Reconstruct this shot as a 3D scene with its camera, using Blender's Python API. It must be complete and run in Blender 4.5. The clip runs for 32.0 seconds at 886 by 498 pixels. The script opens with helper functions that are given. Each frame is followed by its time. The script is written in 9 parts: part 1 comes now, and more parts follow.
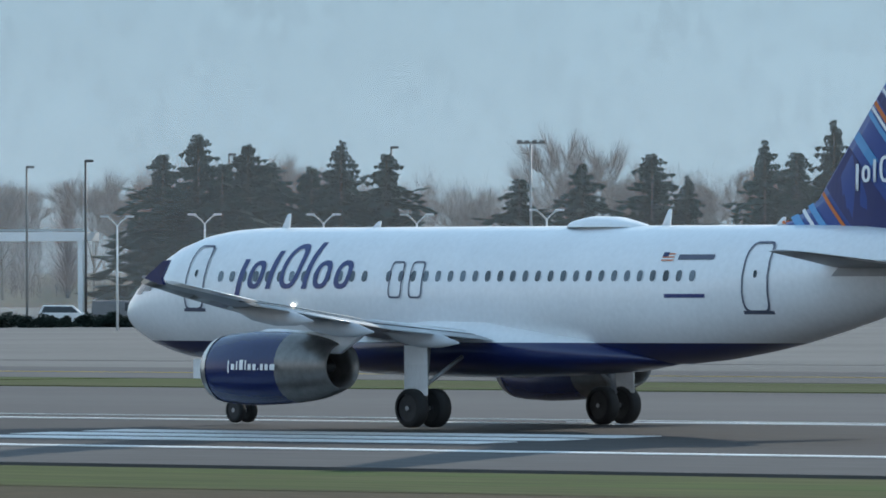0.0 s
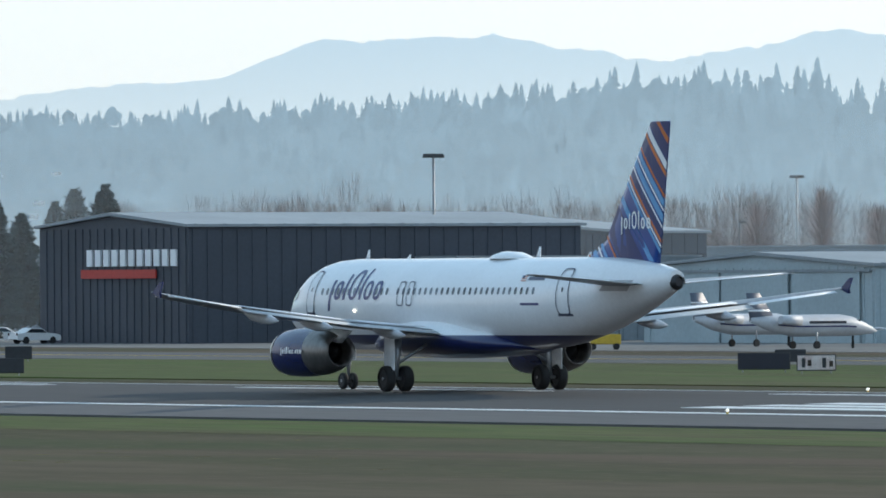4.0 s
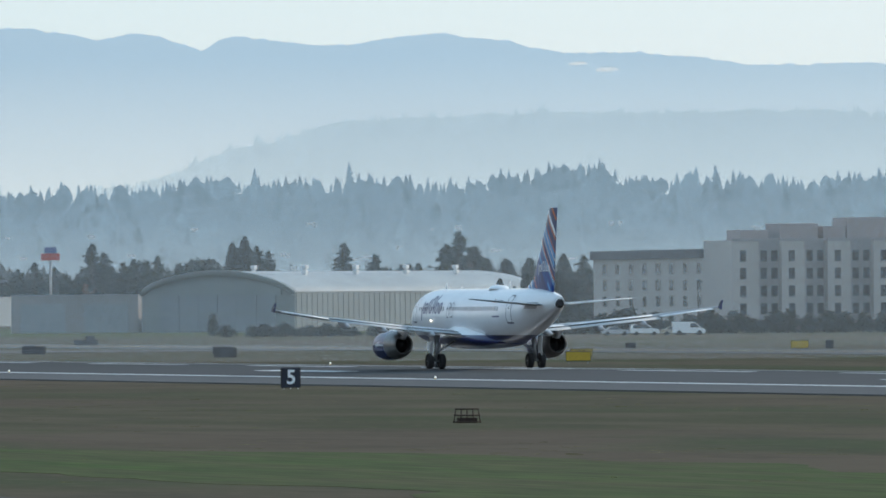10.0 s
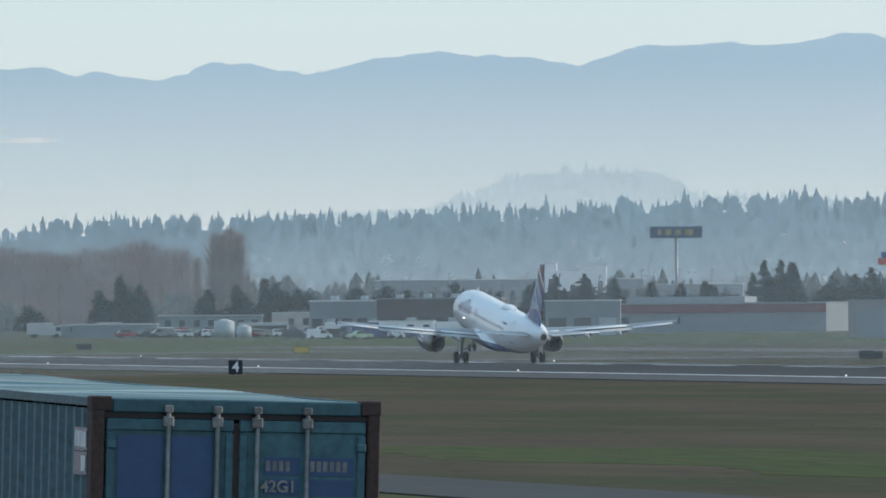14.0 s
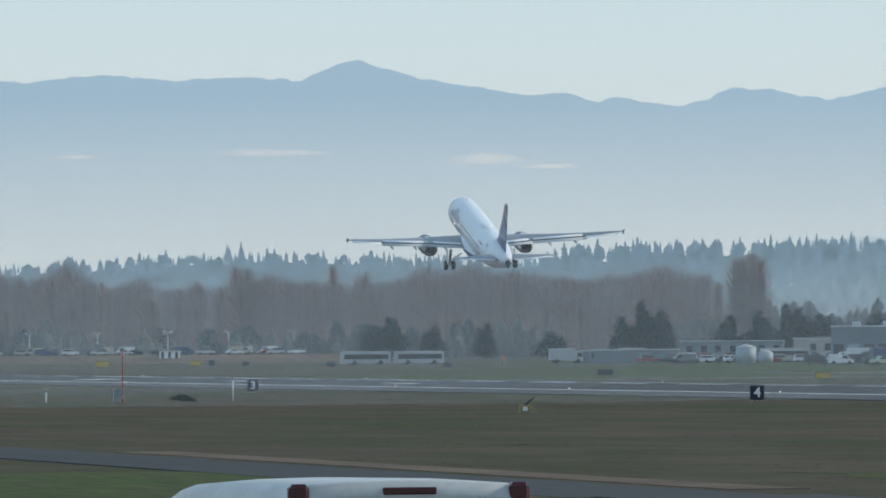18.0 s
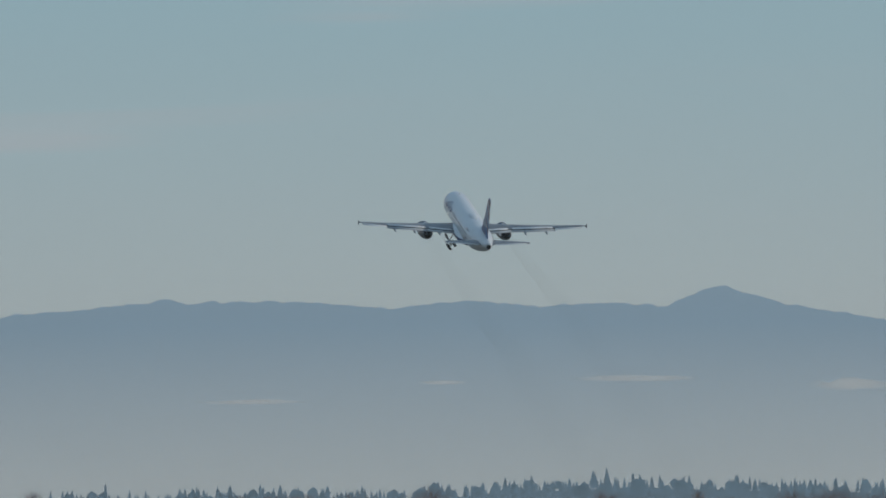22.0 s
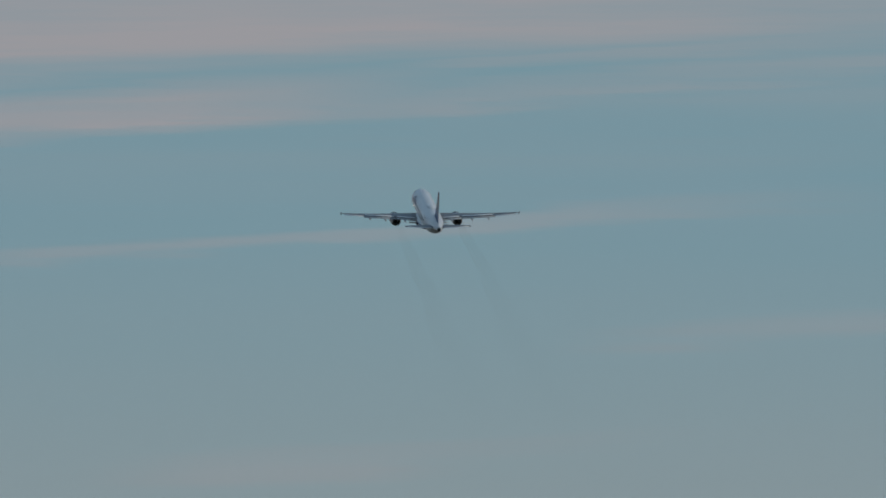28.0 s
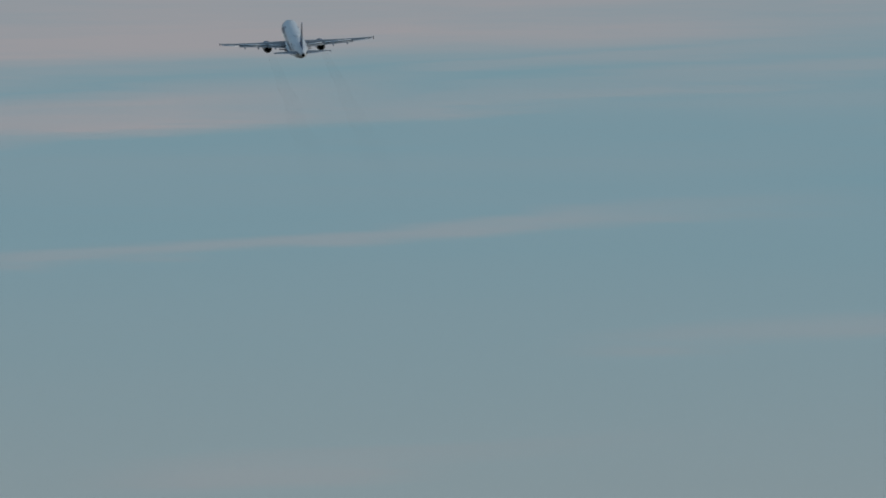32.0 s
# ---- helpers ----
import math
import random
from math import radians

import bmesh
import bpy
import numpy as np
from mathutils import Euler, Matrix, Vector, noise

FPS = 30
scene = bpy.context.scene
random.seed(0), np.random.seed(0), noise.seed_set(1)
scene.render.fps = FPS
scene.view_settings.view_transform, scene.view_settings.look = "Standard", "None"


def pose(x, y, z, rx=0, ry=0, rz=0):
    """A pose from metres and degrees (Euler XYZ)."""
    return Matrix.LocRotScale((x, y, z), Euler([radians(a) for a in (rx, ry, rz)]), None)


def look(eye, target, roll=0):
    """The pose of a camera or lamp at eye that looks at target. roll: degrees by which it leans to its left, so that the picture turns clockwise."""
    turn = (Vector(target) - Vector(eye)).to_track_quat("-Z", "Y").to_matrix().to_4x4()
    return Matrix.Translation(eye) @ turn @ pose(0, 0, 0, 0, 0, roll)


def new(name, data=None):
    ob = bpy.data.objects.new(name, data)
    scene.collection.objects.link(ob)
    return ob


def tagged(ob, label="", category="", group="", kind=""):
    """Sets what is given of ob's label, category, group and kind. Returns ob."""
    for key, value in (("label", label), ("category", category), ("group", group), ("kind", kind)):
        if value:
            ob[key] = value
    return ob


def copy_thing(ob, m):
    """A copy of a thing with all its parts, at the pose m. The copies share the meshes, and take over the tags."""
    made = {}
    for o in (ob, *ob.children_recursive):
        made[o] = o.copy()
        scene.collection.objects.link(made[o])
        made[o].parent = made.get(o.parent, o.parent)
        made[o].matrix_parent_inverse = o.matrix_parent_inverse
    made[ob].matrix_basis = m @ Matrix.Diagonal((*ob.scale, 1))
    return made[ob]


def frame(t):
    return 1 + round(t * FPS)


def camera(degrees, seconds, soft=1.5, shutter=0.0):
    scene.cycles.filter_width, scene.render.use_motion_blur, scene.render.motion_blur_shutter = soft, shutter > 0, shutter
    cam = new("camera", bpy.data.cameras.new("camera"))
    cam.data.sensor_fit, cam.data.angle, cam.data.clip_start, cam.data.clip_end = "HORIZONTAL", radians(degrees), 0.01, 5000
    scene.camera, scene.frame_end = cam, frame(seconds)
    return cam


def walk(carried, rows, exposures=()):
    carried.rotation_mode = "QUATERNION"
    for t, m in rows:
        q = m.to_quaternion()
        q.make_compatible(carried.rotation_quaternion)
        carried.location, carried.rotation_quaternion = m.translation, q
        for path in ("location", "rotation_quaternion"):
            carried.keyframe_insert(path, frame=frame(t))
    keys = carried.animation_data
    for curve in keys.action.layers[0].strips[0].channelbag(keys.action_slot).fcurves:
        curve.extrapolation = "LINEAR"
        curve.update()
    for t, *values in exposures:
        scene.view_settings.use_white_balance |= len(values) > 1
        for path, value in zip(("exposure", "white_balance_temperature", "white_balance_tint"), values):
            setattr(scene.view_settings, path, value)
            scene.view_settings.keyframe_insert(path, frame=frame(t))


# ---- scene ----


# ---- camera and its walk ----
EYE = Vector((0.0, 0.0, 5.0))
CAM_ROWS = [  # seconds, heading to the right of the runway's line, tilt, lean, in degrees
    (0, 43.963, 0.053, -0.177),
    (0.2, 42.928, 0.060, -0.186),
    (0.5, 41.445, 0.069, -0.199),
    (0.7, 40.493, 0.074, -0.214),
    (1, 39.159, 0.081, -0.238),
    (1.3, 37.847, 0.083, -0.228),
    (1.5, 37.003, 0.085, -0.255),
    (1.7, 36.154, 0.092, -0.261),
    (2, 34.891, 0.101, -0.282),
    (2.3, 33.708, 0.108, -0.284),
    (2.5, 32.935, 0.113, -0.293),
    (3, 31.073, 0.125, -0.320),
    (3.5, 29.406, 0.143, -0.314),
    (5.5, 24.251, 0.176, -0.376),
    (6, 23.247, 0.181, -0.382),
    (6.5, 22.198, 0.194, -0.387),
    (7, 21.195, 0.206, -0.388),
    (7.5, 20.216, 0.221, -0.397),
    (8, 19.274, 0.235, -0.396),
    (8.5, 18.397, 0.241, -0.412),
    (9, 17.625, 0.250, -0.424),
    (9.5, 16.923, 0.260, -0.420),
    (10, 16.262, 0.269, -0.422),
    (10.5, 15.639, 0.277, -0.425),
    (11, 15.057, 0.285, -0.434),
    (11.5, 14.483, 0.292, -0.432),
    (12, 13.930, 0.299, -0.440),
    (12.5, 13.442, 0.305, -0.425),
    (13, 12.946, 0.312, -0.444),
    (13.5, 12.480, 0.319, -0.448),
    (14, 12.037, 0.324, -0.442),
    (14.5, 11.617, 0.329, -0.441),
    (15, 11.237, 0.333, -0.445),
    (15.5, 10.910, 0.345, -0.441),
    (17.5, 9.670, 0.421, -0.456),
    (18, 9.404, 0.473, -0.457),
    (18.5, 9.140, 0.555, -0.439),
    (19, 8.906, 0.661, -0.444),
    (19.5, 8.676, 0.797, -0.453),
    (20, 8.424, 0.965, -0.460),
    (20.5, 8.155, 1.133, -0.458),
    (21, 7.931, 1.302, -0.455),
    (21.5, 7.746, 1.475, -0.461),
    (22, 7.566, 1.626, -0.456),
    (22.5, 7.387, 1.768, -0.453),
    (23, 7.196, 1.925, -0.453),
    (23.5, 7.027, 2.092, -0.459),
    (24, 6.897, 2.261, -0.459),
    (24.5, 6.772, 2.444, -0.455),
    (25, 6.628, 2.622, -0.458),
    (25.5, 6.509, 2.776, -0.458),
    (27.5, 6.142, 3.252, -0.459),
    (28, 6.069, 3.311, -0.458),
    (28.5, 6.115, 3.338, -0.459),
    (29, 6.115, 3.345, -0.459),
    (29.5, 6.115, 3.339, -0.459),
    (30, 6.118, 3.339, -0.459),
    (30.5, 6.121, 3.331, -0.459),
    (31, 6.126, 3.328, -0.459),
    (31.5, 6.135, 3.328, -0.459),
    (32, 6.138, 3.328, -0.459),
]


def cam_pose(az, el, lean):
    a, e = radians(az), radians(el)
    ahead = Vector((math.sin(a) * math.cos(e), math.cos(a) * math.cos(e), math.sin(e)))
    return look(EYE, EYE + ahead * 100, lean)


cam = camera(4.4732, 32.0, soft=1.7)
walk(cam, [(t, cam_pose(az, el, lean)) for t, az, el, lean in CAM_ROWS],
     exposures=[(0, 0.2, 6500, 10), (3, 0.19, 6600, 10), (5, 0.18, 6650, 10), (10, 0.06, 6650, 10), (14, -0.06, 6700, 10), (17.5, -0.14, 6650, 10), (19, -0.29, 6600, 10), (21, -0.84, 6600, 10), (23, -1.24, 6600, 10), (25.5, -1.38, 6550, 10), (28, -1.45, 6550, 10), (32, -1.46, 6550, 10)])

PLANE_ROWS = [  # seconds, place of the main wheels, nose up, right wing up, heading to the right
    (0, 237.90, 243.40, 0.00, 0.00, 0.00, 1.10),
    (1, 238.84, 292.60, 0.00, 0.00, 0.00, 0.96),
    (2, 239.65, 344.10, 0.00, 0.00, 0.00, 0.83),
    (3, 240.34, 397.70, 0.00, 0.00, 0.00, 0.69),
    (3.5, 240.63, 424.95, 0.00, 0.00, 0.00, 0.62),
    (5.5, 241.51, 533.20, 0.00, 0.00, 0.00, 0.34),
    (6, 241.65, 561.20, 0.00, 0.00, 0.00, 0.28),
    (7.5, 241.88, 654.30, 0.00, 0.00, 0.00, 0.07),
    (8, 241.90, 686.30, 0.00, 0.00, 0.00, 0.00),
    (9, 241.90, 751.40, 0.00, 0.00, 0.00, 0.00),
    (10.5, 241.90, 852.17, 0.00, 0.00, 0.00, 0.00),
    (12, 241.95, 958.20, 0.00, 1.00, 0.00, -0.15),
    (13, 241.54, 1030.35, 0.00, 4.50, -0.20, -0.40),
    (14, 241.24, 1104.82, 0.00, 6.70, -0.30, -0.44),
    (15, 240.20, 1176.97, 1.25, 10.31, -0.16, -0.53),
    (15.5, 239.57, 1213.04, 2.44, 10.76, 0.26, -0.27),
    (17.5, 236.86, 1359.57, 11.15, 13.07, 1.64, -0.45),
    (18, 236.08, 1396.79, 14.59, 13.56, 1.49, -0.51),
    (18.5, 235.27, 1434.29, 18.45, 13.84, 1.29, -0.66),
    (19, 234.43, 1472.06, 22.71, 14.16, 1.07, -0.80),
    (19.5, 233.61, 1510.12, 27.31, 14.33, 0.65, -0.95),
    (20, 232.82, 1548.45, 32.21, 14.44, 0.20, -1.08),
    (20.5, 232.09, 1587.05, 37.29, 14.68, 0.01, -1.20),
    (21, 231.41, 1625.94, 42.68, 14.96, -0.22, -1.27),
    (21.5, 230.76, 1665.13, 48.13, 15.03, -0.66, -1.29),
    (22, 230.17, 1704.60, 53.87, 15.17, -1.10, -1.27),
    (22.5, 229.62, 1744.32, 59.80, 15.29, -1.52, -1.08),
    (23, 229.23, 1784.28, 66.04, 15.55, -1.88, -0.86),
    (23.5, 229.03, 1824.45, 72.44, 15.81, -1.99, -0.65),
    (24, 229.01, 1864.86, 79.05, 16.19, -2.02, -0.43),
    (24.5, 229.13, 1905.52, 85.85, 16.56, -1.85, -0.15),
    (25, 229.27, 1946.45, 92.51, 16.55, -1.62, 0.11),
    (25.5, 229.49, 1987.65, 98.96, 16.50, -1.53, 0.12),
    (27.5, 230.59, 2155.62, 128.27, 16.43, -0.26, -0.30),
    (28, 230.78, 2198.38, 136.17, 16.10, 0.24, -0.30),
    (28.5, 232.33, 2241.22, 144.13, 15.97, 0.05, -0.25),
    (29, 234.09, 2284.24, 152.09, 16.21, -0.22, -0.30),
    (29.5, 234.89, 2327.50, 159.82, 16.38, -0.43, -0.27),
    (30, 235.74, 2370.99, 167.35, 16.56, -0.60, -0.30),
    (30.5, 236.84, 2414.71, 174.71, 16.52, -0.10, -0.30),
    (31, 238.04, 2458.65, 182.04, 16.48, 0.44, -0.30),
    (31.5, 239.37, 2502.82, 189.80, 16.70, 1.60, -0.30),
    (32, 240.75, 2547.22, 197.44, 16.91, 2.81, -0.30),
]

# ---- world and sun ----
SUN_AZ, SUN_EL = 82.0, 24.0
world = bpy.data.worlds.new("sky")
scene.world = world
world.use_nodes = True
wn, wl = world.node_tree.nodes, world.node_tree.links
bg = wn["Background"]
sky = wn.new("ShaderNodeTexSky")
sky.sky_type, sky.sun_disc = "NISHITA", False
sky.sun_elevation, sky.sun_rotation = radians(SUN_EL), radians(SUN_AZ)
sky.air_density, sky.dust_density, sky.ozone_density = 1.0, 0.6, 1.5
bg.inputs["Strength"].default_value = 0.12
# thin winter haze low over the horizon, brighter towards the sun, and faint cloud streaks
geo = wn.new("ShaderNodeTexCoord")
sepd = wn.new("ShaderNodeSeparateXYZ")
wl.new(geo.outputs["Generated"], sepd.inputs["Vector"])


def wmap(value, a, b, c, d):
    m = wn.new("ShaderNodeMapRange")
    for k, v in zip(("From Min", "From Max", "To Min", "To Max"), (a, b, c, d)):
        m.inputs[k].default_value = v
    wl.new(value, m.inputs["Value"])
    return m.outputs["Result"]


def wmix(fac, a, b):
    m = wn.new("ShaderNodeMix")
    m.data_type = "RGBA"
    for key, v in (("Factor", fac), ("A", a), ("B", b)):
        if isinstance(v, tuple):
            m.inputs[key].default_value = (*v, 1)
        else:
            wl.new(v, m.inputs[key])
    return m.outputs["Result"]


K = 1 / 0.12
low = wmix(wmap(sepd.outputs["Z"], 0.018, 0.062, 0, 1), (0.76 * K, 0.86 * K, 0.88 * K), (0.47 * K, 0.80 * K, 0.95 * K))
sunward = wmap(sepd.outputs["X"], 0.22, 0.55, 0, 1)
low = wmix(sunward, low, (0.92 * K, 0.97 * K, 0.97 * K))
stretch_w = wn.new("ShaderNodeMapping")
stretch_w.inputs["Scale"].default_value = (1.0, 1.0, 22.0)
stretch_w.inputs["Rotation"].default_value = (0.0, radians(-1.5), 0.0)
wl.new(geo.outputs["Generated"], stretch_w.inputs["Vector"])
cl = wn.new("ShaderNodeTexNoise")
cl.inputs["Scale"].default_value, cl.inputs["Detail"].default_value, cl.inputs["Roughness"].default_value = 6.0, 7, 0.6
wl.new(stretch_w.outputs["Vector"], cl.inputs["Vector"])
streak = wmap(cl.outputs["Fac"], 0.45, 0.62, 0, 0.3)
lift = wn.new("ShaderNodeMath")
lift.operation = "MULTIPLY"
wl.new(streak, lift.inputs[0])
wl.new(wmap(sepd.outputs["Z"], 0.058, 0.078, 0.1, 1), lift.inputs[1])
low = wmix(lift.outputs["Value"], low, (0.90 * K, 0.87 * K, 0.93 * K))


def wmath(op, a, b):
    m = wn.new("ShaderNodeMath")
    m.operation = op
    for k, v in enumerate((a, b)):
        if isinstance(v, (int, float)):
            m.inputs[k].default_value = v
        else:
            wl.new(v, m.inputs[k])
    return m.outputs["Value"]


# long cloud bands that rise slowly to the right
puff = wn.new("ShaderNodeTexNoise")
puff.inputs["Scale"].default_value, puff.inputs["Detail"].default_value, puff.inputs["Roughness"].default_value = 14.0, 6, 0.6
wl.new(stretch_w.outputs["Vector"], puff.inputs["Vector"])
tilted = wmath("SUBTRACT", sepd.outputs["Z"], wmath("MULTIPLY", wmath("SUBTRACT", sepd.outputs["X"], 0.068), 0.064))
tilted = wmath("ADD", tilted, wmath("MULTIPLY", wmath("SUBTRACT", puff.outputs["Fac"], 0.5), 0.006))
patchy = wmap(puff.outputs["Fac"], 0.3, 0.6, 0.45, 1.0)


def band(z, half, x0, x1, top):
    """A streak at a height, fading out at its ends."""
    d = wmath("ABSOLUTE", wmath("SUBTRACT", tilted, z), 0.0)
    f = wmath("MULTIPLY", wmap(d, half * 0.3, half, top, 0.0), wmap(sepd.outputs["X"], x0 - 0.012, x0, 0.0, 1.0))
    return wmath("MULTIPLY", wmath("MULTIPLY", f, wmap(sepd.outputs["X"], x1, x1 + 0.03, 1.0, 0.0)), patchy)


clouds = wmath("MULTIPLY", wmap(tilted, 0.0712, 0.0756, 0.0, 0.85), patchy)
for z, half, x0, x1, top in ((0.0696, 0.0026, -0.2, 0.083, 0.8), (0.0686, 0.0012, 0.08, 0.15, 0.35), (0.0712, 0.0011, 0.108, 0.125, 0.4), (0.0573, 0.0011, 0.07, 0.115, 0.4), (0.0373, 0.0016, 0.085, 0.099, 0.25), (0.0462, 0.0012, 0.127, 0.153, 0.25)):
    clouds = wmath("MAXIMUM", clouds, band(z, half, x0, x1, top))
low = wmix(clouds, low, (0.92 * K, 0.87 * K, 0.92 * K))
low = wmix(wmap(sepd.outputs["Z"], 0.09, 0.3, 0, 1), low, (0.45 * K, 0.73 * K, 1.0 * K))
wl.new(wmix(wmap(sepd.outputs["Z"], 0.45, 1.0, 0, 0.8), low, sky.outputs["Color"]), bg.inputs["Color"])

sun = new("sun", bpy.data.lights.new("sun", "SUN"))
sun.data.energy, sun.data.angle, sun.data.color = 3.0, radians(1.2), (1.0, 0.93, 0.82)
_a, _e = radians(SUN_AZ), radians(SUN_EL)
sun.matrix_world = look((300, 300, 400), Vector((300, 300, 400)) - 100 * Vector((math.sin(_a) * math.cos(_e), math.cos(_a) * math.cos(_e), math.sin(_e))))


# ---- materials ----
def mat(name, color, rough=0.7, metal=0.0, vary=0.15, scale=3.0, fine=40.0, bump=0.0, second=None, stretch=None, coord="Object", glow=0.0, spec=0.5):
    """A surface with a base colour, broad stains and fine grain."""
    m = bpy.data.materials.new(name)
    m.use_nodes = True
    n, l = m.node_tree.nodes, m.node_tree.links
    b = n["Principled BSDF"]
    b.inputs["Roughness"].default_value, b.inputs["Metallic"].default_value = rough, metal
    b.inputs["Specular IOR Level"].default_value = spec
    tc = n.new("ShaderNodeTexCoord")
    src = tc.outputs[coord]
    if stretch:
        mp = n.new("ShaderNodeMapping")
        mp.inputs["Scale"].default_value = stretch
        l.new(src, mp.inputs["Vector"])
        src = mp.outputs["Vector"]
    big, small = n.new("ShaderNodeTexNoise"), n.new("ShaderNodeTexNoise")
    for tex, s, det in ((big, scale, 4), (small, fine, 3)):
        tex.inputs["Scale"].default_value, tex.inputs["Detail"].default_value = s, det
        l.new(src, tex.inputs["Vector"])
    mix = n.new("ShaderNodeMix")
    mix.data_type = "RGBA"
    c2 = second or tuple(c * (1 - 1.6 * vary) for c in color)
    mix.inputs["A"].default_value, mix.inputs["B"].default_value = (*color, 1), (*c2, 1)
    rmp = n.new("ShaderNodeMapRange")
    rmp.inputs["From Min"].default_value, rmp.inputs["From Max"].default_value = 0.32, 0.68
    l.new(big.outputs["Fac"], rmp.inputs["Value"])
    l.new(rmp.outputs["Result"], mix.inputs["Factor"])
    hsv = n.new("ShaderNodeHueSaturation")
    val = n.new("ShaderNodeMapRange")
    val.inputs["To Min"].default_value, val.inputs["To Max"].default_value = 1 - vary, 1 + vary
    val.inputs["From Min"].default_value, val.inputs["From Max"].default_value = 0.25, 0.75
    l.new(small.outputs["Fac"], val.inputs["Value"])
    l.new(val.outputs["Result"], hsv.inputs["Value"])
    l.new(mix.outputs["Result"], hsv.inputs["Color"])
    info = n.new("ShaderNodeObjectInfo")
    rnd = n.new("ShaderNodeMapRange")
    rnd.inputs["To Min"].default_value, rnd.inputs["To Max"].default_value = 1 - vary * 0.5, 1 + vary * 0.5
    l.new(info.outputs["Random"], rnd.inputs["Value"])
    h2 = n.new("ShaderNodeHueSaturation")
    l.new(rnd.outputs["Result"], h2.inputs["Value"])
    l.new(hsv.outputs["Color"], h2.inputs["Color"])
    l.new(h2.outputs["Color"], b.inputs["Base Color"])
    if bump:
        bp = n.new("ShaderNodeBump")
        bp.inputs["Strength"].default_value, bp.inputs["Distance"].default_value = bump, 0.05
        l.new(small.outputs["Fac"], bp.inputs["Height"])
        l.new(bp.outputs["Normal"], b.inputs["Normal"])
    if glow:
        l.new(h2.outputs["Color"], b.inputs["Emission Color"])
        b.inputs["Emission Strength"].default_value = glow
    return m


def distance_mat(name, low, high, z0, z1, vary=0.08, scale=0.02, sun_haze=None, each=0.0):
    """Far hills under winter air: a plain glowing backdrop, its haze painted in, paler at the foot."""
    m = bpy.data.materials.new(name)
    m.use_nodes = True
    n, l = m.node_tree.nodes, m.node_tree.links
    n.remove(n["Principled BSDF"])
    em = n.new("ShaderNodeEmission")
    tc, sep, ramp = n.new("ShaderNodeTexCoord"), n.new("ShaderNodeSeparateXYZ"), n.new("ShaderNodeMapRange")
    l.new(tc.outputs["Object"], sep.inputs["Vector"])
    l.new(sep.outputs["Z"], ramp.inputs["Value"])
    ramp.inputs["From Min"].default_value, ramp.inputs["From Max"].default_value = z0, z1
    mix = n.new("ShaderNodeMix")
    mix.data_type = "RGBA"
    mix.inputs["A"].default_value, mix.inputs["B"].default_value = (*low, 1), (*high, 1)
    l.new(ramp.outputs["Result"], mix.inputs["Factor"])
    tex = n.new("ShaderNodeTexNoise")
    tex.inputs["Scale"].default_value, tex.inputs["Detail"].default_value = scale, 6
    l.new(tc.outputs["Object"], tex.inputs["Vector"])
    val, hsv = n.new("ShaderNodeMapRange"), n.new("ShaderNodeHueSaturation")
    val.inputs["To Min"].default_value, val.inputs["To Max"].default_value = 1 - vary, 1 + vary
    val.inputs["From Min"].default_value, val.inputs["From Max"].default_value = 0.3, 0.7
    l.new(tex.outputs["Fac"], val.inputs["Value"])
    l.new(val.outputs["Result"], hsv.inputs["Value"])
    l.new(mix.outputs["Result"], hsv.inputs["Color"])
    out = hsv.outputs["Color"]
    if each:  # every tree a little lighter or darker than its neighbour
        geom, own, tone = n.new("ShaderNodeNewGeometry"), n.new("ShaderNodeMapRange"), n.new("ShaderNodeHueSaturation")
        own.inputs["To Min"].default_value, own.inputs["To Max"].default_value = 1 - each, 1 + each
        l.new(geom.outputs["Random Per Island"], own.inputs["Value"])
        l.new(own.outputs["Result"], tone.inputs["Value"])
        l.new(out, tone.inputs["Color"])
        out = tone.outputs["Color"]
    if sun_haze:  # the painted haze grows brighter towards the sun
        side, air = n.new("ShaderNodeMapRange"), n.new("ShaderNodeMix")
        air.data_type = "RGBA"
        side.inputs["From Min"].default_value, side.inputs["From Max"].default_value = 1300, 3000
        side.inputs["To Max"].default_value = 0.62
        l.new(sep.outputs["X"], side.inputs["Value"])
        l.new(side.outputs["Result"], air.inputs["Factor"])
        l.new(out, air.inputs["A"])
        air.inputs["B"].default_value = (*sun_haze, 1)
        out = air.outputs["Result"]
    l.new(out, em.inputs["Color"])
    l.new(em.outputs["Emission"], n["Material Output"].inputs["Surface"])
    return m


WHITE = mat("white_paint", (0.84, 0.86, 0.88), 0.28, vary=0.04, scale=0.4, fine=6)
NAVY = mat("navy_paint", (0.012, 0.022, 0.10), 0.25, vary=0.08, scale=0.5, fine=8)
LOGO = mat("logo_blue_paint", (0.03, 0.045, 0.17), 0.3, vary=0.05)
FIN_BLUE = mat("fin_blue_paint", (0.015, 0.06, 0.26), 0.3, vary=0.1, scale=0.3)
FIN_NAVY = mat("fin_navy_paint", (0.012, 0.026, 0.13), 0.3, vary=0.05)
SKYBLUE = mat("light_blue_paint", (0.10, 0.33, 0.62), 0.3, vary=0.05)
ORANGE = mat("orange_paint", (0.62, 0.16, 0.03), 0.35, vary=0.05)
ALU = mat("grey_wing_paint", (0.24, 0.255, 0.28), 0.35, vary=0.1, scale=0.6, fine=5)
BARE = mat("bare_metal", (0.5, 0.49, 0.47), 0.3, 0.9, vary=0.1)
DARKMETAL = mat("dark_metal", (0.05, 0.05, 0.055), 0.45, 0.6, vary=0.2)
RUBBER = mat("tyre_rubber", (0.018, 0.018, 0.019), 0.8, vary=0.2)
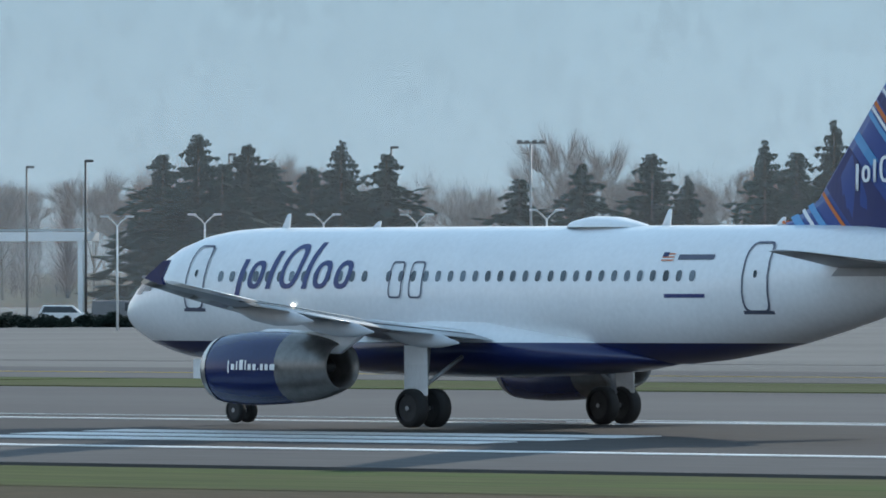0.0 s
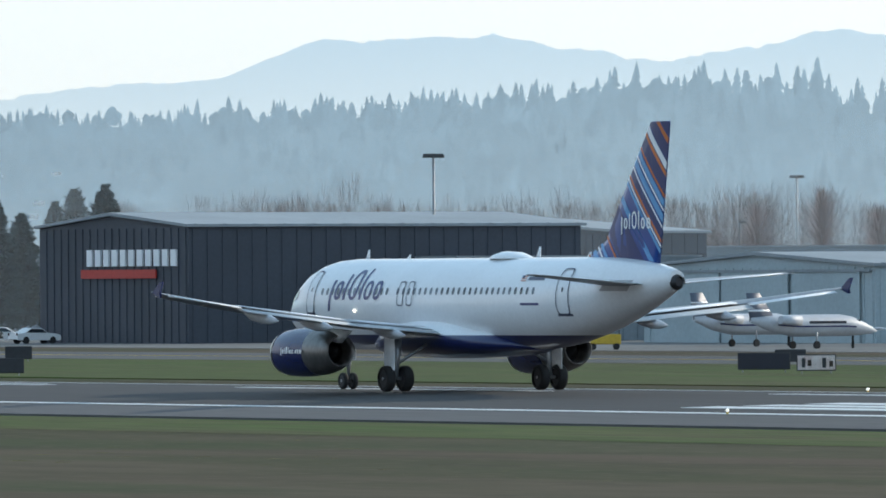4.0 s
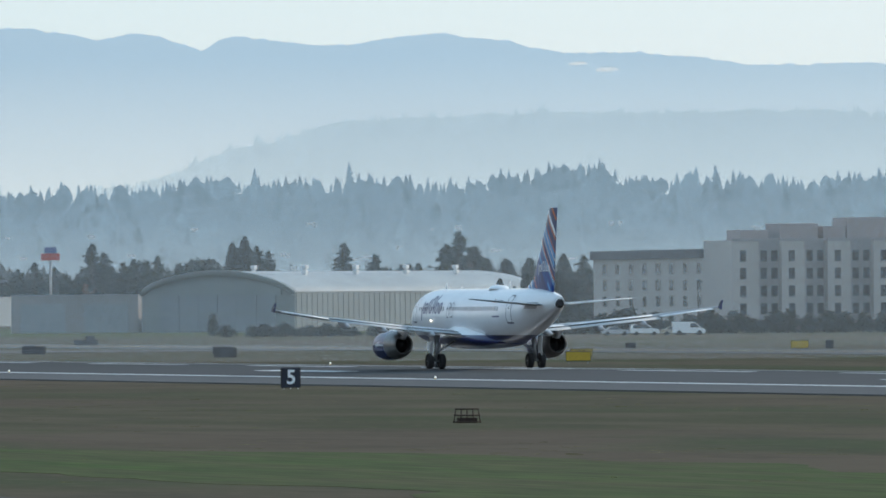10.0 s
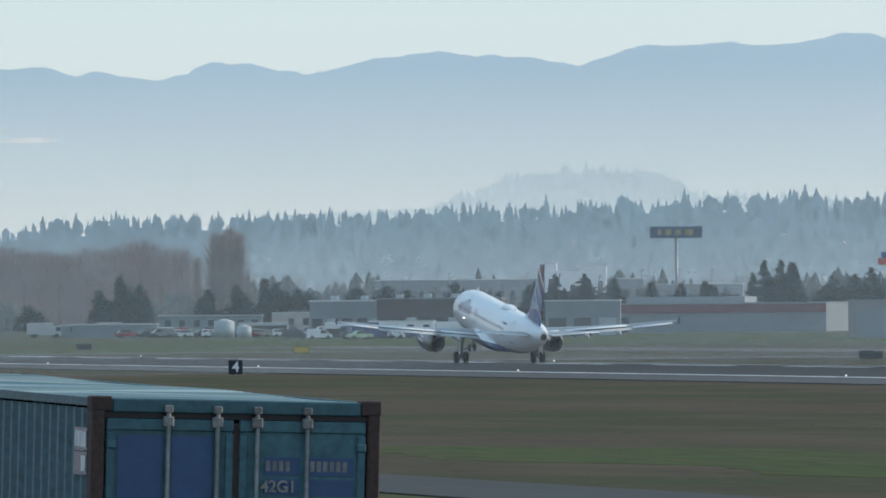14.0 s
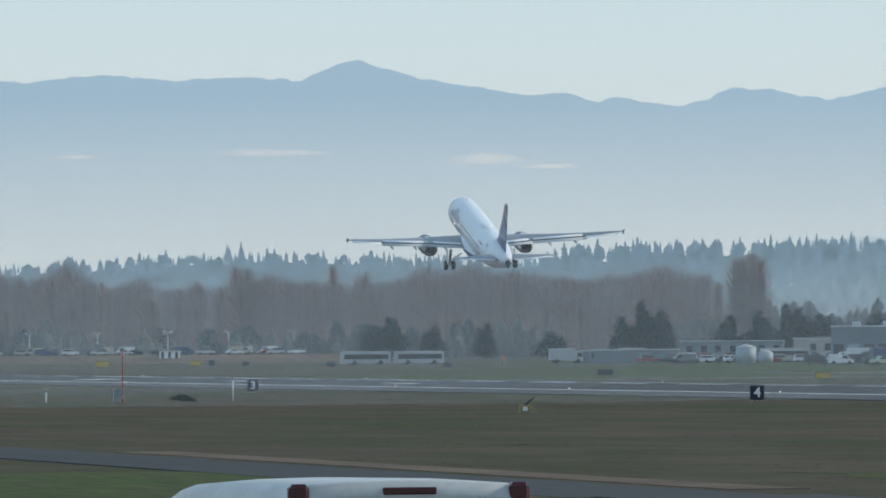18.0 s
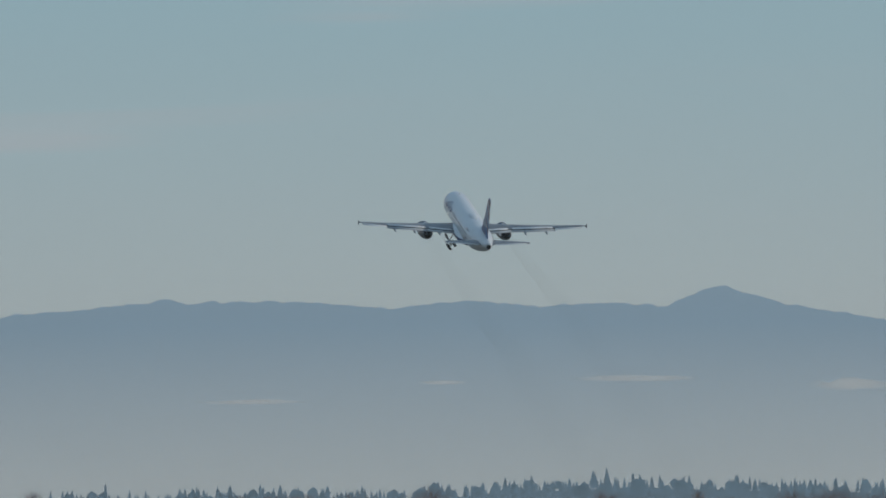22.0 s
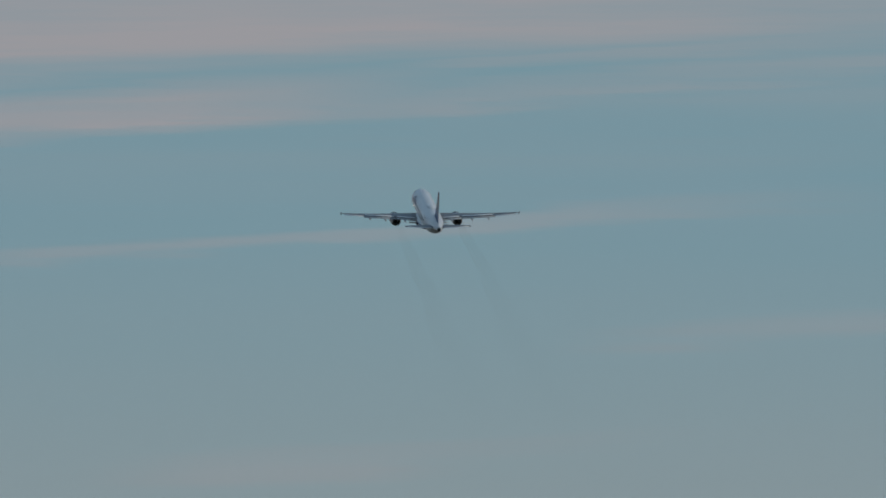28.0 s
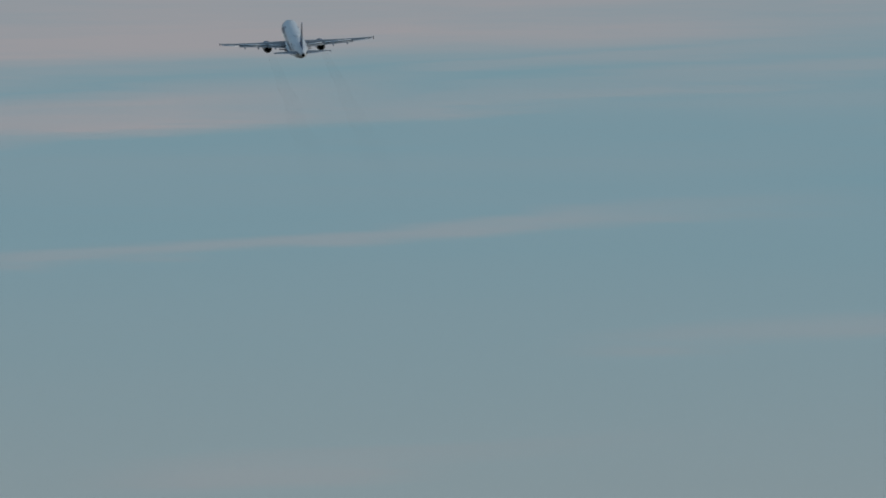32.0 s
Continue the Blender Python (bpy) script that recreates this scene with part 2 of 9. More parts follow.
STEEL = mat("gear_steel", (0.35, 0.36, 0.38), 0.4, 0.5, vary=0.15)
GLASS_DARK = mat("window_glass", (0.02, 0.03, 0.045), 0.12, vary=0.1)
BLACK = mat("black_paint", (0.012, 0.012, 0.014), 0.5, vary=0.1)
SLEEVE = mat("heat_darkened_metal", (0.24, 0.235, 0.23), 0.36, 0.6, vary=0.2)
GREYLINE = mat("door_outline", (0.10, 0.11, 0.16), 0.5, vary=0.1)


# ---- mesh helpers ----
def part(name, bm, material, parent=None, label=""):
    """One mesh object from a bmesh, under a thing or a part."""
    me = bpy.data.meshes.new(name)
    bm.to_mesh(me)
    bm.free()
    for m in (material if isinstance(material, (list, tuple)) else [material]):
        me.materials.append(m)
    ob = new(name, me)
    if parent is not None:
        ob.parent = parent
    if label:
        ob["label"] = label
    return ob


def thing(name, label, category, m=None, group="", kind=""):
    ob = tagged(new(name), label, category, group, kind)
    if m is not None:
        ob.matrix_world = m
    return ob


def smooth(bm):
    for f in bm.faces:
        f.smooth = True
    return bm


def box(bm, x0, x1, y0, y1, z0, z1, bevel=0.0, index=0):
    r = bmesh.ops.create_cube(bm, size=1.0, matrix=Matrix.LocRotScale(((x0 + x1) / 2, (y0 + y1) / 2, (z0 + z1) / 2), None, (abs(x1 - x0), abs(y1 - y0), abs(z1 - z0))))
    fs = {f for v in r["verts"] for f in v.link_faces}
    for f in fs:
        f.material_index = index
    if bevel:
        bmesh.ops.bevel(bm, geom=list({e for v in r["verts"] for e in v.link_edges}), offset=bevel, segments=1, affect="EDGES", profile=0.7)
    return bm


def tube(bm, p, q, r0, r1=None, n=8, caps=True, index=0):
    """A tapered round bar from p to q."""
    p, q = Vector(p), Vector(q)
    d = q - p
    m = Matrix.Translation((p + q) / 2) @ d.to_track_quat("Z", "Y").to_matrix().to_4x4()
    r = bmesh.ops.create_cone(bm, cap_ends=caps, segments=n, radius1=r0, radius2=r0 if r1 is None else r1, depth=d.length, matrix=m)
    for f in {f for v in r["verts"] for f in v.link_faces}:
        f.material_index, f.smooth = index, len(f.verts) == 4
    return bm


def loft(bm, rings, close=True, cap=True, index=0):
    """A skin over rings of equal numbers of points."""
    vs = [[bm.verts.new(p) for p in ring] for ring in rings]
    n = len(vs[0])
    for a, b in zip(vs, vs[1:]):
        for i in range(n if close else n - 1):
            f = bm.faces.new((a[i], a[(i + 1) % n], b[(i + 1) % n], b[i]))
            f.smooth, f.material_index = True, index
    if cap:
        for ring in (list(reversed(vs[0])), vs[-1]):
            try:
                bm.faces.new(ring).material_index = index
            except ValueError:
                pass
    return bm


def slab(bm, pts, z0, z1, index=0):
    """A flat prism over an outline of (x, y)."""
    loft(bm, [[(x, y, z0) for x, y in pts], [(x, y, z1) for x, y in pts]], index=index)
    for f in bm.faces:
        f.smooth = False
    return bm


def polar(az, dist, z=0.0):
    a = radians(az)
    return Vector((dist * math.sin(a), dist * math.cos(a), z))


def height(el, dist):
    """The height that shows at a tilt, at a distance."""
    return EYE.z + dist * math.tan(radians(el))

# ---- ground, runway and taxiway ----
def grass_mat(name):
    """Mown winter grass: broad green and brown patches, tan thatch, fine mottling."""
    m = bpy.data.materials.new(name)
    m.use_nodes = True
    n, l = m.node_tree.nodes, m.node_tree.links
    b = n["Principled BSDF"]
    b.inputs["Roughness"].default_value, b.inputs["Specular IOR Level"].default_value = 0.95, 0.1
    tc = n.new("ShaderNodeTexCoord")

    def field(scale, stretch, lo, hi, top):
        mp, tx, rg = n.new("ShaderNodeMapping"), n.new("ShaderNodeTexNoise"), n.new("ShaderNodeMapRange")
        mp.inputs["Scale"].default_value = stretch
        tx.inputs["Scale"].default_value, tx.inputs["Detail"].default_value = scale, 5
        l.new(tc.outputs["Object"], mp.inputs["Vector"])
        l.new(mp.outputs["Vector"], tx.inputs["Vector"])
        rg.inputs["From Min"].default_value, rg.inputs["From Max"].default_value, rg.inputs["To Max"].default_value = lo, hi, top
        l.new(tx.outputs["Fac"], rg.inputs["Value"])
        return rg.outputs["Result"]

    def blend(fac, a, b_):
        mx = n.new("ShaderNodeMix")
        mx.data_type = "RGBA"
        l.new(fac, mx.inputs["Factor"])
        for key, v in (("A", a), ("B", b_)):
            if isinstance(v, tuple):
                mx.inputs[key].default_value = (*v, 1)
            else:
                l.new(v, mx.inputs[key])
        return mx.outputs["Result"]

    col = blend(field(0.02, (1, 0.4, 1), 0.42, 0.58, 1.0), (0.077, 0.058, 0.038), (0.051, 0.050, 0.022))
    col = blend(field(0.09, (1, 0.3, 1), 0.45, 0.62, 0.6), col, (0.098, 0.076, 0.050))
    col = blend(field(0.05, (1, 0.3, 1), 0.52, 0.66, 0.8), col, (0.036, 0.053, 0.016))
    col = blend(field(0.25, (1, 0.3, 1), 0.52, 0.66, 0.4), col, (0.036, 0.033, 0.019))
    col = blend(field(1.2, (1, 0.4, 1), 0.52, 0.66, 0.4), col, (0.110, 0.086, 0.054))
    l.new(col, b.inputs["Base Color"])
    return m


GRASS = grass_mat("winter_grass")
TURF = mat("green_turf", (0.045, 0.075, 0.016), 0.95, vary=0.36, scale=0.08, fine=0.5, bump=0.4, second=(0.066, 0.066, 0.028), stretch=(4, 0.3, 1), spec=0.1)
ASPHALT = mat("runway_asphalt", (0.040, 0.0385, 0.0395), 0.8, vary=0.25, scale=0.03, fine=2, bump=0.15, stretch=(1, 0.08, 1), spec=0.3)
SHOULDER = mat("pale_shoulder_asphalt", (0.105, 0.105, 0.106), 0.85, vary=0.15, scale=0.05, fine=2, stretch=(1, 0.1, 1), spec=0.2)
CONCRETE = mat("apron_concrete", (0.175, 0.172, 0.165), 0.85, vary=0.12, scale=0.03, fine=1, spec=0.2)
PAINT = mat("runway_marking_white", (0.74, 0.75, 0.75), 0.6, vary=0.12, scale=0.8, fine=6)
PAINT_Y = mat("taxi_marking_yellow", (0.6, 0.42, 0.06), 0.6, vary=0.12)
DIRT = mat("bare_earth", (0.17, 0.125, 0.092), 0.95, vary=0.2, scale=0.1, fine=2, spec=0.1)


def ground_z(x, y):
    """The lie of the land: a low bank round the eye, a crowned strip, flat beyond, a slow rise far off."""
    r = math.hypot(x, y)
    near = 0.15 - 1.05 * min(1.0, max(0.0, (r - 170) / 60.0))
    z = near if x < 190 else max(near, -0.9 + 0.3 * min(1.0, (x - 190) / 20.0)) if r > 200 else near
    if 205 < x < 280 and r > 200:
        z = -0.72
    elif x >= 280:
        z = -0.6
    return z + max(0.0, r - 1900) * 0.0009


def sheet(name, xs, ys, material, lift=0.0, zf=ground_z):
    bm = bmesh.new()
    grid = [[bm.verts.new((x, y, zf(x, y) + lift)) for x in xs] for y in ys]
    for a, b in zip(grid, grid[1:]):
        for i in range(len(xs) - 1):
            bm.faces.new((a[i], a[i + 1], b[i + 1], b[i])).smooth = True
    return part(name, bm, material)


gx = [-4900, -2500, -1200, -600, -300, -200, -150, -100, -50, 0, 50, 100, 150, 190, 205, 206, 279, 280, 300, 350, 450, 600, 900, 1400, 2000, 2800, 3800, 4900]
gy = [-4900, -2500, -1000, -500, -230, -170, -100, 0, 80, 140, 170, 190, 210, 230, 260, 320, 400, 600, 900, 1300, 1900, 2300, 2800, 3400, 4000, 4900]
tagged(sheet("ground", gx, gy, GRASS), "dull winter grass field beside a runway", "grass", kind="structure")


def strip(name, x0, x1, y0, y1, z0, z1, material, parent=None, thick=0.02):
    """A long flat band with its own cross fall."""
    bm = bmesh.new()
    n = max(2, int((y1 - y0) / 60))
    rings = []
    for i in range(n + 1):
        y = y0 + (y1 - y0) * i / n
        rings.append([(x0, y, z0 - thick), (x1, y, z1 - thick), (x1, y, z1), (x0, y, z0)])
    loft(bm, rings)
    for f in bm.faces:
        f.smooth = False
    return part(name, bm, material, parent)


runway = tagged(new("runway"), "dark grooved asphalt runway with white markings", "runway", kind="structure")
RC, RY0, RY1 = 241.9, -450.0, 2050.0
strip("surface", RC - 23.5, RC, RY0, RY1, -0.36, 0.0, ASPHALT, runway, 0.3)
strip("surface", RC, RC + 23.5, RY0, RY1, 0.0, -0.36, ASPHALT, runway, 0.3)
strip("shoulder", RC - 30.5, RC - 23.5, RY0, RY1, -0.62, -0.36, SHOULDER, runway, 0.3)
strip("shoulder", RC + 23.5, RC + 31, RY0, RY1, -0.36, -0.6, SHOULDER, runway, 0.3)


def crown(x):
    return -0.36 * abs(x - RC) / 23.5


def stripe(x0, x1, y0, y1, material=PAINT, name="marking"):
    return strip(name, x0, x1, y0, y1, crown(x0) + 0.02, crown(x1) + 0.02, material, runway)


stripe(RC - 22.7, RC - 21.8, RY0, RY1)
stripe(RC + 21.8, RC + 22.7, RY0, RY1)
for i in range(48):
    stripe(RC - 0.45, RC + 0.45, -420 + i * 51.0, -420 + i * 51.0 + 30)
for y0, bars in ((84, 3), (232, 3), (381, 3), (521, 1), (668, 1), (820, 1), (1420, 1), (1560, 1), (1700, 2), (1850, 3)):
    for side in (-1, 1):
        for b in range(bars):
            xa = RC + side * (9.4 + b * 2.9)
            stripe(min(xa, xa + side * 1.8), max(xa, xa + side * 1.8), y0, y0 + 23)

taxi = tagged(new("taxiway"), "pale taxiway and apron paving along the hangars", "taxiway", kind="structure")
strip("surface", 362, 398, -600, 2100, -0.55, -0.55, SHOULDER, taxi, 0.1)
strip("marking", 379.6, 380.0, -600, 2100, -0.53, -0.53, PAINT_Y, taxi)
strip("surface", 425, 900, -600, 1250, -0.56, -0.56, CONCRETE, taxi, 0.1)
strip("surface", 272, 337, 100, 395, -0.575, -0.575, SHOULDER, taxi, 0.1)
strip("surface", 398, 425, 60, 560, -0.58, -0.58, CONCRETE, taxi, 0.1)
for y in (740, 1290, 1620):
    strip("surface", 272, 362, y, y + 45, -0.57, -0.57, SHOULDER, taxi, 0.1)
tagged(strip("turf_strip", 289, 361, 396, 739, -0.54, -0.54, TURF, None, 0.05), "greener turf strip between runway and taxiway", "grass", kind="structure")
tagged(strip("turf_strip", 338, 361, 60, 395, -0.55, -0.55, TURF, None, 0.05), "greener turf strip between runway and taxiway", "grass", kind="structure")

tagged(sheet("turf_strip", [350, 450, 600], [1900, 2300], TURF, 0.03), "greener turf beyond the runway", "grass", kind="structure")
tagged(sheet("turf_strip", [450, 600], [2300, 2800], TURF, 0.03), "greener turf far beyond the runway", "grass", kind="structure")
tagged(sheet("turf_strip", [280, 300, 350], [1620, 1900], TURF, 0.015), "greener turf beside the runway", "grass", kind="structure")

road = tagged(new("road"), "narrow asphalt service road in grass", "road", kind="structure")
strip("surface", 75.5, 84.0, 150, 420, -0.84, -0.84, ASPHALT, road, 0.1)
strip("surface", 74, 82.5, 420, 1500, -0.845, -0.845, ASPHALT, road, 0.1)
tagged(strip("turf_verge", 20, 75, 240, 520, -0.86, -0.86, TURF, None, 0.05), "bright green mown turf beside a service road", "grass", kind="structure")
tagged(strip("earth_verge", 84.2, 87.5, 440, 620, -0.87, -0.87, DIRT, None, 0.05), "bare brown earth verge beside a road", "earth", kind="structure")


# ---- hills and mountains ----
def profile(pts, az):
    for (a, e), (b, g) in zip(pts, pts[1:]):
        if a <= az <= b:
            k = (az - a) / (b - a)
            k = k * k * (3 - 2 * k) if b - a > 0.6 else k
            return e + (g - e) * k
    return pts[0][1] if az < pts[0][0] else pts[-1][1]


def hill(name, pts, dist, material, label, rough=0.008, depth=500, step=0.05, jag=0.0):
    bm = bmesh.new()
    rings = []
    az = -12.0
    while az < 75:
        el = profile(pts, az) + rough * noise.noise(Vector((az * 3.1, dist, 0))) + rough * 0.6 * noise.noise(Vector((az * 11, dist, 4)))
        for k, f in enumerate((1.7, 4.3, 9.0, 21.0, 47.0)):
            el += jag * (0.011, 0.010, 0.007, 0.005, 0.003)[k] * noise.noise(Vector((az * f, dist + 7 * k, 3)))
        top = height(max(el, -0.02), dist)
        ring = []
        for k, (dd, hz) in enumerate(((-depth, 0.0), (-depth * 0.55, 0.3), (-depth * 0.22, 0.72), (0, 1.0), (60, 0.5), (110, 0.0))):
            wob = 0.06 * noise.noise(Vector((az * 1.7, k * 2.0, dist))) * (0 < k < 3)
            ring.append(polar(az, dist + dd, -1.0 + (top + 1.0) * (hz + wob)))
        rings.append(ring)
        az += step
    loft(bm, rings, close=False, cap=False)
    return tagged(part(name, bm, material), label, "hill", kind="structure")


M_PTS = [(-6, 1.2), (3, 1.15), (4.95, 1.237), (5.41, 1.305), (6.1, 1.362), (6.66, 1.369), (7.35, 1.335), (7.73, 1.366), (8.07, 1.329), (8.27, 1.356), (8.69, 1.33), (8.85, 1.405),
         (8.99, 1.427), (9.17, 1.354), (9.48, 1.309), (9.82, 1.25), (9.95, 1.265), (10.2, 1.21), (10.28, 1.232), (10.52, 1.194), (10.75, 1.207), (10.88, 1.268), (11.38, 1.225), (11.7, 1.294),
         (12.1, 1.315), (12.76, 1.247), (12.96, 1.328), (13.4, 1.364), (13.7, 1.335), (14.18, 1.398), (14.52, 1.338), (14.75, 1.377), (15.05, 1.295), (15.16, 1.348), (15.69, 1.301),
         (16.23, 1.351), (17.12, 1.253), (18.0, 1.192), (18.84, 1.189), (19.61, 1.221), (20.27, 1.18), (21.12, 1.088), (22.46, 0.95), (25, 0.9), (26.6, 1.0), (27.35, 1.207), (28.17, 1.231)]
M_PTS2 = [(28.54, 1.178), (29.0, 1.09), (29.31, 1.146), (29.91, 1.262), (30.31, 1.183), (30.6, 1.075), (31.4, 0.98), (32.66, 1.17), (33.37, 1.195), (34.4, 1.2), (35.2, 1.26), (36.4, 1.29), (37.1, 1.3), (37.6, 1.27), (39, 1.24), (60, 1.3)]
B_PTS = [(-6, 0.3), (9, 0.3), (12.0, 0.55), (12.47, 0.718), (13.12, 0.722), (13.35, 0.6), (14.4, 0.55), (14.63, 0.616), (15.39, 0.83), (15.76, 0.943), (17.22, 0.975), (18.0, 0.975), (18.9, 0.916), (19.27, 1.044),
         (19.84, 1.097), (20.55, 1.064), (20.84, 1.0), (22.02, 0.992), (23.39, 0.969), (23.73, 1.053), (24.02, 1.085), (24.45, 1.085), (24.76, 1.046), (24.99, 0.922), (26, 0.8), (60, 0.8)]
C_PTS = [(-6, 0.3), (4.5, 0.36), (5.69, 0.46), (7.11, 0.47), (8.4, 0.52), (9.8, 0.49), (10.66, 0.54), (11.9, 0.56), (13.4, 0.61), (14.55, 0.62), (15.3, 0.665), (16.25, 0.65), (17.1, 0.74), (17.22, 0.65), (18, 0.655), (19, 0.705),
         (19.7, 0.79), (20.55, 0.8), (20.84, 0.88), (22.4, 0.92), (24.9, 0.905), (26.5, 0.895), (28.3, 0.965), (29.2, 1.02), (30.3, 0.93), (31.3, 1.02), (34.9, 1.03), (37, 1.06), (38.2, 1.0), (39.2, 1.05), (39.3, 1.25), (39.7, 1.44), (40.5, 1.7), (43, 1.9), (60, 1.9)]
# haze is painted into these glowing hill colours
FAR_BLUE = distance_mat("far_mountain_haze_glow", (0.70, 0.79, 0.82), (0.38, 0.55, 0.70), 40, 108, 0.02, 0.004, (0.66, 0.82, 0.90))
MID_BLUE = distance_mat("middle_ridge_haze_glow", (0.60, 0.71, 0.76), (0.42, 0.56, 0.66), 20, 75, 0.04, 0.008)
WOOD_BLUE = distance_mat("wooded_ridge_haze_glow", (0.29, 0.39, 0.465), (0.15, 0.245, 0.325), 2, 34, 0.12, 0.012, (0.36, 0.53, 0.645))
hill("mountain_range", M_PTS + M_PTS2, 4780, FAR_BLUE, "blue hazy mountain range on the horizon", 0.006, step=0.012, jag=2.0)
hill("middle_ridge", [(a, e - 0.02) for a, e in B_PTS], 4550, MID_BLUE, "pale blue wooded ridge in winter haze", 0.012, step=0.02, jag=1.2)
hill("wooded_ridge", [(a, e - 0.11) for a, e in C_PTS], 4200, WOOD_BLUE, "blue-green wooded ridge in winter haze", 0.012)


# thin cloud wisps lying before the mountains
def wisp_mat():
    """Thin cloud, its daylight put in as glow, that thins out to nothing towards its edges."""
    m = bpy.data.materials.new("cloud_wisp_glow")
    m.use_nodes = True
    n, l = m.node_tree.nodes, m.node_tree.links
    n.remove(n["Principled BSDF"])
    em, clear, mix, tc, mp, ball, tex, fac = (n.new(k) for k in ("ShaderNodeEmission", "ShaderNodeBsdfTransparent", "ShaderNodeMixShader", "ShaderNodeTexCoord", "ShaderNodeMapping", "ShaderNodeVectorMath", "ShaderNodeTexNoise", "ShaderNodeMath"))
    em.inputs["Color"].default_value = (0.72, 0.78, 0.80, 1)
    mp.inputs["Location"].default_value, mp.inputs["Scale"].default_value = (-1, 0, -1), (2, 0, 2)
    l.new(tc.outputs["Generated"], mp.inputs["Vector"])
    ball.operation = "LENGTH"
    l.new(mp.outputs["Vector"], ball.inputs[0])
    fall = n.new("ShaderNodeMapRange")
    fall.interpolation_type = "SMOOTHSTEP"
    for k, v in zip(("From Min", "From Max", "To Min", "To Max"), (0.15, 0.95, 1.0, 0.0)):
        fall.inputs[k].default_value = v
    l.new(ball.outputs["Value"], fall.inputs["Value"])
    tex.inputs["Scale"].default_value, tex.inputs["Detail"].default_value = 0.05, 5
    l.new(tc.outputs["Object"], tex.inputs["Vector"])
    fac.operation = "MULTIPLY"
    l.new(fall.outputs["Result"], fac.inputs[0])
    l.new(tex.outputs["Fac"], fac.inputs[1])
    l.new(fac.outputs["Value"], mix.inputs["Fac"])
    l.new(clear.outputs["BSDF"], mix.inputs[1])
    l.new(em.outputs["Emission"], mix.inputs[2])
    l.new(mix.outputs["Shader"], n["Material Output"].inputs["Surface"])
    return m


WISP = wisp_mat()
for az, el, half, thick in ((9.64, 0.92, 0.26, 0.075), (9.95, 0.885, 0.2, 0.04), (7.56, 0.95, 0.15, 0.03), (8.55, 0.965, 0.4, 0.035), (6.6, 0.86, 0.35, 0.03), (17.1, 1.17, 0.06, 0.035), (16.95, 1.2, 0.05, 0.025)):
    bm = bmesh.new()
    rings = []
    for i in range(25):
        u = i / 12 - 1
        r = max(0.02, (1 - u * u) ** 0.5) * thick * (0.8 + 0.5 * noise.noise(Vector((az, u * 3, 0))))
        mid = el + 0.3 * thick * noise.noise(Vector((az, u * 2, 5))) - 0.15 * half * max(0, u) ** 2 * 0.3
        rings.append([polar(az + u * half, 4250 + 8 * s, height(mid + k * r, 4250)) for s, k in ((-1, 0), (-0.5, 0.6), (0.5, 0.6), (1, 0), (0.5, -0.5), (-0.5, -0.5))])
    tagged(part("cloud_wisp", loft(bm, rings), WISP), "thin pale cloud wisp before far mountains", "cloud", kind="structure")


def ridge_trees(name, pts, dist, count, tall, material, label, az0=-1.0, az1=50.0, rows=1, drop=0.085):
    """Many small firs and broad crowns on a far ridge, joined; each one an island of its own."""
    rng = random.Random(dist + count)
    verts, faces = [], []
    for i in range(count):
        az = rng.uniform(az0, az1)
        row = rng.random() if rows > 1 else rng.random() * 0.12
        if abs(az - 22.24) < 0.13 and row > 0.2:  # a clearing round the water tower
            continue
        d = dist - 4 - row * 380
        k = 1.0 - 0.75 * row
        near = 1.0 + 0.75 * min(1.0, max(0.0, (az - 26) / 3))
        grove = 1.0 + 0.45 * noise.noise(Vector((az * 2.3, dist, 0))) + 0.3 * noise.noise(Vector((az * 8.0, dist, 3)))
        h = tall * near * grove * rng.uniform(0.4, 0.72) * (1.35 if rng.random() < 0.15 else 1) * (0.72 if az < 10 else 1)
        base = -1 + (height(profile(pts, az) - drop, dist) + 1) * k - 0.12 * tall * near
        p = polar(az, d, base)
        w = h * rng.uniform(0.24, 0.34)
        steps = 6
        if rng.random() < 0.3:  # a broad crown
            h *= 0.75
            outline_ = [(0.0, 0.7), (0.2, 1.1), (0.42, rng.uniform(1.0, 1.35)), (0.62, rng.uniform(0.85, 1.2)), (0.8, rng.uniform(0.6, 0.9)), (0.93, rng.uniform(0.3, 0.5))]
        else:
            outline_ = []
            for j in range(steps):
                z, r = j / steps, (1 - j / steps) ** 0.85
                outline_ += [(z, r * rng.uniform(0.9, 1.25)), (z + 0.75 / steps, r * rng.uniform(0.4, 0.58))]
        n0 = len(verts)
        a0, lean = rng.random() * 6, rng.uniform(-0.06, 0.06) * h
        for z, r in outline_:
            for j in range(5):
                a = a0 + j * 1.2566
                rr = w * r * rng.uniform(0.72, 1.22)
                verts.append((p.x + lean * z + rr * math.cos(a), p.y + rr * math.sin(a), p.z + h * (z + rng.uniform(-0.025, 0.025))))
        verts.append((p.x + lean, p.y, p.z + h * 1.04))
        m_ = len(outline_)
        for q in range(m_ - 1):
            faces += [(n0 + 5 * q + j, n0 + 5 * q + (j + 1) % 5, n0 + 5 * q + 5 + (j + 1) % 5, n0 + 5 * q + 5 + j) for j in range(5)]
        faces += [(n0 + 5 * m_ - 5 + j, n0 + 5 * m_ - 5 + (j + 1) % 5, n0 + 5 * m_) for j in range(5)]
    me = bpy.data.meshes.new(name)
    me.from_pydata(verts, [], faces)
    me.materials.append(material)
    return tagged(new(name, me), label, "trees", kind="stuff")


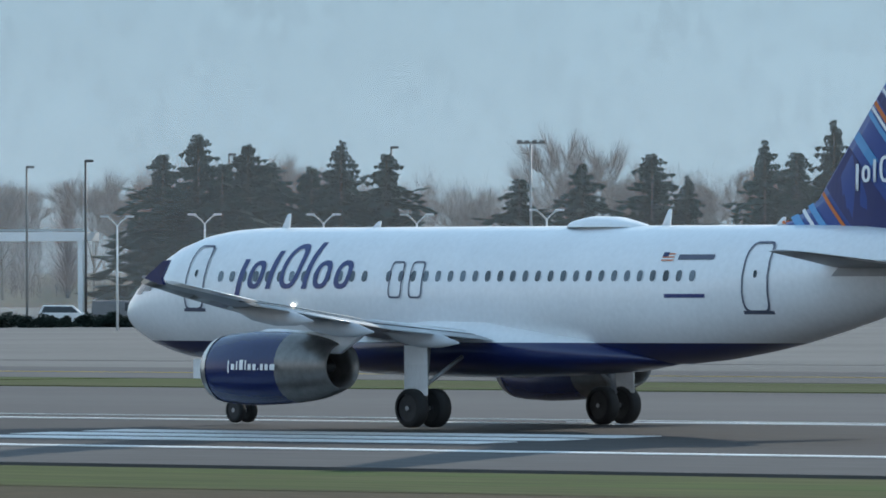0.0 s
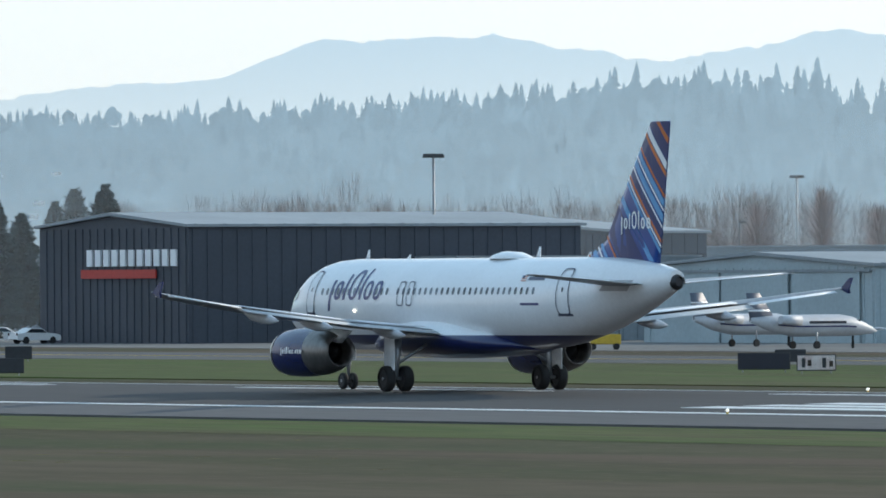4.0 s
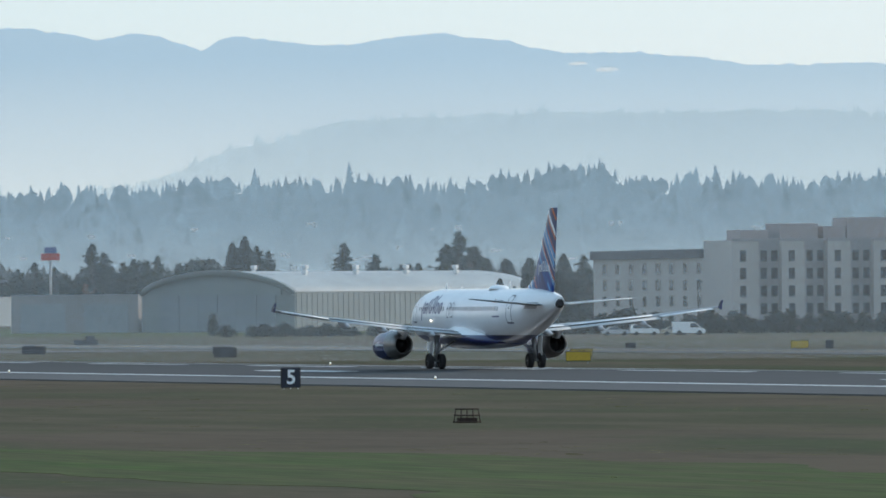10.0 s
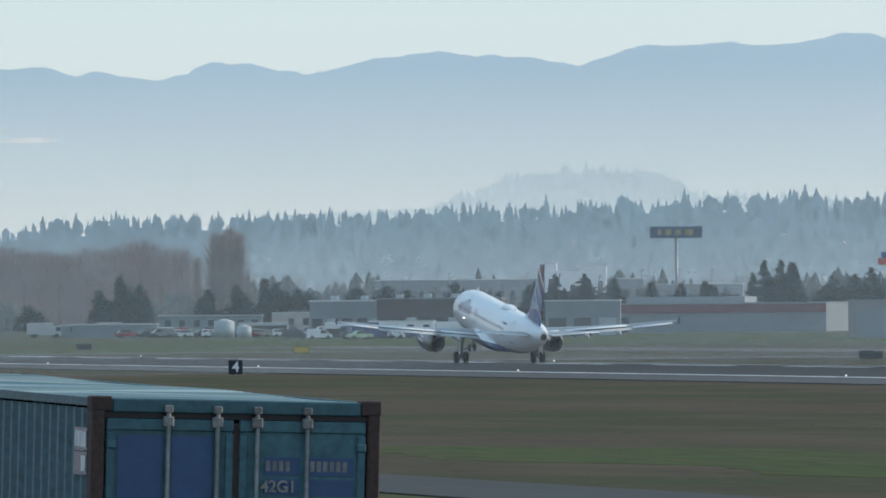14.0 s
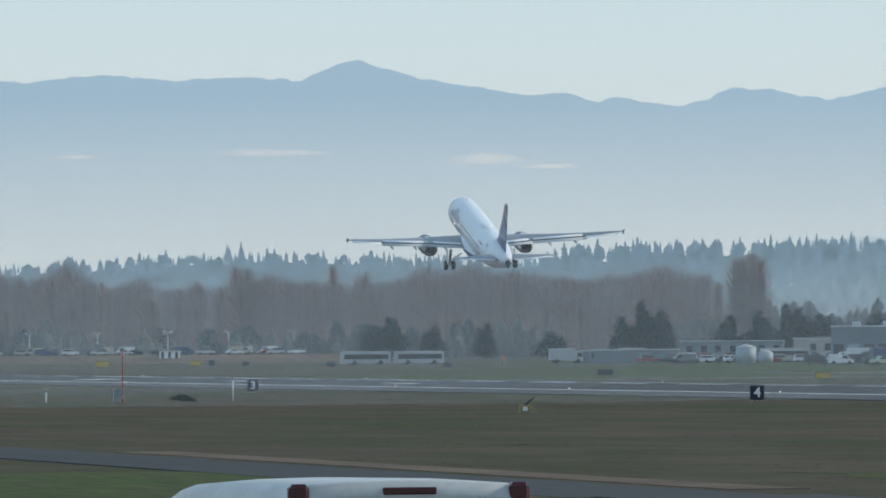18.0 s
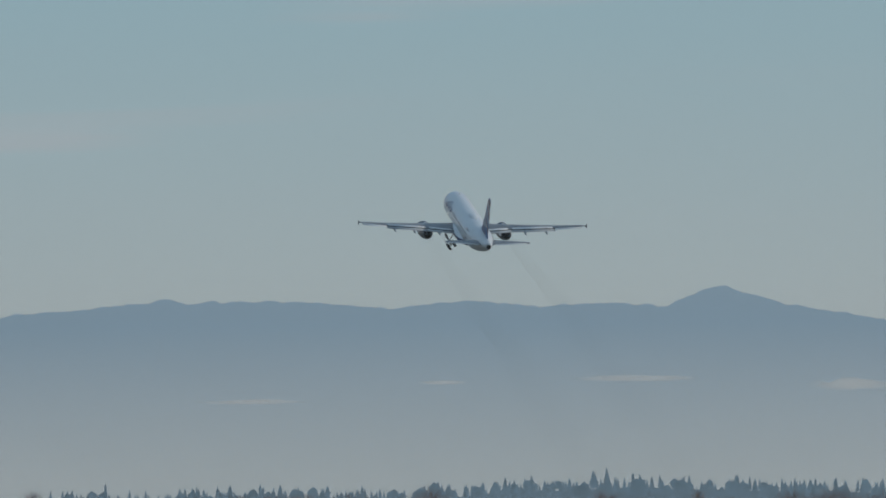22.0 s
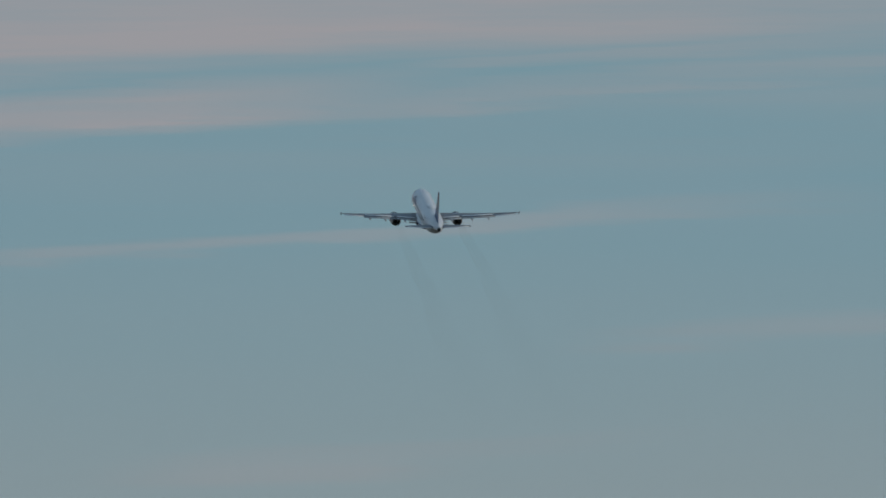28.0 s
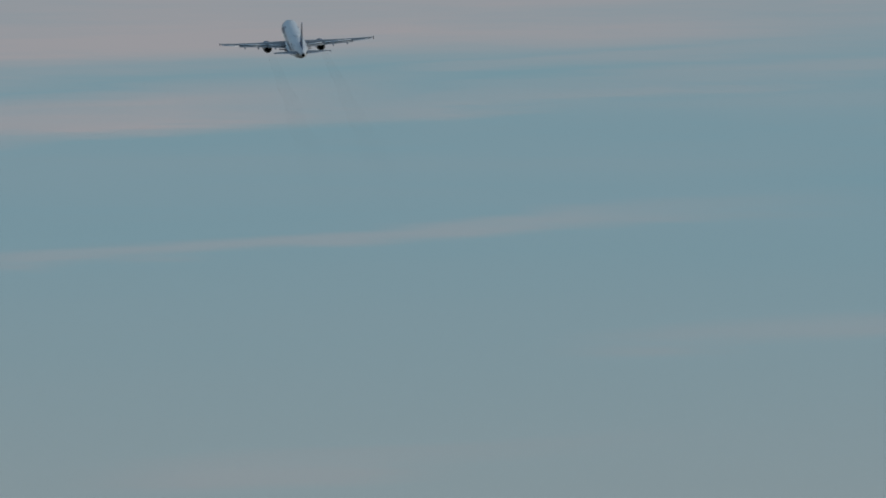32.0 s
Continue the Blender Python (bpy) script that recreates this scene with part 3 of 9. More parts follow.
# the far trees glow too, with haze painted into their colour
WOOD_TREES = distance_mat("ridge_fir_haze_glow", (0.275, 0.37, 0.445), (0.14, 0.235, 0.315), 2, 36, 0.16, 0.03, (0.355, 0.52, 0.635), 0.16)
MID_TREES = distance_mat("middle_fir_haze_glow", (0.55, 0.67, 0.73), (0.40, 0.54, 0.645), 20, 80, 0.03, 0.05, None, 0.05)
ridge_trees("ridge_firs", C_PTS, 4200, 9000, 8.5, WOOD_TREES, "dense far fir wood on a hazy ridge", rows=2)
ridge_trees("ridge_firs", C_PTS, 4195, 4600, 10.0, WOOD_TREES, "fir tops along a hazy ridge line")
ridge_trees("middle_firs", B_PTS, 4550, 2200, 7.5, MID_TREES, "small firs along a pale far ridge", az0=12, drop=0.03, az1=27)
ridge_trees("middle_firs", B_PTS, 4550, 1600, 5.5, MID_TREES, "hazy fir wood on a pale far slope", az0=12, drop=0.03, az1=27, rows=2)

# ragged greener patch of the near field
bm = bmesh.new()
rings = []
for i in range(60):
    y = 250 + i * 4.2
    a = 97 + 9 * noise.noise(Vector((y * 0.03, 1.0, 0))) + 2.5 * noise.noise(Vector((y * 0.11, 4.0, 0)))
    b = a + 27 * math.sin(math.pi * i / 59) ** 0.6 + 7 * noise.noise(Vector((y * 0.05, 9.0, 0))) + 1.5 * noise.noise(Vector((y * 0.2, 2.0, 0)))
    rings.append([(a, y, -0.91), (a, y, -0.888), (max(a + 0.5, b), y, -0.888), (max(a + 0.5, b), y, -0.91)])
loft(bm, rings)
for f in bm.faces:
    f.smooth = False
tagged(part("turf_patch", bm, TURF), "greener ragged patch of mown grass", "grass", kind="structure")

tagged(sheet("turf_verge", [195.5, 200, 204.8, 205.2, 206.5, 211.2], [120 + 10 * i for i in range(46)], TURF, 0.012), "green grass verge beside the runway shoulder", "grass", kind="structure")

# short dry tufts that break up the mown grass near the runway
TUFT = mat("dry_grass_tufts", (0.23, 0.19, 0.115), 0.95, vary=0.2, scale=0.06, fine=0.4, second=(0.125, 0.14, 0.055), spec=0.1)
rng = random.Random(77)
verts, faces = [], []
for i in range(30000):
    x = rng.uniform(60, 211)
    y = x * rng.uniform(0.95, 9.0)
    thick = noise.noise(Vector((x * 0.05, y * 0.02, 3.0))) + 0.6 * noise.noise(Vector((x * 0.2, y * 0.06, 8.0)))
    if thick + 0.5 * rng.random() < 0.12 or 73 < x < 85 and y > 140:
        continue
    z = ground_z(x, y) - 0.02
    s = rng.uniform(0.12, 0.5) * (1.0 + 0.0012 * y)
    h = rng.uniform(0.012, 0.035) * (1.6 if rng.random() < 0.06 else 1) * (0.7 + 0.6 * max(0.0, thick))
    a = rng.uniform(0.3, 1.2)
    for k in range(2):
        n0 = len(verts)
        ca, sa = s * math.cos(a + 1.5 * k), s * math.sin(a + 1.5 * k)
        m_ = rng.uniform(-0.4, 0.4)
        verts += [(x - ca, y + sa, z), (x + ca, y - sa, z), (x + 0.6 * ca, y - 0.6 * sa, z + h * rng.uniform(0.5, 0.9)), (x + m_ * ca, y - m_ * sa, z + h), (x - 0.6 * ca, y + 0.6 * sa, z + h * rng.uniform(0.5, 0.9))]
        faces.append((n0, n0 + 1, n0 + 2, n0 + 3, n0 + 4))
me = bpy.data.meshes.new("grass_tufts")
me.from_pydata(verts, [], faces)
me.materials.append(TUFT)
tn, tl = TUFT.node_tree.nodes, TUFT.node_tree.links
each, own, tone = tn.new("ShaderNodeNewGeometry"), tn.new("ShaderNodeMapRange"), tn.new("ShaderNodeHueSaturation")
own.inputs["To Min"].default_value, own.inputs["To Max"].default_value = 0.72, 1.2
tl.new(each.outputs["Random Per Island"], own.inputs["Value"])
tl.new(own.outputs["Result"], tone.inputs["Value"])
tl.new(tn["Principled BSDF"].inputs["Base Color"].links[0].from_socket, tone.inputs["Color"])
tl.new(tone.outputs["Color"], tn["Principled BSDF"].inputs["Base Color"])
tagged(new("grass_tufts", me), "short dry grass tufts scattered over a field", "grass", kind="stuff")


# ---- the airliner ----
def ring_at(f, zc, rw, rh, n=32):
    return [(rw * math.sin(2 * math.pi * i / n), f, zc + rh * math.cos(2 * math.pi * i / n)) for i in range(n)]


STATIONS = [(17.62, 3.37, 0.04, 0.04), (17.5, 3.38, 0.27, 0.27), (17.2, 3.4, 0.52, 0.52), (16.7, 3.46, 0.82, 0.84), (16, 3.56, 1.13, 1.2), (15.3, 3.66, 1.38, 1.5), (14.5, 3.76, 1.6, 1.75),
            (13.5, 3.85, 1.79, 1.93), (12.4, 3.9, 1.91, 2.03), (11.2, 3.92, 1.96, 2.07), (10, 3.92, 1.975, 2.07), (5, 3.92, 1.975, 2.07), (0, 3.92, 1.975, 2.07), (-5.5, 3.92, 1.975, 2.07), (-7.5, 3.94, 1.97, 2.05),
            (-9, 4, 1.94, 1.99), (-10.5, 4.1, 1.87, 1.89), (-12, 4.23, 1.75, 1.76), (-13.5, 4.39, 1.57, 1.59), (-15, 4.55, 1.34, 1.38), (-16.5, 4.71, 1.05, 1.11), (-17.8, 4.84, 0.76, 0.83), (-18.8, 4.93, 0.52, 0.57), (-19.35, 4.98, 0.36, 0.4)]


def hull(f):
    """Centre height and half sizes of the fuselage at a station."""
    for a, b in zip(STATIONS, STATIONS[1:]):
        if b[0] <= f <= a[0]:
            k = (a[0] - f) / (a[0] - b[0])
            return [a[i] + (b[i] - a[i]) * k for i in (1, 2, 3)]
    return STATIONS[-1][1:]


def skin(f, z, side, out=0.012):
    """A point on the fuselage skin at a station and height."""
    zc, rw, rh = hull(f)
    s = max(-1.0, min(1.0, (z - zc) / rh))
    c = math.sqrt(max(0.0, 1 - s * s))
    return Vector((side * (rw * c + out * c), f, zc + (rh + out) * s))


def livery():
    """White above, navy belly below a waterline."""
    m = WHITE.copy()
    m.name = "fuselage_paint"
    n, l = m.node_tree.nodes, m.node_tree.links
    b = n["Principled BSDF"]
    old = b.inputs["Base Color"].links[0].from_socket
    tc, sep, cmp_ = n.new("ShaderNodeTexCoord"), n.new("ShaderNodeSeparateXYZ"), n.new("ShaderNodeMath")
    l.new(tc.outputs["Object"], sep.inputs["Vector"])
    cmp_.operation = "LESS_THAN"
    cmp_.inputs[1].default_value = 2.52
    l.new(sep.outputs["Z"], cmp_.inputs[0])
    mix = n.new("ShaderNodeMix")
    mix.data_type = "RGBA"
    mix.inputs["B"].default_value = (0.012, 0.022, 0.10, 1)
    l.new(cmp_.outputs["Value"], mix.inputs["Factor"])
    l.new(old, mix.inputs["A"])
    l.new(mix.outputs["Result"], b.inputs["Base Color"])
    b.inputs["Coat Weight"].default_value = 0.3
    return m


plane = thing("airliner", "white twin-jet airliner with navy belly and striped blue tail fin", "airplane")
HULL = livery()
part("fuselage", loft(bmesh.new(), [ring_at(*s) for s in STATIONS]), HULL, plane)
bm = bmesh.new()
tube(bm, (0, -19.3, 4.86), (0, -19.62, 4.88), 0.36, 0.24, 16, False)
tube(bm, (0, -19.35, 4.86), (0, -19.5, 4.87), 0.3, 0.2, 16)
part("exhaust_cone", bm, DARKMETAL, plane, "dark tail exhaust opening")

# wing-body fairing
bm = bmesh.new()
rings = []
for f, w, zt, zb in ((7.6, 0.6, 2.0, 1.8), (6.6, 1.6, 2.6, 1.6), (5.0, 2.2, 3.15, 1.5), (2.0, 2.38, 3.45, 1.45), (-0.5, 2.36, 3.4, 1.46), (-2.5, 2.25, 3.05, 1.52), (-4.5, 2.08, 2.75, 1.62), (-6.0, 1.3, 2.4, 1.8), (-7.0, 0.4, 2.05, 1.9)):
    rings.append([(w * math.copysign(abs(math.sin(a)) ** 0.7, math.sin(a)), f, (zt + zb) / 2 + (zt - zb) / 2 * math.cos(a)) for a in [2 * math.pi * i / 20 for i in range(20)]])
part("wing_fairing", loft(bm, rings), HULL, plane, "swollen fairing under the wing roots")


def airfoil(le, te, y, z, thick, side, n=10, twist=0.0):
    """A closed wing section between leading and trailing edge."""
    pts = []
    c = le - te
    for i in range(n + 1):
        u = i / n
        t = thick * 2.2 * (0.5 * math.sqrt(u) - 0.22 * u - 0.28 * u * u)
        pts.append((side * y, le - u * c, z + t * 1.1 - twist * u * c))
    for i in range(n - 1, 0, -1):
        u = i / n
        t = thick * 2.2 * (0.5 * math.sqrt(u) - 0.22 * u - 0.28 * u * u)
        pts.append((side * y, le - u * c, z - t * 0.8 - twist * u * c))
    return pts if side > 0 else pts[::-1]


def wing_le(y):
    return 5.1 - (y - 2.0) * 0.485


def wing_te(y):
    return -1.15 if y < 6.4 else -1.15 - (y - 6.4) * 0.25


def wing_z(y):
    return 2.80 + (y - 2.0) * 0.086 + 0.003 * max(0.0, y - 6) ** 2


FLAP = mat("pale_flap_paint", (0.50, 0.52, 0.54), 0.4, vary=0.1)
CANOE = mat("pale_fairing_paint", (0.5, 0.52, 0.55), 0.35, vary=0.06)


def wing(side):
    w = part("wing", loft(bmesh.new(), [airfoil(wing_le(y) - 0.3, wing_te(y) + 0.75, y, wing_z(y), 0.62 - 0.028 * y, side, twist=0.03) for y in (0.6, 2, 4, 6.4, 9, 12, 14.5, 16.9, 17.45)]), ALU, plane, "swept grey wing")
    # leading edge slats, flaps, spoilers
    for a, b in ((2.6, 5.0), (6.6, 9.0), (9.05, 11.5), (11.55, 14.0), (14.05, 17.0)):
        part("slat", loft(bmesh.new(), [airfoil(wing_le(y), wing_le(y) - 0.55, y, wing_z(y) - 0.1, 0.22, side, 6, -0.25) for y in (a, b)]), BARE, w, "bright metal slat")
    for a, b in ((2.3, 6.35), (6.45, 12.9)):
        part("flap", loft(bmesh.new(), [airfoil(wing_te(y) + 0.72, wing_te(y) - 0.2, y, wing_z(y) - 0.1, 0.13, side, 6, 0.17) for y in (a, b)]), FLAP, w, "pale lowered flap")
        # solid black strip paints the shade in the gap before the flap
        part("flap_slot", loft(bmesh.new(), [airfoil(wing_te(y) + 1.05, wing_te(y) + 0.42, y, wing_z(y) - 0.05, 0.1, side, 5, 0.1) for y in (a, b)]), BLACK, w, "black strip painted as shade in the gap ahead of the flap")
        part("spoiler", loft(bmesh.new(), [airfoil(wing_te(y) + 1.5, wing_te(y) + 0.72, y, wing_z(y) + 0.1, 0.05, side, 5, 0.1) for y in (a + 0.2, b - 0.3)]), WHITE, w, "white spoiler panel")
    part("aileron", loft(bmesh.new(), [airfoil(wing_te(y) + 0.72, wing_te(y) + 0.02, y, wing_z(y) - 0.06, 0.14, side, 6, 0.05) for y in (13.0, 16.8)]), WHITE, w)
    for y in (4.6, 8.5, 11.6):
        bm = bmesh.new()
        rings = [[(side * y + r * math.sin(a), wing_te(y) + f, wing_z(y) - dz + r * 1.25 * math.cos(a)) for a in [2 * math.pi * i / 10 for i in range(10)]] for f, r, dz in ((2.3, 0.03, 0.12), (1.5, 0.17, 0.27), (0.5, 0.22, 0.36), (-0.4, 0.16, 0.44), (-1.15, 0.02, 0.5))]
        part("flap_track_fairing", loft(bm, rings), CANOE, w, "pale grey canoe fairing")
    # wing tip fence
    bm = bmesh.new()
    out = [(wing_le(17.45) - 0.5, 0.0), (wing_te(17.45) + 0.2, 0.5), (wing_te(17.45) - 0.05, 0.52), (wing_te(17.45) + 0.3, 0.0), (wing_te(17.45) + 0.2, -0.2), (wing_te(17.45) + 0.4, -0.19)]
    loft(bm, [[(side * (17.45 + o), f, wing_z(17.45) - 0.03 + z) for f, z in (out if side > 0 else out[::-1])] for o in (-0.05, 0.05)])
    part("wingtip_fence", bm, NAVY, w, "navy arrow-shaped wingtip fence")


for side in (-1, 1):
    wing(side)


def nacelle(side):
    x, zc = side * 6.05, 1.76
    prof = [(6.5, 0.8), (6.6, 0.88), (6.5, 0.96), (6.0, 1.05), (5.0, 1.11), (4.0, 1.105), (3.1, 1.06)]
    n = 28

    def turned(pr):
        return [[(x + r * math.sin(2 * math.pi * i / n), f, zc + (0.02 * (5 - f)) + r * math.cos(2 * math.pi * i / n)) for i in range(n)] for f, r in pr]
    e = part("engine", loft(bmesh.new(), turned(prof), cap=False), NAVY, plane, "navy engine nacelle")
    part("exhaust_sleeve", loft(bmesh.new(), turned([(3.12, 1.062), (2.6, 1.02), (2.1, 0.95), (1.6, 0.83), (1.25, 0.71), (1.2, 0.66), (1.7, 0.62), (2.4, 0.6)]), cap=False), SLEEVE, e, "dull bare metal thrust sleeve")
    part("core_nozzle", loft(bmesh.new(), turned([(2.35, 0.6), (2.2, 0.34), (1.75, 0.2), (1.55, 0.04)]), cap=True), BLACK, e, "dark exhaust cone inside the nozzle")
    part("intake_lip", loft(bmesh.new(), turned([(5.9, 0.82), (6.45, 0.79), (6.62, 0.88), (6.46, 0.975), (6.25, 1.025)]), cap=False), BARE, e, "polished intake lip")
    part("fan", loft(bmesh.new(), turned([(5.9, 0.83), (5.85, 0.3), (6.2, 0.03)]), cap=True), DARKMETAL, e)
    bm = bmesh.new()
    loft(bm, [[(x + s * 0.17 * w, f, z) for s, f, z in ((-1, fa, za), (-1, fb, zb), (1, fb, zb), (1, fa, za))] for fa, za, fb, zb, w in ((5.6, 2.6, 1.4, 2.2, 0.8), (4.4, 2.95, 0.4, 2.75, 1.0))])
    part("pylon", bm, WHITE, e, "white engine pylon")
    if side < 0:
        for k, (fa, fb, z0, z1) in enumerate(((5.1, 5.04, -0.12, 0.24), (4.95, 4.8, -0.04, 0.14), (4.72, 4.66, -0.04, 0.22), (4.58, 4.42, -0.04, 0.26), (4.34, 4.28, -0.04, 0.26), (4.2, 4.06, -0.04, 0.14), (3.98, 3.84, -0.04, 0.14), (3.76, 3.72, -0.04, 0.02), (3.64, 3.52, -0.04, 0.14), (3.44, 3.3, -0.04, 0.14), (3.22, 3.0, -0.04, 0.14))):
            bm = bmesh.new()
            rows_ = []
            for f in (fa, fb):
                r = 1.13
                rows_.append([(x - math.sqrt(r * r - z * z), f, zc + z) for z in (z0, (z0 + z1) / 2, z1)])
            loft(bm, rows_, close=False, cap=False)
            part("lettering_bar", bm, WHITE, e)


for side in (-1, 1):
    nacelle(side)

# tailplane
for side in (-1, 1):
    bm = bmesh.new()
    loft(bm, [airfoil(le, te, y, z, th, side, 8) for y, le, te, z, th in ((0.3, -13.9, -17.6, 4.72, 0.3), (1.0, -14.2, -17.7, 4.78, 0.28), (6.3, -17.1, -18.3, 5.2, 0.12), (6.45, -17.4, -18.3, 5.21, 0.05))])
    st = part("tailplane", bm, ALU, plane, "grey tailplane")
    loft_e = [airfoil(te + 0.55, te - 0.02, y, z, 0.1, side, 5) for y, te, z in ((1.2, -17.75, 4.8), (5.9, -18.28, 5.19))]
    part("elevator", loft(bmesh.new(), loft_e), WHITE, st)

# fin: an outline in the plane of symmetry


def clip_poly(poly, a, b, c):
    """The part of a polygon with a*x + b*y <= c."""
    out = []
    for p, q in zip(poly, poly[1:] + poly[:1]):
        dp, dq = a * p[0] + b * p[1] - c, a * q[0] + b * q[1] - c
        if dp <= 0:
            out.append(p)
        if dp * dq < 0:
            k = dp / (dp - dq)
            out.append((p[0] + (q[0] - p[0]) * k, p[1] + (q[1] - p[1]) * k))
    return out


def fin_half(f, z):
    """Half thickness of the fin."""
    le = -12.75 - max(0.0, z - 6.7) * 0.83 if z > 6.7 else -10.3 - (z - 5.8) * 2.7
    te = -17.75 - (z - 5.45) * 0.163
    u = min(1.0, max(0.0, (le - f) / max(0.3, le - te)))
    return 0.012 + (0.30 - 0.02 * (z - 5)) * 2.2 * max(0.0, 0.5 * math.sqrt(u) - 0.22 * u - 0.28 * u * u)


bm = bmesh.new()
zs = [5.3, 5.8, 6.12, 6.7, 7.6, 8.6, 9.6, 10.6, 11.4, 11.9]
rings = []
for z in zs:
    le = {5.3: -11.0, 5.8: -10.0, 6.12: -11.7, 6.7: -12.75}.get(z, -12.75 - (z - 6.7) * (4.3 / 5.2))
    te = -17.75 - (z - 5.45) * (1.05 / 6.45)
    sec = []
    for i in range(11):
        f = le + (te - le) * i / 10
        sec.append((fin_half(f, z), f, z))
    rings.append(sec + [(-p[0], p[1], p[2]) for p in reversed(sec[1:-1])])
fin = part("fin", loft(bm, rings), FIN_BLUE, plane, "blue tail fin with orange, white and sky-blue stripes")
# stripes slope down aft; bands by distance across them
FINTOP = [(-12.95, 6.8), (-17.1, 11.87), (-18.78, 11.88), (-17.9, 6.3), (-17.75, 5.75), (-12.2, 5.95), (-11.2, 6.03), (-12.0, 6.3)]
sl = Vector((0.72, -0.69)).normalized()
for c0, wd, m_ in ((-21.75, 0.5, FIN_NAVY), (-21.2, 0.22, ORANGE), (-20.95, 0.55, FIN_NAVY), (-20.35, 0.3, WHITE), (-20.0, 0.18, ORANGE), (-19.8, 0.55, FIN_NAVY), (-19.2, 0.12, ORANGE), (-19.0, 0.25, SKYBLUE), (-18.7, 0.1, WHITE),
                   (-18.5, 0.3, SKYBLUE), (-18.1, 0.1, WHITE), (-17.95, 0.28, FIN_NAVY), (-17.62, 0.14, ORANGE), (-17.42, 0.1, WHITE), (-17.26, 0.16, SKYBLUE), (-16.5, 0.3, SKYBLUE), (-15.9, 1.5, FIN_NAVY), (-14.25, 0.12, ORANGE), (-13.7, 0.22, SKYBLUE),
                   (-13.35, 0.13, WHITE), (-13.05, 0.3, SKYBLUE), (-12.5, 0.12, ORANGE)):
    pol = clip_poly(clip_poly(FINTOP, sl.x, sl.y, c0 + wd), -sl.x, -sl.y, -c0)
    if len(pol) < 3:
        continue
    for side in (-1, 1):
        bm = bmesh.new()
        fine = []
        for p, q in zip(pol, pol[1:] + pol[:1]):
            for k in range(6):
                fine.append((p[0] + (q[0] - p[0]) * k / 6, p[1] + (q[1] - p[1]) * k / 6))
        lo = 0.012 if m_ in (FIN_NAVY,) else 0.018
        f_ = bm.faces.new([bm.verts.new((side * (fin_half(a, b) + lo), a, b)) for a, b in fine])
        bmesh.ops.triangulate(bm, faces=[f_])
        part("fin_stripe", bm, m_, fin)
# name on the fin and nose: plain slanted blocks
for side in (-1, 1):
    for kind, da, w, z0, z1 in (("bar", 0.0, 0.13, -0.25, 0.55), ("ring", 0.25, 0.36, 0.0, 0.5), ("bar", 0.72, 0.13, 0.0, 0.68), ("ring", 0.98, 0.46, 0.0, 0.78), ("bar", 1.55, 0.13, 0.0, 0.8), ("ring", 1.8, 0.36, 0.0, 0.5), ("ring", 2.28, 0.36, 0.0, 0.5)):
        um, zm, hu, hz = -14.45 - da - w / 2, 7.2 + (z0 + z1) / 2, w / 2, (z1 - z0) / 2
        bm = bmesh.new()
        rings = []
        for ku, kz in ((max(0.01, hu - 0.115), max(0.01, hz - 0.1)), (hu, hz)):
            pts = []
            for q in range(20):
                ca, sa = math.cos(q * math.pi / 10), math.sin(q * math.pi / 10)
                k = 0.85 if kind == "ring" else 0.25
                a, b = um + ku * math.copysign(abs(ca) ** k, ca), zm + kz * math.copysign(abs(sa) ** k, sa)
                pts.append((side * (fin_half(a, b) + 0.03), a, b))
            rings.append(pts)
        loft(bm, rings, cap=kind == "bar")
        part("lettering_shape", bm, WHITE, fin)


def skin_patch(name, f0, f1, z0, z1, side, material, parent, lean=0.0, out=0.014, n=3, rnd=False):
    """A thin painted or fitted piece that follows the fuselage skin."""
    bm = bmesh.new()
    rows_ = []
    for i in range(n + 1):
        z = z0 + (z1 - z0) * i / n
        rows_.append([skin(f0 + lean * (z - z0) + (f1 - f0) * k / 2, z, side, out) for k in range(3)])
    loft(bm, rows_, close=False, cap=False)
    return part(name, bm, material, parent)


def oval(name, f, z, w, h, side, material, parent, out=0.012, n=12):
    bm = bmesh.new()
    pts = []
    for i in range(n):
        a = 2 * math.pi * i / n
        ca, sa = math.cos(a), math.sin(a)
        pts.append(skin(f + w * math.copysign(abs(ca) ** 0.7, ca), z + h * math.copysign(abs(sa) ** 0.7, sa), side, out))
    bm.faces.new([bm.verts.new(p) for p in pts])
    return part(name, bm, material, parent)


def outline(f, z0, z1, w, side, t, parent, name="door_frame"):
    """A rounded door outline of narrow strips."""
    bm = bmesh.new()
    zc, hh = (z0 + z1) / 2, (z1 - z0) / 2
    inner, outer = [], []
    for i in range(64):
        a = 2 * math.pi * i / 64
        ca, sa = math.cos(a), math.sin(a)
        u, v = math.copysign(abs(ca) ** 0.35, ca), math.copysign(abs(sa) ** 0.35, sa)
        inner.append(skin(f + u * w / 2, zc + v * hh, side, 0.034))
        outer.append(skin(f + u * (w / 2 + t), zc + v * (hh + t), side, 0.034))
    loft(bm, [inner, outer], cap=False)
    return part(name, bm, GREYLINE, parent)


NAME_SHAPES = (("bar", 0.0, 0.22, -0.5, 0.9), ("ring", 0.45, 0.68, 0.0, 0.86), ("bar", 1.35, 0.22, 0.0, 1.15), ("ring", 1.85, 0.9, 0.0, 1.36),
               ("bar", 2.98, 0.22, 0.0, 1.4), ("ring", 3.42, 0.72, 0.0, 0.86), ("ring", 4.36, 0.72, 0.0, 0.86))


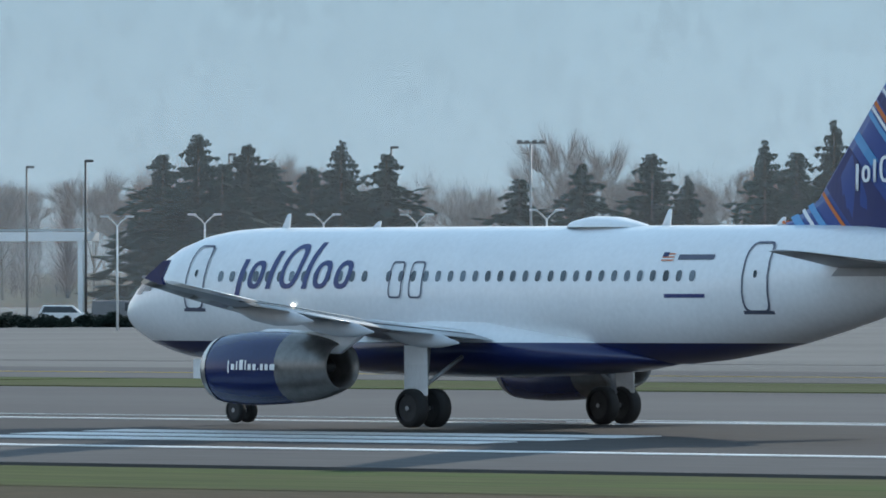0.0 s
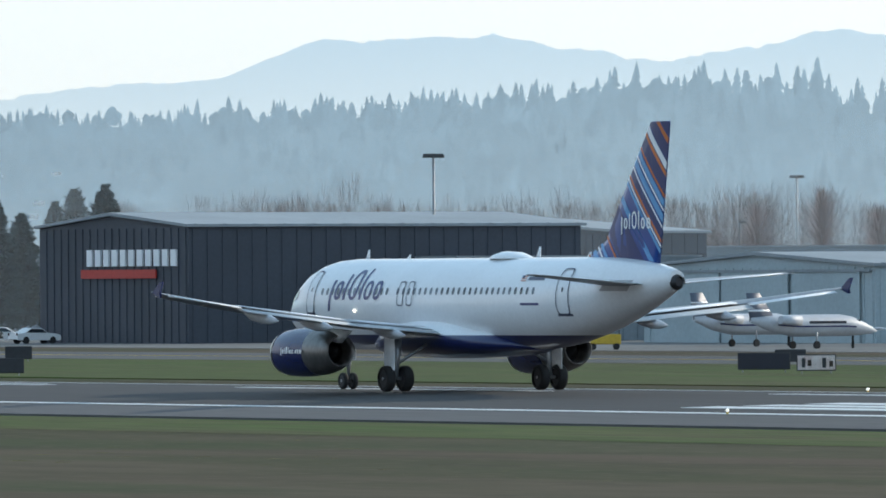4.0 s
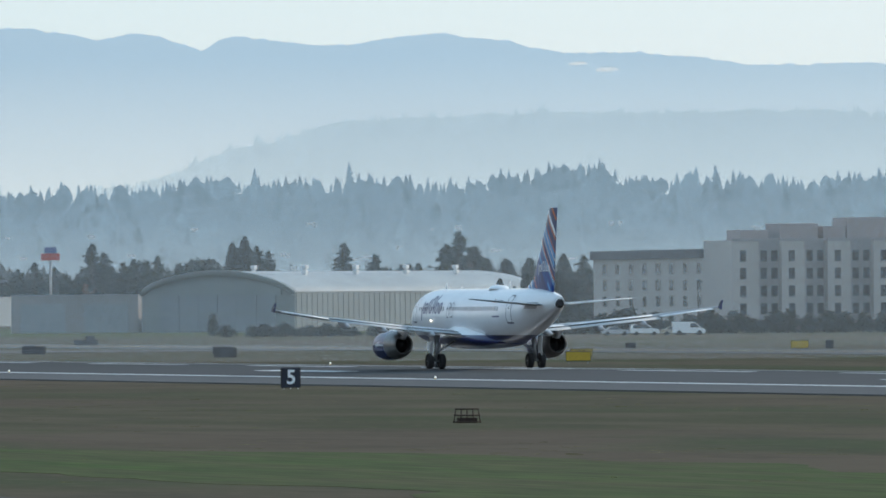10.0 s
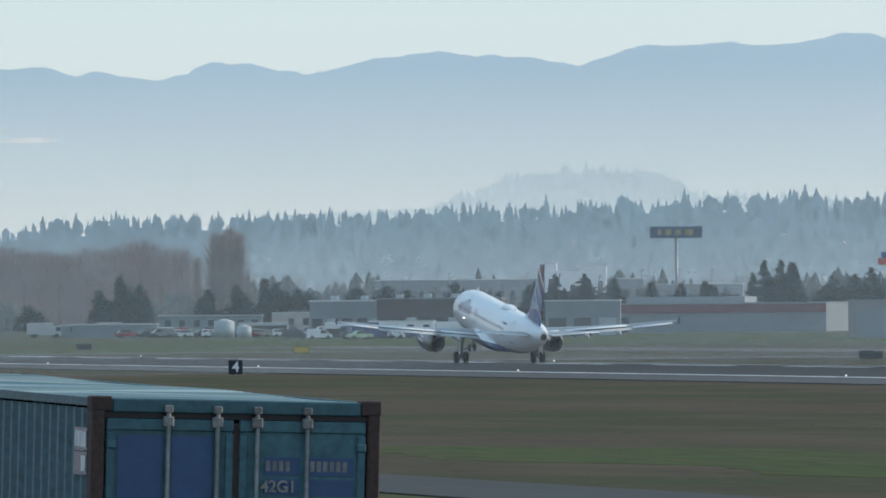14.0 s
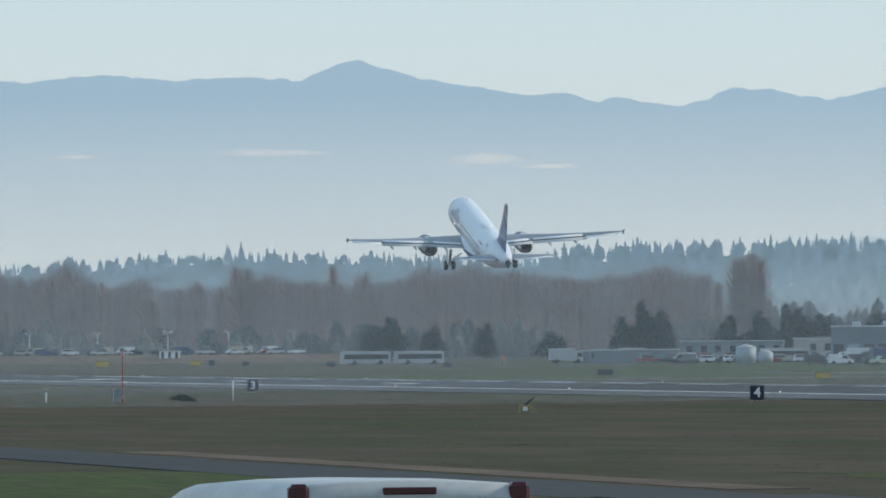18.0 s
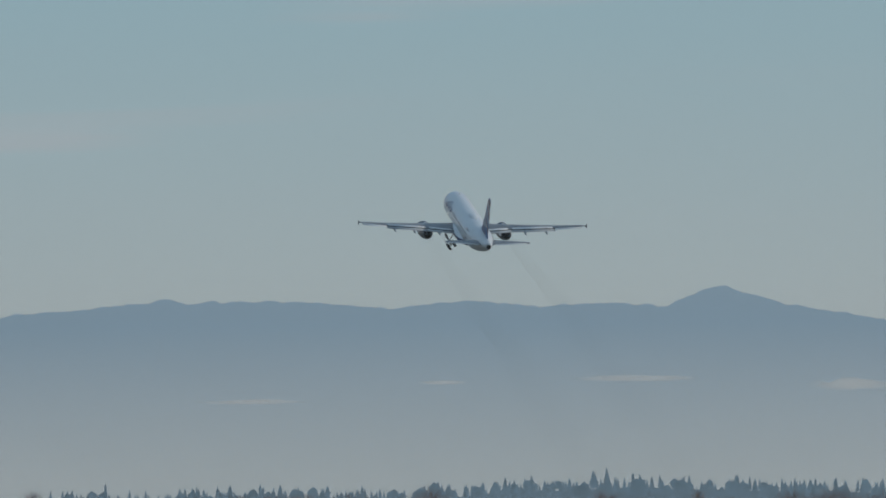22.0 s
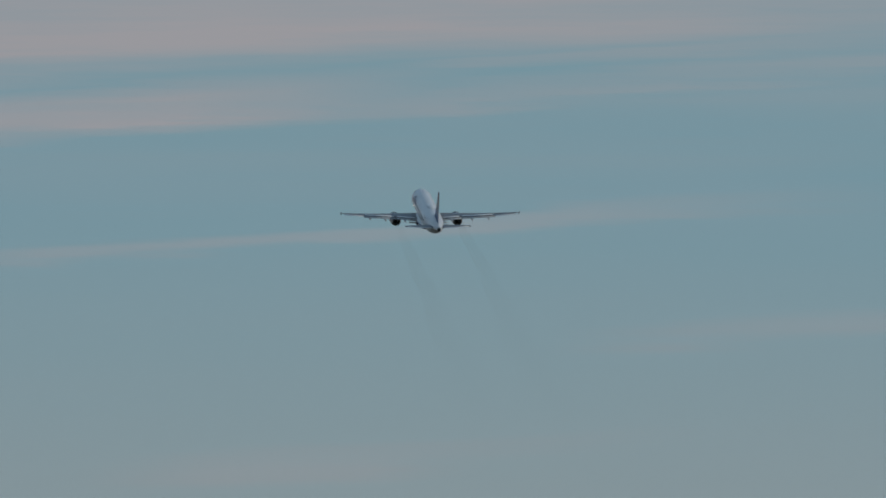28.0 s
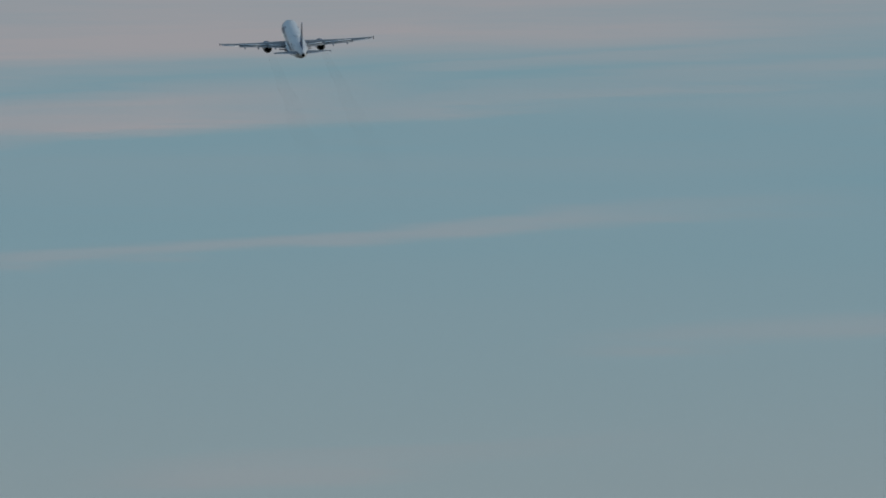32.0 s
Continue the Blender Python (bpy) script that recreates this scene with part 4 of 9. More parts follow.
def name_shape(kind, da, w, z0, z1, side):
    """One plain stroke of the name on the fuselage side, leaning forward."""
    def place(u, z):
        f = (10.55 - u) if side < 0 else (5.4 + u)
        return skin(f + (-0.2 if side < 0 else 0.2) * (z - 4.12), z, side, 0.018)
    bm = bmesh.new()
    if kind == "ring":
        um, zm, hu, hz, t = da + w / 2, (z0 + z1) / 2, w / 2, (z1 - z0) / 2, 0.19
        rings = []
        for ku, kz in ((hu - t, hz - 0.15), (hu, hz)):
            rings.append([place(um + ku * math.copysign(abs(math.cos(a)) ** 0.8, math.cos(a)), zm + kz * math.copysign(abs(math.sin(a)) ** 0.8, math.sin(a))) for a in [2 * math.pi * i / 24 for i in range(24)]])
        loft(bm, rings, cap=False)
    else:
        loft(bm, [[place(da + w * k / 2, z0 + (z1 - z0) * i / 4) for k in range(3)] for i in range(5)], close=False, cap=False)
    part("lettering_shape", bm, LOGO, plane)


PLATE = mat("tail_root_grey", (0.42, 0.43, 0.45), 0.4, vary=0.08)
PANE = mat("cabin_window_pane", (0.17, 0.21, 0.25), 0.2, vary=0.5, scale=0.6)
for side in (-1, 1):
    for k in range(39):
        f = 11.33 - k * 0.5455
        if not 4.2 < f < 4.6:
            oval("window", f, 4.5, 0.115, 0.165, side, PANE, plane)
    for f, z0, z1, w in ((12.55, 3.55, 5.38, 0.86), (-11.9, 3.5, 5.42, 0.9)):
        d_ = skin_patch("door", f - w / 2, f + w / 2, z0, z1, side, WHITE, plane, n=6, out=0.008)
        outline(f, z0, z1, w, side, 0.06, d_)
        oval("door_window", f, z0 + 1.05, 0.07, 0.11, side, GLASS_DARK, d_, 0.018)
        skin_patch("sill", f - w / 2 - 0.1, f + w / 2 + 0.1, z0 - 0.12, z0 - 0.02, side, GREYLINE, d_)
    skin_patch("tail_root_plate", -14.7, -16.6, 4.48, 4.95, side, PLATE, plane, lean=-0.9, n=3)
    for f in (3.35, 2.45):
        d_ = skin_patch("overwing_exit", f - 0.25, f + 0.25, 3.92, 4.87, side, WHITE, plane, n=4, out=0.008)
        outline(f, 3.89, 4.89, 0.5, side, 0.05, d_)
    # cockpit panes
    for f0, f1, z0, z1 in ((15.15, 15.75, 4.05, 4.5), (15.8, 16.35, 3.95, 4.3), (14.6, 15.05, 4.15, 4.55)):
        skin_patch("cockpit_window", f0, f1, z0, z1, side, GLASS_DARK, plane, lean=-0.35)
    # the operator's name: plain slanted bars and rounded rings in navy
    for kind, da, w, z0, z1 in NAME_SHAPES:
        name_shape(kind, da, w, 4.12 + z0, 4.12 + z1, side)
    skin_patch("registration_bar", -8.62, -10.1, 4.97, 5.12, side, GREYLINE, plane, n=1)
    skin_patch("type_bar", -8.3, -9.95, 3.86, 3.97, side, LOGO, plane, n=1)
    fl = skin_patch("flag", -7.95, -8.45, 4.92, 5.18, side, WHITE, plane, n=2)
    for q in range(3):
        skin_patch("flag_stripe", -7.95, -8.45, 4.93 + q * 0.09, 4.97 + q * 0.09, side, ORANGE, fl, n=1, out=0.022)
    skin_patch("flag_field", -7.95, -8.18, 5.05, 5.18, side, NAVY, fl, n=1, out=0.026)

bm = bmesh.new()
rings = [[(w * math.sin(a), f, 5.95 + hh * max(0.0, math.cos(a))) for a in [math.pi * (i / 8 - 0.5) for i in range(9)]] for f, w, hh in ((-2.2, 0.1, 0.02), (-2.7, 0.55, 0.22), (-3.4, 0.72, 0.33), (-4.4, 0.66, 0.3), (-5.3, 0.35, 0.12), (-5.7, 0.05, 0.02))]
part("antenna_dome", loft(bm, rings, close=False, cap=False), WHITE, plane, "low white antenna dome")
for f, h_ in ((10.6, 0.45), (-6.2, 0.5), (-11.0, 0.25), (6.5, 0.2)):
    bm = bmesh.new()
    loft(bm, [[(s * 0.03, a, b) for s, a, b in ((-1, f, 5.95), (1, f, 5.95), (1, f - 0.35, 5.95), (-1, f - 0.35, 5.95))], [(s * 0.015, a, b) for s, a, b in ((-1, f - 0.3, 5.97 + h_), (1, f - 0.3, 5.97 + h_), (1, f - 0.42, 5.97 + h_), (-1, f - 0.42, 5.97 + h_))]])
    part("blade_antenna", bm, WHITE, plane)
LIGHT_ON = mat("landing_light_glow", (1.0, 0.93, 0.8), 0.3, vary=0.0, glow=3.0)
bm = bmesh.new()
bmesh.ops.create_uvsphere(bm, u_segments=8, v_segments=6, radius=0.07, matrix=Matrix.Translation(skin(7.9, 3.62, -1, 0.04)))
part("inspection_light", bm, LIGHT_ON, plane, "small warm light on the fuselage side")


RIM = mat("brake_dust_rim", (0.035, 0.035, 0.038), 0.6, 0.2, vary=0.2)


def wheel(name, x, f, r, w, parent):
    bm = bmesh.new()
    pr = [(-w / 2, r * 0.72), (-w / 2, r * 0.9), (-w * 0.32, r), (w * 0.32, r), (w / 2, r * 0.9), (w / 2, r * 0.72)]
    n = 20
    loft(bm, [[(x + a, f + b * math.cos(2 * math.pi * i / n), r + b * math.sin(2 * math.pi * i / n)) for i in range(n)] for a, b in pr], cap=False)
    wh = part(name, bm, RUBBER, parent, "black aircraft tyre")
    bm = bmesh.new()
    for s in (-1, 1):
        tube(bm, (x + s * w * 0.38, f, r), (x + s * w * 0.15, f, r), r * 0.73, r * 0.42, 16)
        tube(bm, (x + s * w * 0.46, f, r), (x + s * w * 0.2, f, r), r * 0.2, r * 0.2, 10)
    part("rim", bm, RIM, wh, "dark grey wheel rim")


def gear(name, x, f, pivot, wheels, r, w, leg_r, label):
    """A landing gear leg that turns about its pivot; built in the aircraft's own axes."""
    g = part(name, tube(bmesh.new(), (x, f, r + 0.05), pivot, leg_r * 0.75, leg_r * 1.2, 12), STEEL, plane, label)
    bm = bmesh.new()
    tube(bm, (x, f, r + 0.02), (x, f, 1.25), leg_r * 0.6, leg_r * 0.6, 10)
    part("oleo", bm, BARE, g, "bright sliding strut")
    bm = bmesh.new()
    tube(bm, (x - wheels - w / 2, f, r), (x + wheels + w / 2, f, r), 0.07, 0.07, 10)
    part("axle", bm, STEEL, g)
    bm = bmesh.new()
    if name == "main_gear":
        s = math.copysign(1, x)
        tube(bm, (x, f, 1.2), (x - s * 1.5, f - 0.1, 2.1), 0.07, 0.07, 8)
        part("side_stay", bm, STEEL, g)
        bm = bmesh.new()
        box(bm, x + s * 0.32, x + s * 0.36, f - 0.55, f + 0.45, 0.95, 2.45, 0.01)
        part("gear_door", bm, WHITE, g, "white leg door")
    else:
        tube(bm, (x, f, 1.0), (x, f + 1.2, 1.9), 0.06, 0.06, 8)
        part("drag_stay", bm, STEEL, g)
    for s in (-1, 1):
        wheel("wheel", x + s * wheels, f, r, w, g)
    return g


GEARS = [gear("nose_gear", 0.0, 12.48, (0, 12.28, 2.0), 0.25, 0.38, 0.22, 0.10, "nose gear leg with twin wheels")]
for s in (-1, 1):
    GEARS.append(gear("main_gear", s * 3.92, 0.0, (s * 3.75, 0.1, 2.55), 0.46, 0.58, 0.42, 0.16, "main gear leg with twin wheels"))
for s in (-1, 1):
    part("nose_gear_door", box(bmesh.new(), s * 0.45 - 0.02, s * 0.45 + 0.02, 12.6, 14.2, 1.35, 1.95, 0.01), WHITE, plane, "open white nose gear door")


# ---- buildings beyond the runway ----
def reach(corner, way, az):
    """How far along a way from a corner the line of sight at a heading is met."""
    s, c = math.sin(radians(az)), math.cos(radians(az))
    return (corner.y * s - corner.x * c) / (way.x * c - way.y * s)


def frame_at(az, dist, phi, base):
    """A building's axes: origin at its nearest corner, x along the side wall, y along the front."""
    v = polar(az, 1.0)
    left = Vector((-v.y, v.x, 0))
    ydir = left * math.cos(radians(phi)) + v * math.sin(radians(phi))
    xdir = Vector((ydir.y, -ydir.x, 0))
    m = Matrix.Identity(4)
    m.col[0], m.col[1] = (*xdir, 0), (*ydir, 0)
    m.col[3] = (*(v * dist), 1)
    m[2][3] = base
    return m


def spans(m, az_left, az_right):
    c = m.translation
    return reach(c, m.col[1].xyz, az_left), reach(c, m.col[0].xyz, az_right)


WALL_MID = mat("weathered_grey_cladding", (0.21, 0.245, 0.25), 0.65, vary=0.12, scale=0.12, fine=2)
ROOF_PALE = mat("weathered_pale_roof", (0.38, 0.41, 0.42), 0.6, vary=0.12, scale=0.12, fine=2)
PALE_WALL = mat("pale_grey_cladding", (0.37, 0.44, 0.465), 0.6, vary=0.08, scale=0.15, fine=3)
GREY_WALL = mat("blue_grey_cladding", (0.20, 0.235, 0.26), 0.6, vary=0.1, scale=0.15, fine=3)
DARK_WALL = mat("dark_slate_cladding", (0.05, 0.06, 0.08), 0.6, vary=0.12, scale=0.15, fine=3)
ROOF_WHITE = mat("white_roof_sheet", (0.66, 0.67, 0.67), 0.55, vary=0.08, scale=0.1, fine=2)
ROOF_GREY = mat("grey_roof_sheet", (0.28, 0.31, 0.33), 0.6, vary=0.1, scale=0.15, fine=2)
TAN = mat("tan_render", (0.35, 0.295, 0.285), 0.8, vary=0.08, scale=0.1, fine=2)
BEIGE = mat("beige_render", (0.46, 0.425, 0.40), 0.8, vary=0.08, scale=0.1, fine=2)
OLIVE_WALL = mat("olive_tan_cladding", (0.20, 0.195, 0.16), 0.65, vary=0.12, scale=0.15, fine=3)
BEIGE_DARK = mat("grey_beige_render", (0.31, 0.30, 0.30), 0.8, vary=0.08, scale=0.1, fine=2)
MAROON = mat("maroon_fascia", (0.16, 0.035, 0.045), 0.6, vary=0.1)
GLAZE = mat("green_glazing", (0.05, 0.12, 0.13), 0.15, vary=0.1, scale=0.3)
GLAZE_BLUE = mat("blue_window_glazing", (0.12, 0.24, 0.29), 0.15, vary=0.15, scale=0.3)
BRICK_DARK = mat("dark_brown_brick", (0.10, 0.062, 0.055), 0.85, vary=0.2)
BRICK_RED = mat("red_brown_brick", (0.22, 0.09, 0.06), 0.85, vary=0.15)
ROOF_BROWN = mat("brown_render", (0.27, 0.175, 0.155), 0.8, vary=0.1, scale=0.1, fine=2)
RED = mat("signal_red_paint", (0.5, 0.03, 0.02), 0.5, vary=0.1)
YELLOW = mat("sign_yellow_paint", (0.55, 0.36, 0.03), 0.5, vary=0.1)
BLUE = mat("sign_blue_paint", (0.02, 0.06, 0.26), 0.5, vary=0.1)


def cube_part(name, parent, material, x0, x1, y0, y1, z0, z1, label="", bevel=0.0):
    return part(name, box(bmesh.new(), x0, x1, y0, y1, z0, z1, bevel), material, parent, label)


def ribs(parent, material, along, fixed, a0, a1, z0, z1, step, out=0.08, name="cladding_rib"):
    """Upright ribs on a wall, joined into one part."""
    bm = bmesh.new()
    n = int((a1 - a0) / step)
    for i in range(n + 1):
        a = a0 + step * i
        if along == "y":
            box(bm, fixed - out, fixed, a, a + 0.12, z0, z1)
        else:
            box(bm, a, a + 0.12, fixed - out, fixed, z0, z1)
    return part(name, bm, material, parent)


def window_on(parent, side, a, z, w, h, glass, frame_mat, bars=1):
    """A recessed-looking window: frame proud of the wall, pane in it; side 'f' is the front (x=0), 's' the side wall (y=0)."""
    d = 0.12

    def bx(name, a0, a1, z0, z1, o0, o1, m, par):
        return cube_part(name, par, m, *((-o1, -o0, a0, a1) if side == "f" else (a0, a1, -o1, -o0)), z0, z1)
    win = bx("window", a, a + w, z, z + h, 0.0, 0.05, glass, parent)
    bm = bmesh.new()
    for a0, a1, z0, z1 in ((a - d, a, z - d, z + h + d), (a + w, a + w + d, z - d, z + h + d), (a, a + w, z - d, z), (a, a + w, z + h, z + h + d)) + tuple((a + w * (k + 1) / (bars + 1) - 0.05, a + w * (k + 1) / (bars + 1) + 0.05, z, z + h) for k in range(bars)):
        box(bm, *((-0.14, 0.0, a0, a1) if side == "f" else (a0, a1, -0.14, 0.0)), z0, z1)
    part("window_frame", bm, frame_mat, win)
    return win


def vault(m, L, W, eave, peak, wall, roof, label, name="hangar", vents=0, gable=None):
    """A barrel-roofed hangar with its gable at the front."""
    b = thing(name, label, "hangar", m)
    n = 18

    def arc(k, lift=0.0):
        y = W * k / n
        u = 2 * k / n - 1
        return y, eave + (peak - eave) * (1 - u * u) ** 0.8 + lift
    bm = bmesh.new()
    rings = []
    for x in [0, 0.08] + [L * i / 12 for i in range(1, 12)] + [L - 0.08, L]:
        rings.append([(x, *arc(k, 0.35)) for k in range(n + 1)] + [(x, *arc(k, 0.0)) for k in range(n, -1, -1)])
    part("roof", loft(bm, rings), roof, b, "curved white sheet roof")
    for x in (0.25, L - 0.25):
        bm = bmesh.new()
        loft(bm, [[(xx, 0, 0)] + [(xx, *arc(k)) for k in range(n + 1)] + [(xx, W, 0)] for xx in (x - 0.2, x + 0.2)])
        for f in bm.faces:
            f.smooth = False
        part("gable_wall", bm, gable or wall, b)
    bm = bmesh.new()
    rings = [[(-0.7, *arc(k, 0.55)) for k in range(n + 1)], [(0.5, *arc(k, 0.55)) for k in range(n + 1)], [(0.5, *arc(k, -0.5)) for k in range(n + 1)], [(-0.7, *arc(k, -0.5)) for k in range(n + 1)], [(-0.7, *arc(k, 0.55)) for k in range(n + 1)]]
    loft(bm, rings, close=False, cap=False)
    part("arch_fascia", bm, wall, b, "pale arch rim round the gable")
    for y in (0.1, W - 0.1):
        cube_part("side_wall", b, wall, 0.4, L, y - 0.15, y + 0.15, 0, eave)
    ribs(b, wall, "x", -0.06, 0.5, L, 0, eave, 1.6)
    nd = 6
    for i in range(nd):
        d_ = cube_part("door_leaf", b, GREY_WALL, -0.12 - 0.06 * (i % 2), 0.02, W * (0.12 + 0.76 * i / nd), W * (0.12 + 0.76 * (i + 1) / nd) - 0.1, 0, eave * 0.95)
        cube_part("door_rail", d_, wall, -0.2, -0.13, W * (0.12 + 0.76 * i / nd), W * (0.12 + 0.76 * (i + 1) / nd), eave * 0.45, eave * 0.5)
    cube_part("door_header", b, wall, -0.35, 0.0, W * 0.08, W * 0.92, eave * 0.96, eave * 1.14)
    for i in range(vents):
        for row, u in ((0, 0.5), (1, 0.25)):
            x = L * (i + 0.7 + 0.25 * row) / vents
            if x > L - 0.8:
                continue
            y = W * u
            z = arc(int(n * u))[1] + 0.3
            bm = bmesh.new()
            tube(bm, (x, y, z - 0.4), (x, y, z + 0.5), 0.5, 0.3, 10)
            box(bm, x - 0.5, x + 0.5, y - 0.5, y + 0.5, z + 0.45, z + 1.15, 0.07)
            part("roof_vent", bm, ROOF_WHITE, b, "white box roof ventilator")
    return b


def shed(m, L, W, h, wall, roof, label, name="hangar", gable=None, category="hangar", ribbed=True, doors=0, parapet=0.0, lengthwise=False):
    """A plain hall: flat roof with parapet, or a low gable whose ridge runs back from the front."""
    b = thing(name, label, category, m)
    for x0, x1, y0, y1 in ((0, 0.3, 0, W), (L - 0.3, L, 0, W), (0.3, L - 0.3, 0, 0.3), (0.3, L - 0.3, W - 0.3, W)):
        cube_part("wall", b, wall, x0, x1, y0, y1, 0, h)
    if gable and lengthwise:
        bm = bmesh.new()
        sec = [(-0.5, h - 0.1), (L / 2, gable), (L + 0.5, h - 0.1), (L + 0.5, h + 0.15), (L / 2, gable + 0.25), (-0.5, h + 0.15)]
        loft(bm, [[(x, y, z) for x, z in sec] for y in (-0.4, W + 0.4)])
        for f in bm.faces:
            f.smooth = False
        part("roof", bm, roof, b)
        for y in (0.02, W - 0.3):
            bm = bmesh.new()
            loft(bm, [[(0.0, yy, h - 0.1), (L / 2, yy, gable - 0.02), (L, yy, h - 0.1)] for yy in (y, y + 0.28)])
            for f in bm.faces:
                f.smooth = False
            part("gable_wall", bm, wall, b)
        bm = bmesh.new()
        for i in range(int(W / 1.2)):
            y = 0.4 + i * 1.2
            loft(bm, [[(-0.5, yy, h + 0.16), (L / 2, yy, gable + 0.26), (L / 2, yy, gable + 0.33), (-0.5, yy, h + 0.23)] for yy in (y, y + 0.1)])
        part("roof_seams", bm, roof, b)
    elif gable:
        bm = bmesh.new()
        sec = [(-0.4, h - 0.1), (W / 2, gable), (W + 0.4, h - 0.1), (W + 0.4, h + 0.15), (W / 2, gable + 0.3), (-0.4, h + 0.15)]
        loft(bm, [[(x, y, z) for y, z in sec] for x in (-0.4, L + 0.4)])
        for f in bm.faces:
            f.smooth = False
        part("roof", bm, roof, b)
        bm = bmesh.new()
        loft(bm, [[(x, 0.0, h - 0.1), (x, W / 2, gable - 0.02), (x, W, h - 0.1)] for x in (0.02, 0.3)])
        for f in bm.faces:
            f.smooth = False
        part("gable_wall", bm, wall, b)
        ribs(b, roof, "x", 0.0, 0.5, L, h + 0.0, h + 0.2, 3.0, 0.4, "roof_edge_bracket")
    else:
        cube_part("roof", b, roof, 0.3, L - 0.3, 0.3, W - 0.3, h - 0.4, h - 0.1)
        cube_part("coping", b, roof, -0.12, 0.42, -0.12, W + 0.12, h, h + 0.18 + parapet)
        cube_part("coping", b, roof, 0.42, L + 0.12, -0.12, 0.42, h, h + 0.18 + parapet)
    if ribbed:
        ribs(b, wall, "y", 0.0, 0.4, W - 0.4, 0.0, h - 0.2, 1.5)
        ribs(b, wall, "x", 0.0, 0.4, L - 0.4, 0.0, h - 0.2, 1.5)
    for i in range(doors):
        y0 = W * (i + 0.15) / doors
        d_ = cube_part("hangar_door", b, ROOF_GREY, -0.18, -0.1, y0, y0 + W * 0.7 / doors, 0.0, h * 0.78)
        cube_part("door_frame", d_, wall, -0.25, -0.1, y0 - 0.3, y0 + W * 0.7 / doors + 0.3, h * 0.78, h * 0.83)
    return b


BASE = -0.6
# white barrel hangar
m = Matrix.Translation((505, 752, BASE))
hb = vault(m, 41, 35, 6.0, 11.4, PALE_WALL, ROOF_WHITE, "white barrel-roofed hangar with olive gable and roof ventilators", vents=7, gable=OLIVE_WALL)
for i in range(14):
    window_on(hb, "s", 3 + i * 2.6, 4.2, 1.6, 1.0, GLASS_DARK, PALE_WALL)
for i in range(5):
    window_on(hb, "s", 5 + i * 7.4, 0.6, 2.6, 2.3, GLAZE_BLUE, PALE_WALL, 2)
cube_part("flue", hb, DARKMETAL, 20.0, 20.35, 1.4, 1.75, 7.2, 8.9, "short dark roof flue")
cube_part("roof_plant", hb, GREY_WALL, 6.2, 7.6, 1.2, 2.2, 7.1, 8.3, "small grey roof plant box")

# terminal with glazed roof
c = Vector((500, 500 / math.tan(radians(31.84)), 0))
m = Matrix.Translation((500, c.y, BASE))
W = reach(m.translation, Vector((0, 1, 0)), 30.55)
tb = shed(m, 26, W, 5.2, PALE_WALL, ROOF_GREY, "low pale terminal building with glazed atrium", "terminal", None, "building", False)
for i in range(6):
    window_on(tb, "f", 1.5 + i * W / 6.4, 0.6, W / 9, 2.6, GLASS_DARK, PALE_WALL, 3)
at0 = thing("glass_atrium", "green-glazed atrium roof with a white gable frame on a low terminal", "atrium", Matrix.Translation((502, 502 / math.tan(radians(31.53)), 4.62)))
AW, AL, AE, AP = 7.4, 13.5, 2.2, 3.8
bm = bmesh.new()
sec = [(0, 0), (0, AE), (AW / 2, AP), (AW, AE), (AW, 0)]
loft(bm, [[(x, y, z) for y, z in sec] for x in (0.1, AL)])
for f in bm.faces:
    f.smooth = False
part("glazing", bm, GLAZE, at0)
for i in range(9):
    x = AL * i / 8
    bm = bmesh.new()
    for (ya, za), (yb, zb) in zip(sec, sec[1:]):
        tube(bm, (x, ya, za), (x, yb, zb), 0.09 if i else 0.28, None, 6)
    part("glazing_bar" if i else "gable_frame", bm, ROOF_WHITE, at0)
for ya, za in sec[1:4]:
    part("ridge_rail", tube(bmesh.new(), (0, ya, za), (AL, ya, za), 0.12, 0.12, 6), ROOF_WHITE, at0)
for k in (0.25, 0.5, 0.75):
    part("gable_bar", tube(bmesh.new(), (0.02, AW * k, 0), (0.02, AW * k, AE + (AP - AE) * (1 - abs(2 * k - 1))), 0.08, 0.08, 6), ROOF_WHITE, at0)
m = Matrix.Translation((530, 530 / math.tan(radians(32.85)), BASE))
shed(m, 14, reach(m.translation, Vector((0, 1, 0)), 31.85), 9.1, DARK_WALL, ROOF_GREY, "dark flat-roofed slate hall behind a terminal", "hall", None, "building", False)

# light gabled hangar and the tall dark one
m = Matrix.Translation((482, 482 / math.tan(radians(30.09)), BASE))
W = reach(m.translation, Vector((0, 1, 0)), 28.92)
gh = shed(m, 30, W, 6.7, PALE_WALL, ROOF_GREY, "pale ribbed hangar with a low gable", gable=7.6)
for i in range(3):
    cube_part("sliding_door", gh, PALE_WALL, -0.2 - 0.08 * (i % 2), -0.11 - 0.08 * (i % 2), W * (0.06 + 0.3 * i), W * (0.345 + 0.3 * i), 0.0, 6.1, "pale sliding hangar door")
cube_part("door_track", gh, ROOF_GREY, -0.34, -0.1, 0.5, W - 0.5, 6.12, 6.34)
shed(Matrix.Translation((530, 530 / math.tan(radians(31.0)), BASE)), 20, 44, 7.6, DARK_WALL, ROOF_WHITE, "long flat dark hall behind a gabled hangar", "hall", None, "building", False)
m = Matrix.Translation((560, 560 / math.tan(radians(28.85)), BASE))
W = reach(m.translation, Vector((0, 1, 0)), 26.6)
shed(m, 9, W, 10.4, DARK_WALL, ROOF_GREY, "tall dark slate hangar with a low ridge", gable=12.6)
m = Matrix.Translation((478, 478 / math.tan(radians(27.98)), BASE))
W = reach(m.translation, Vector((0, 1, 0)), 26.75)
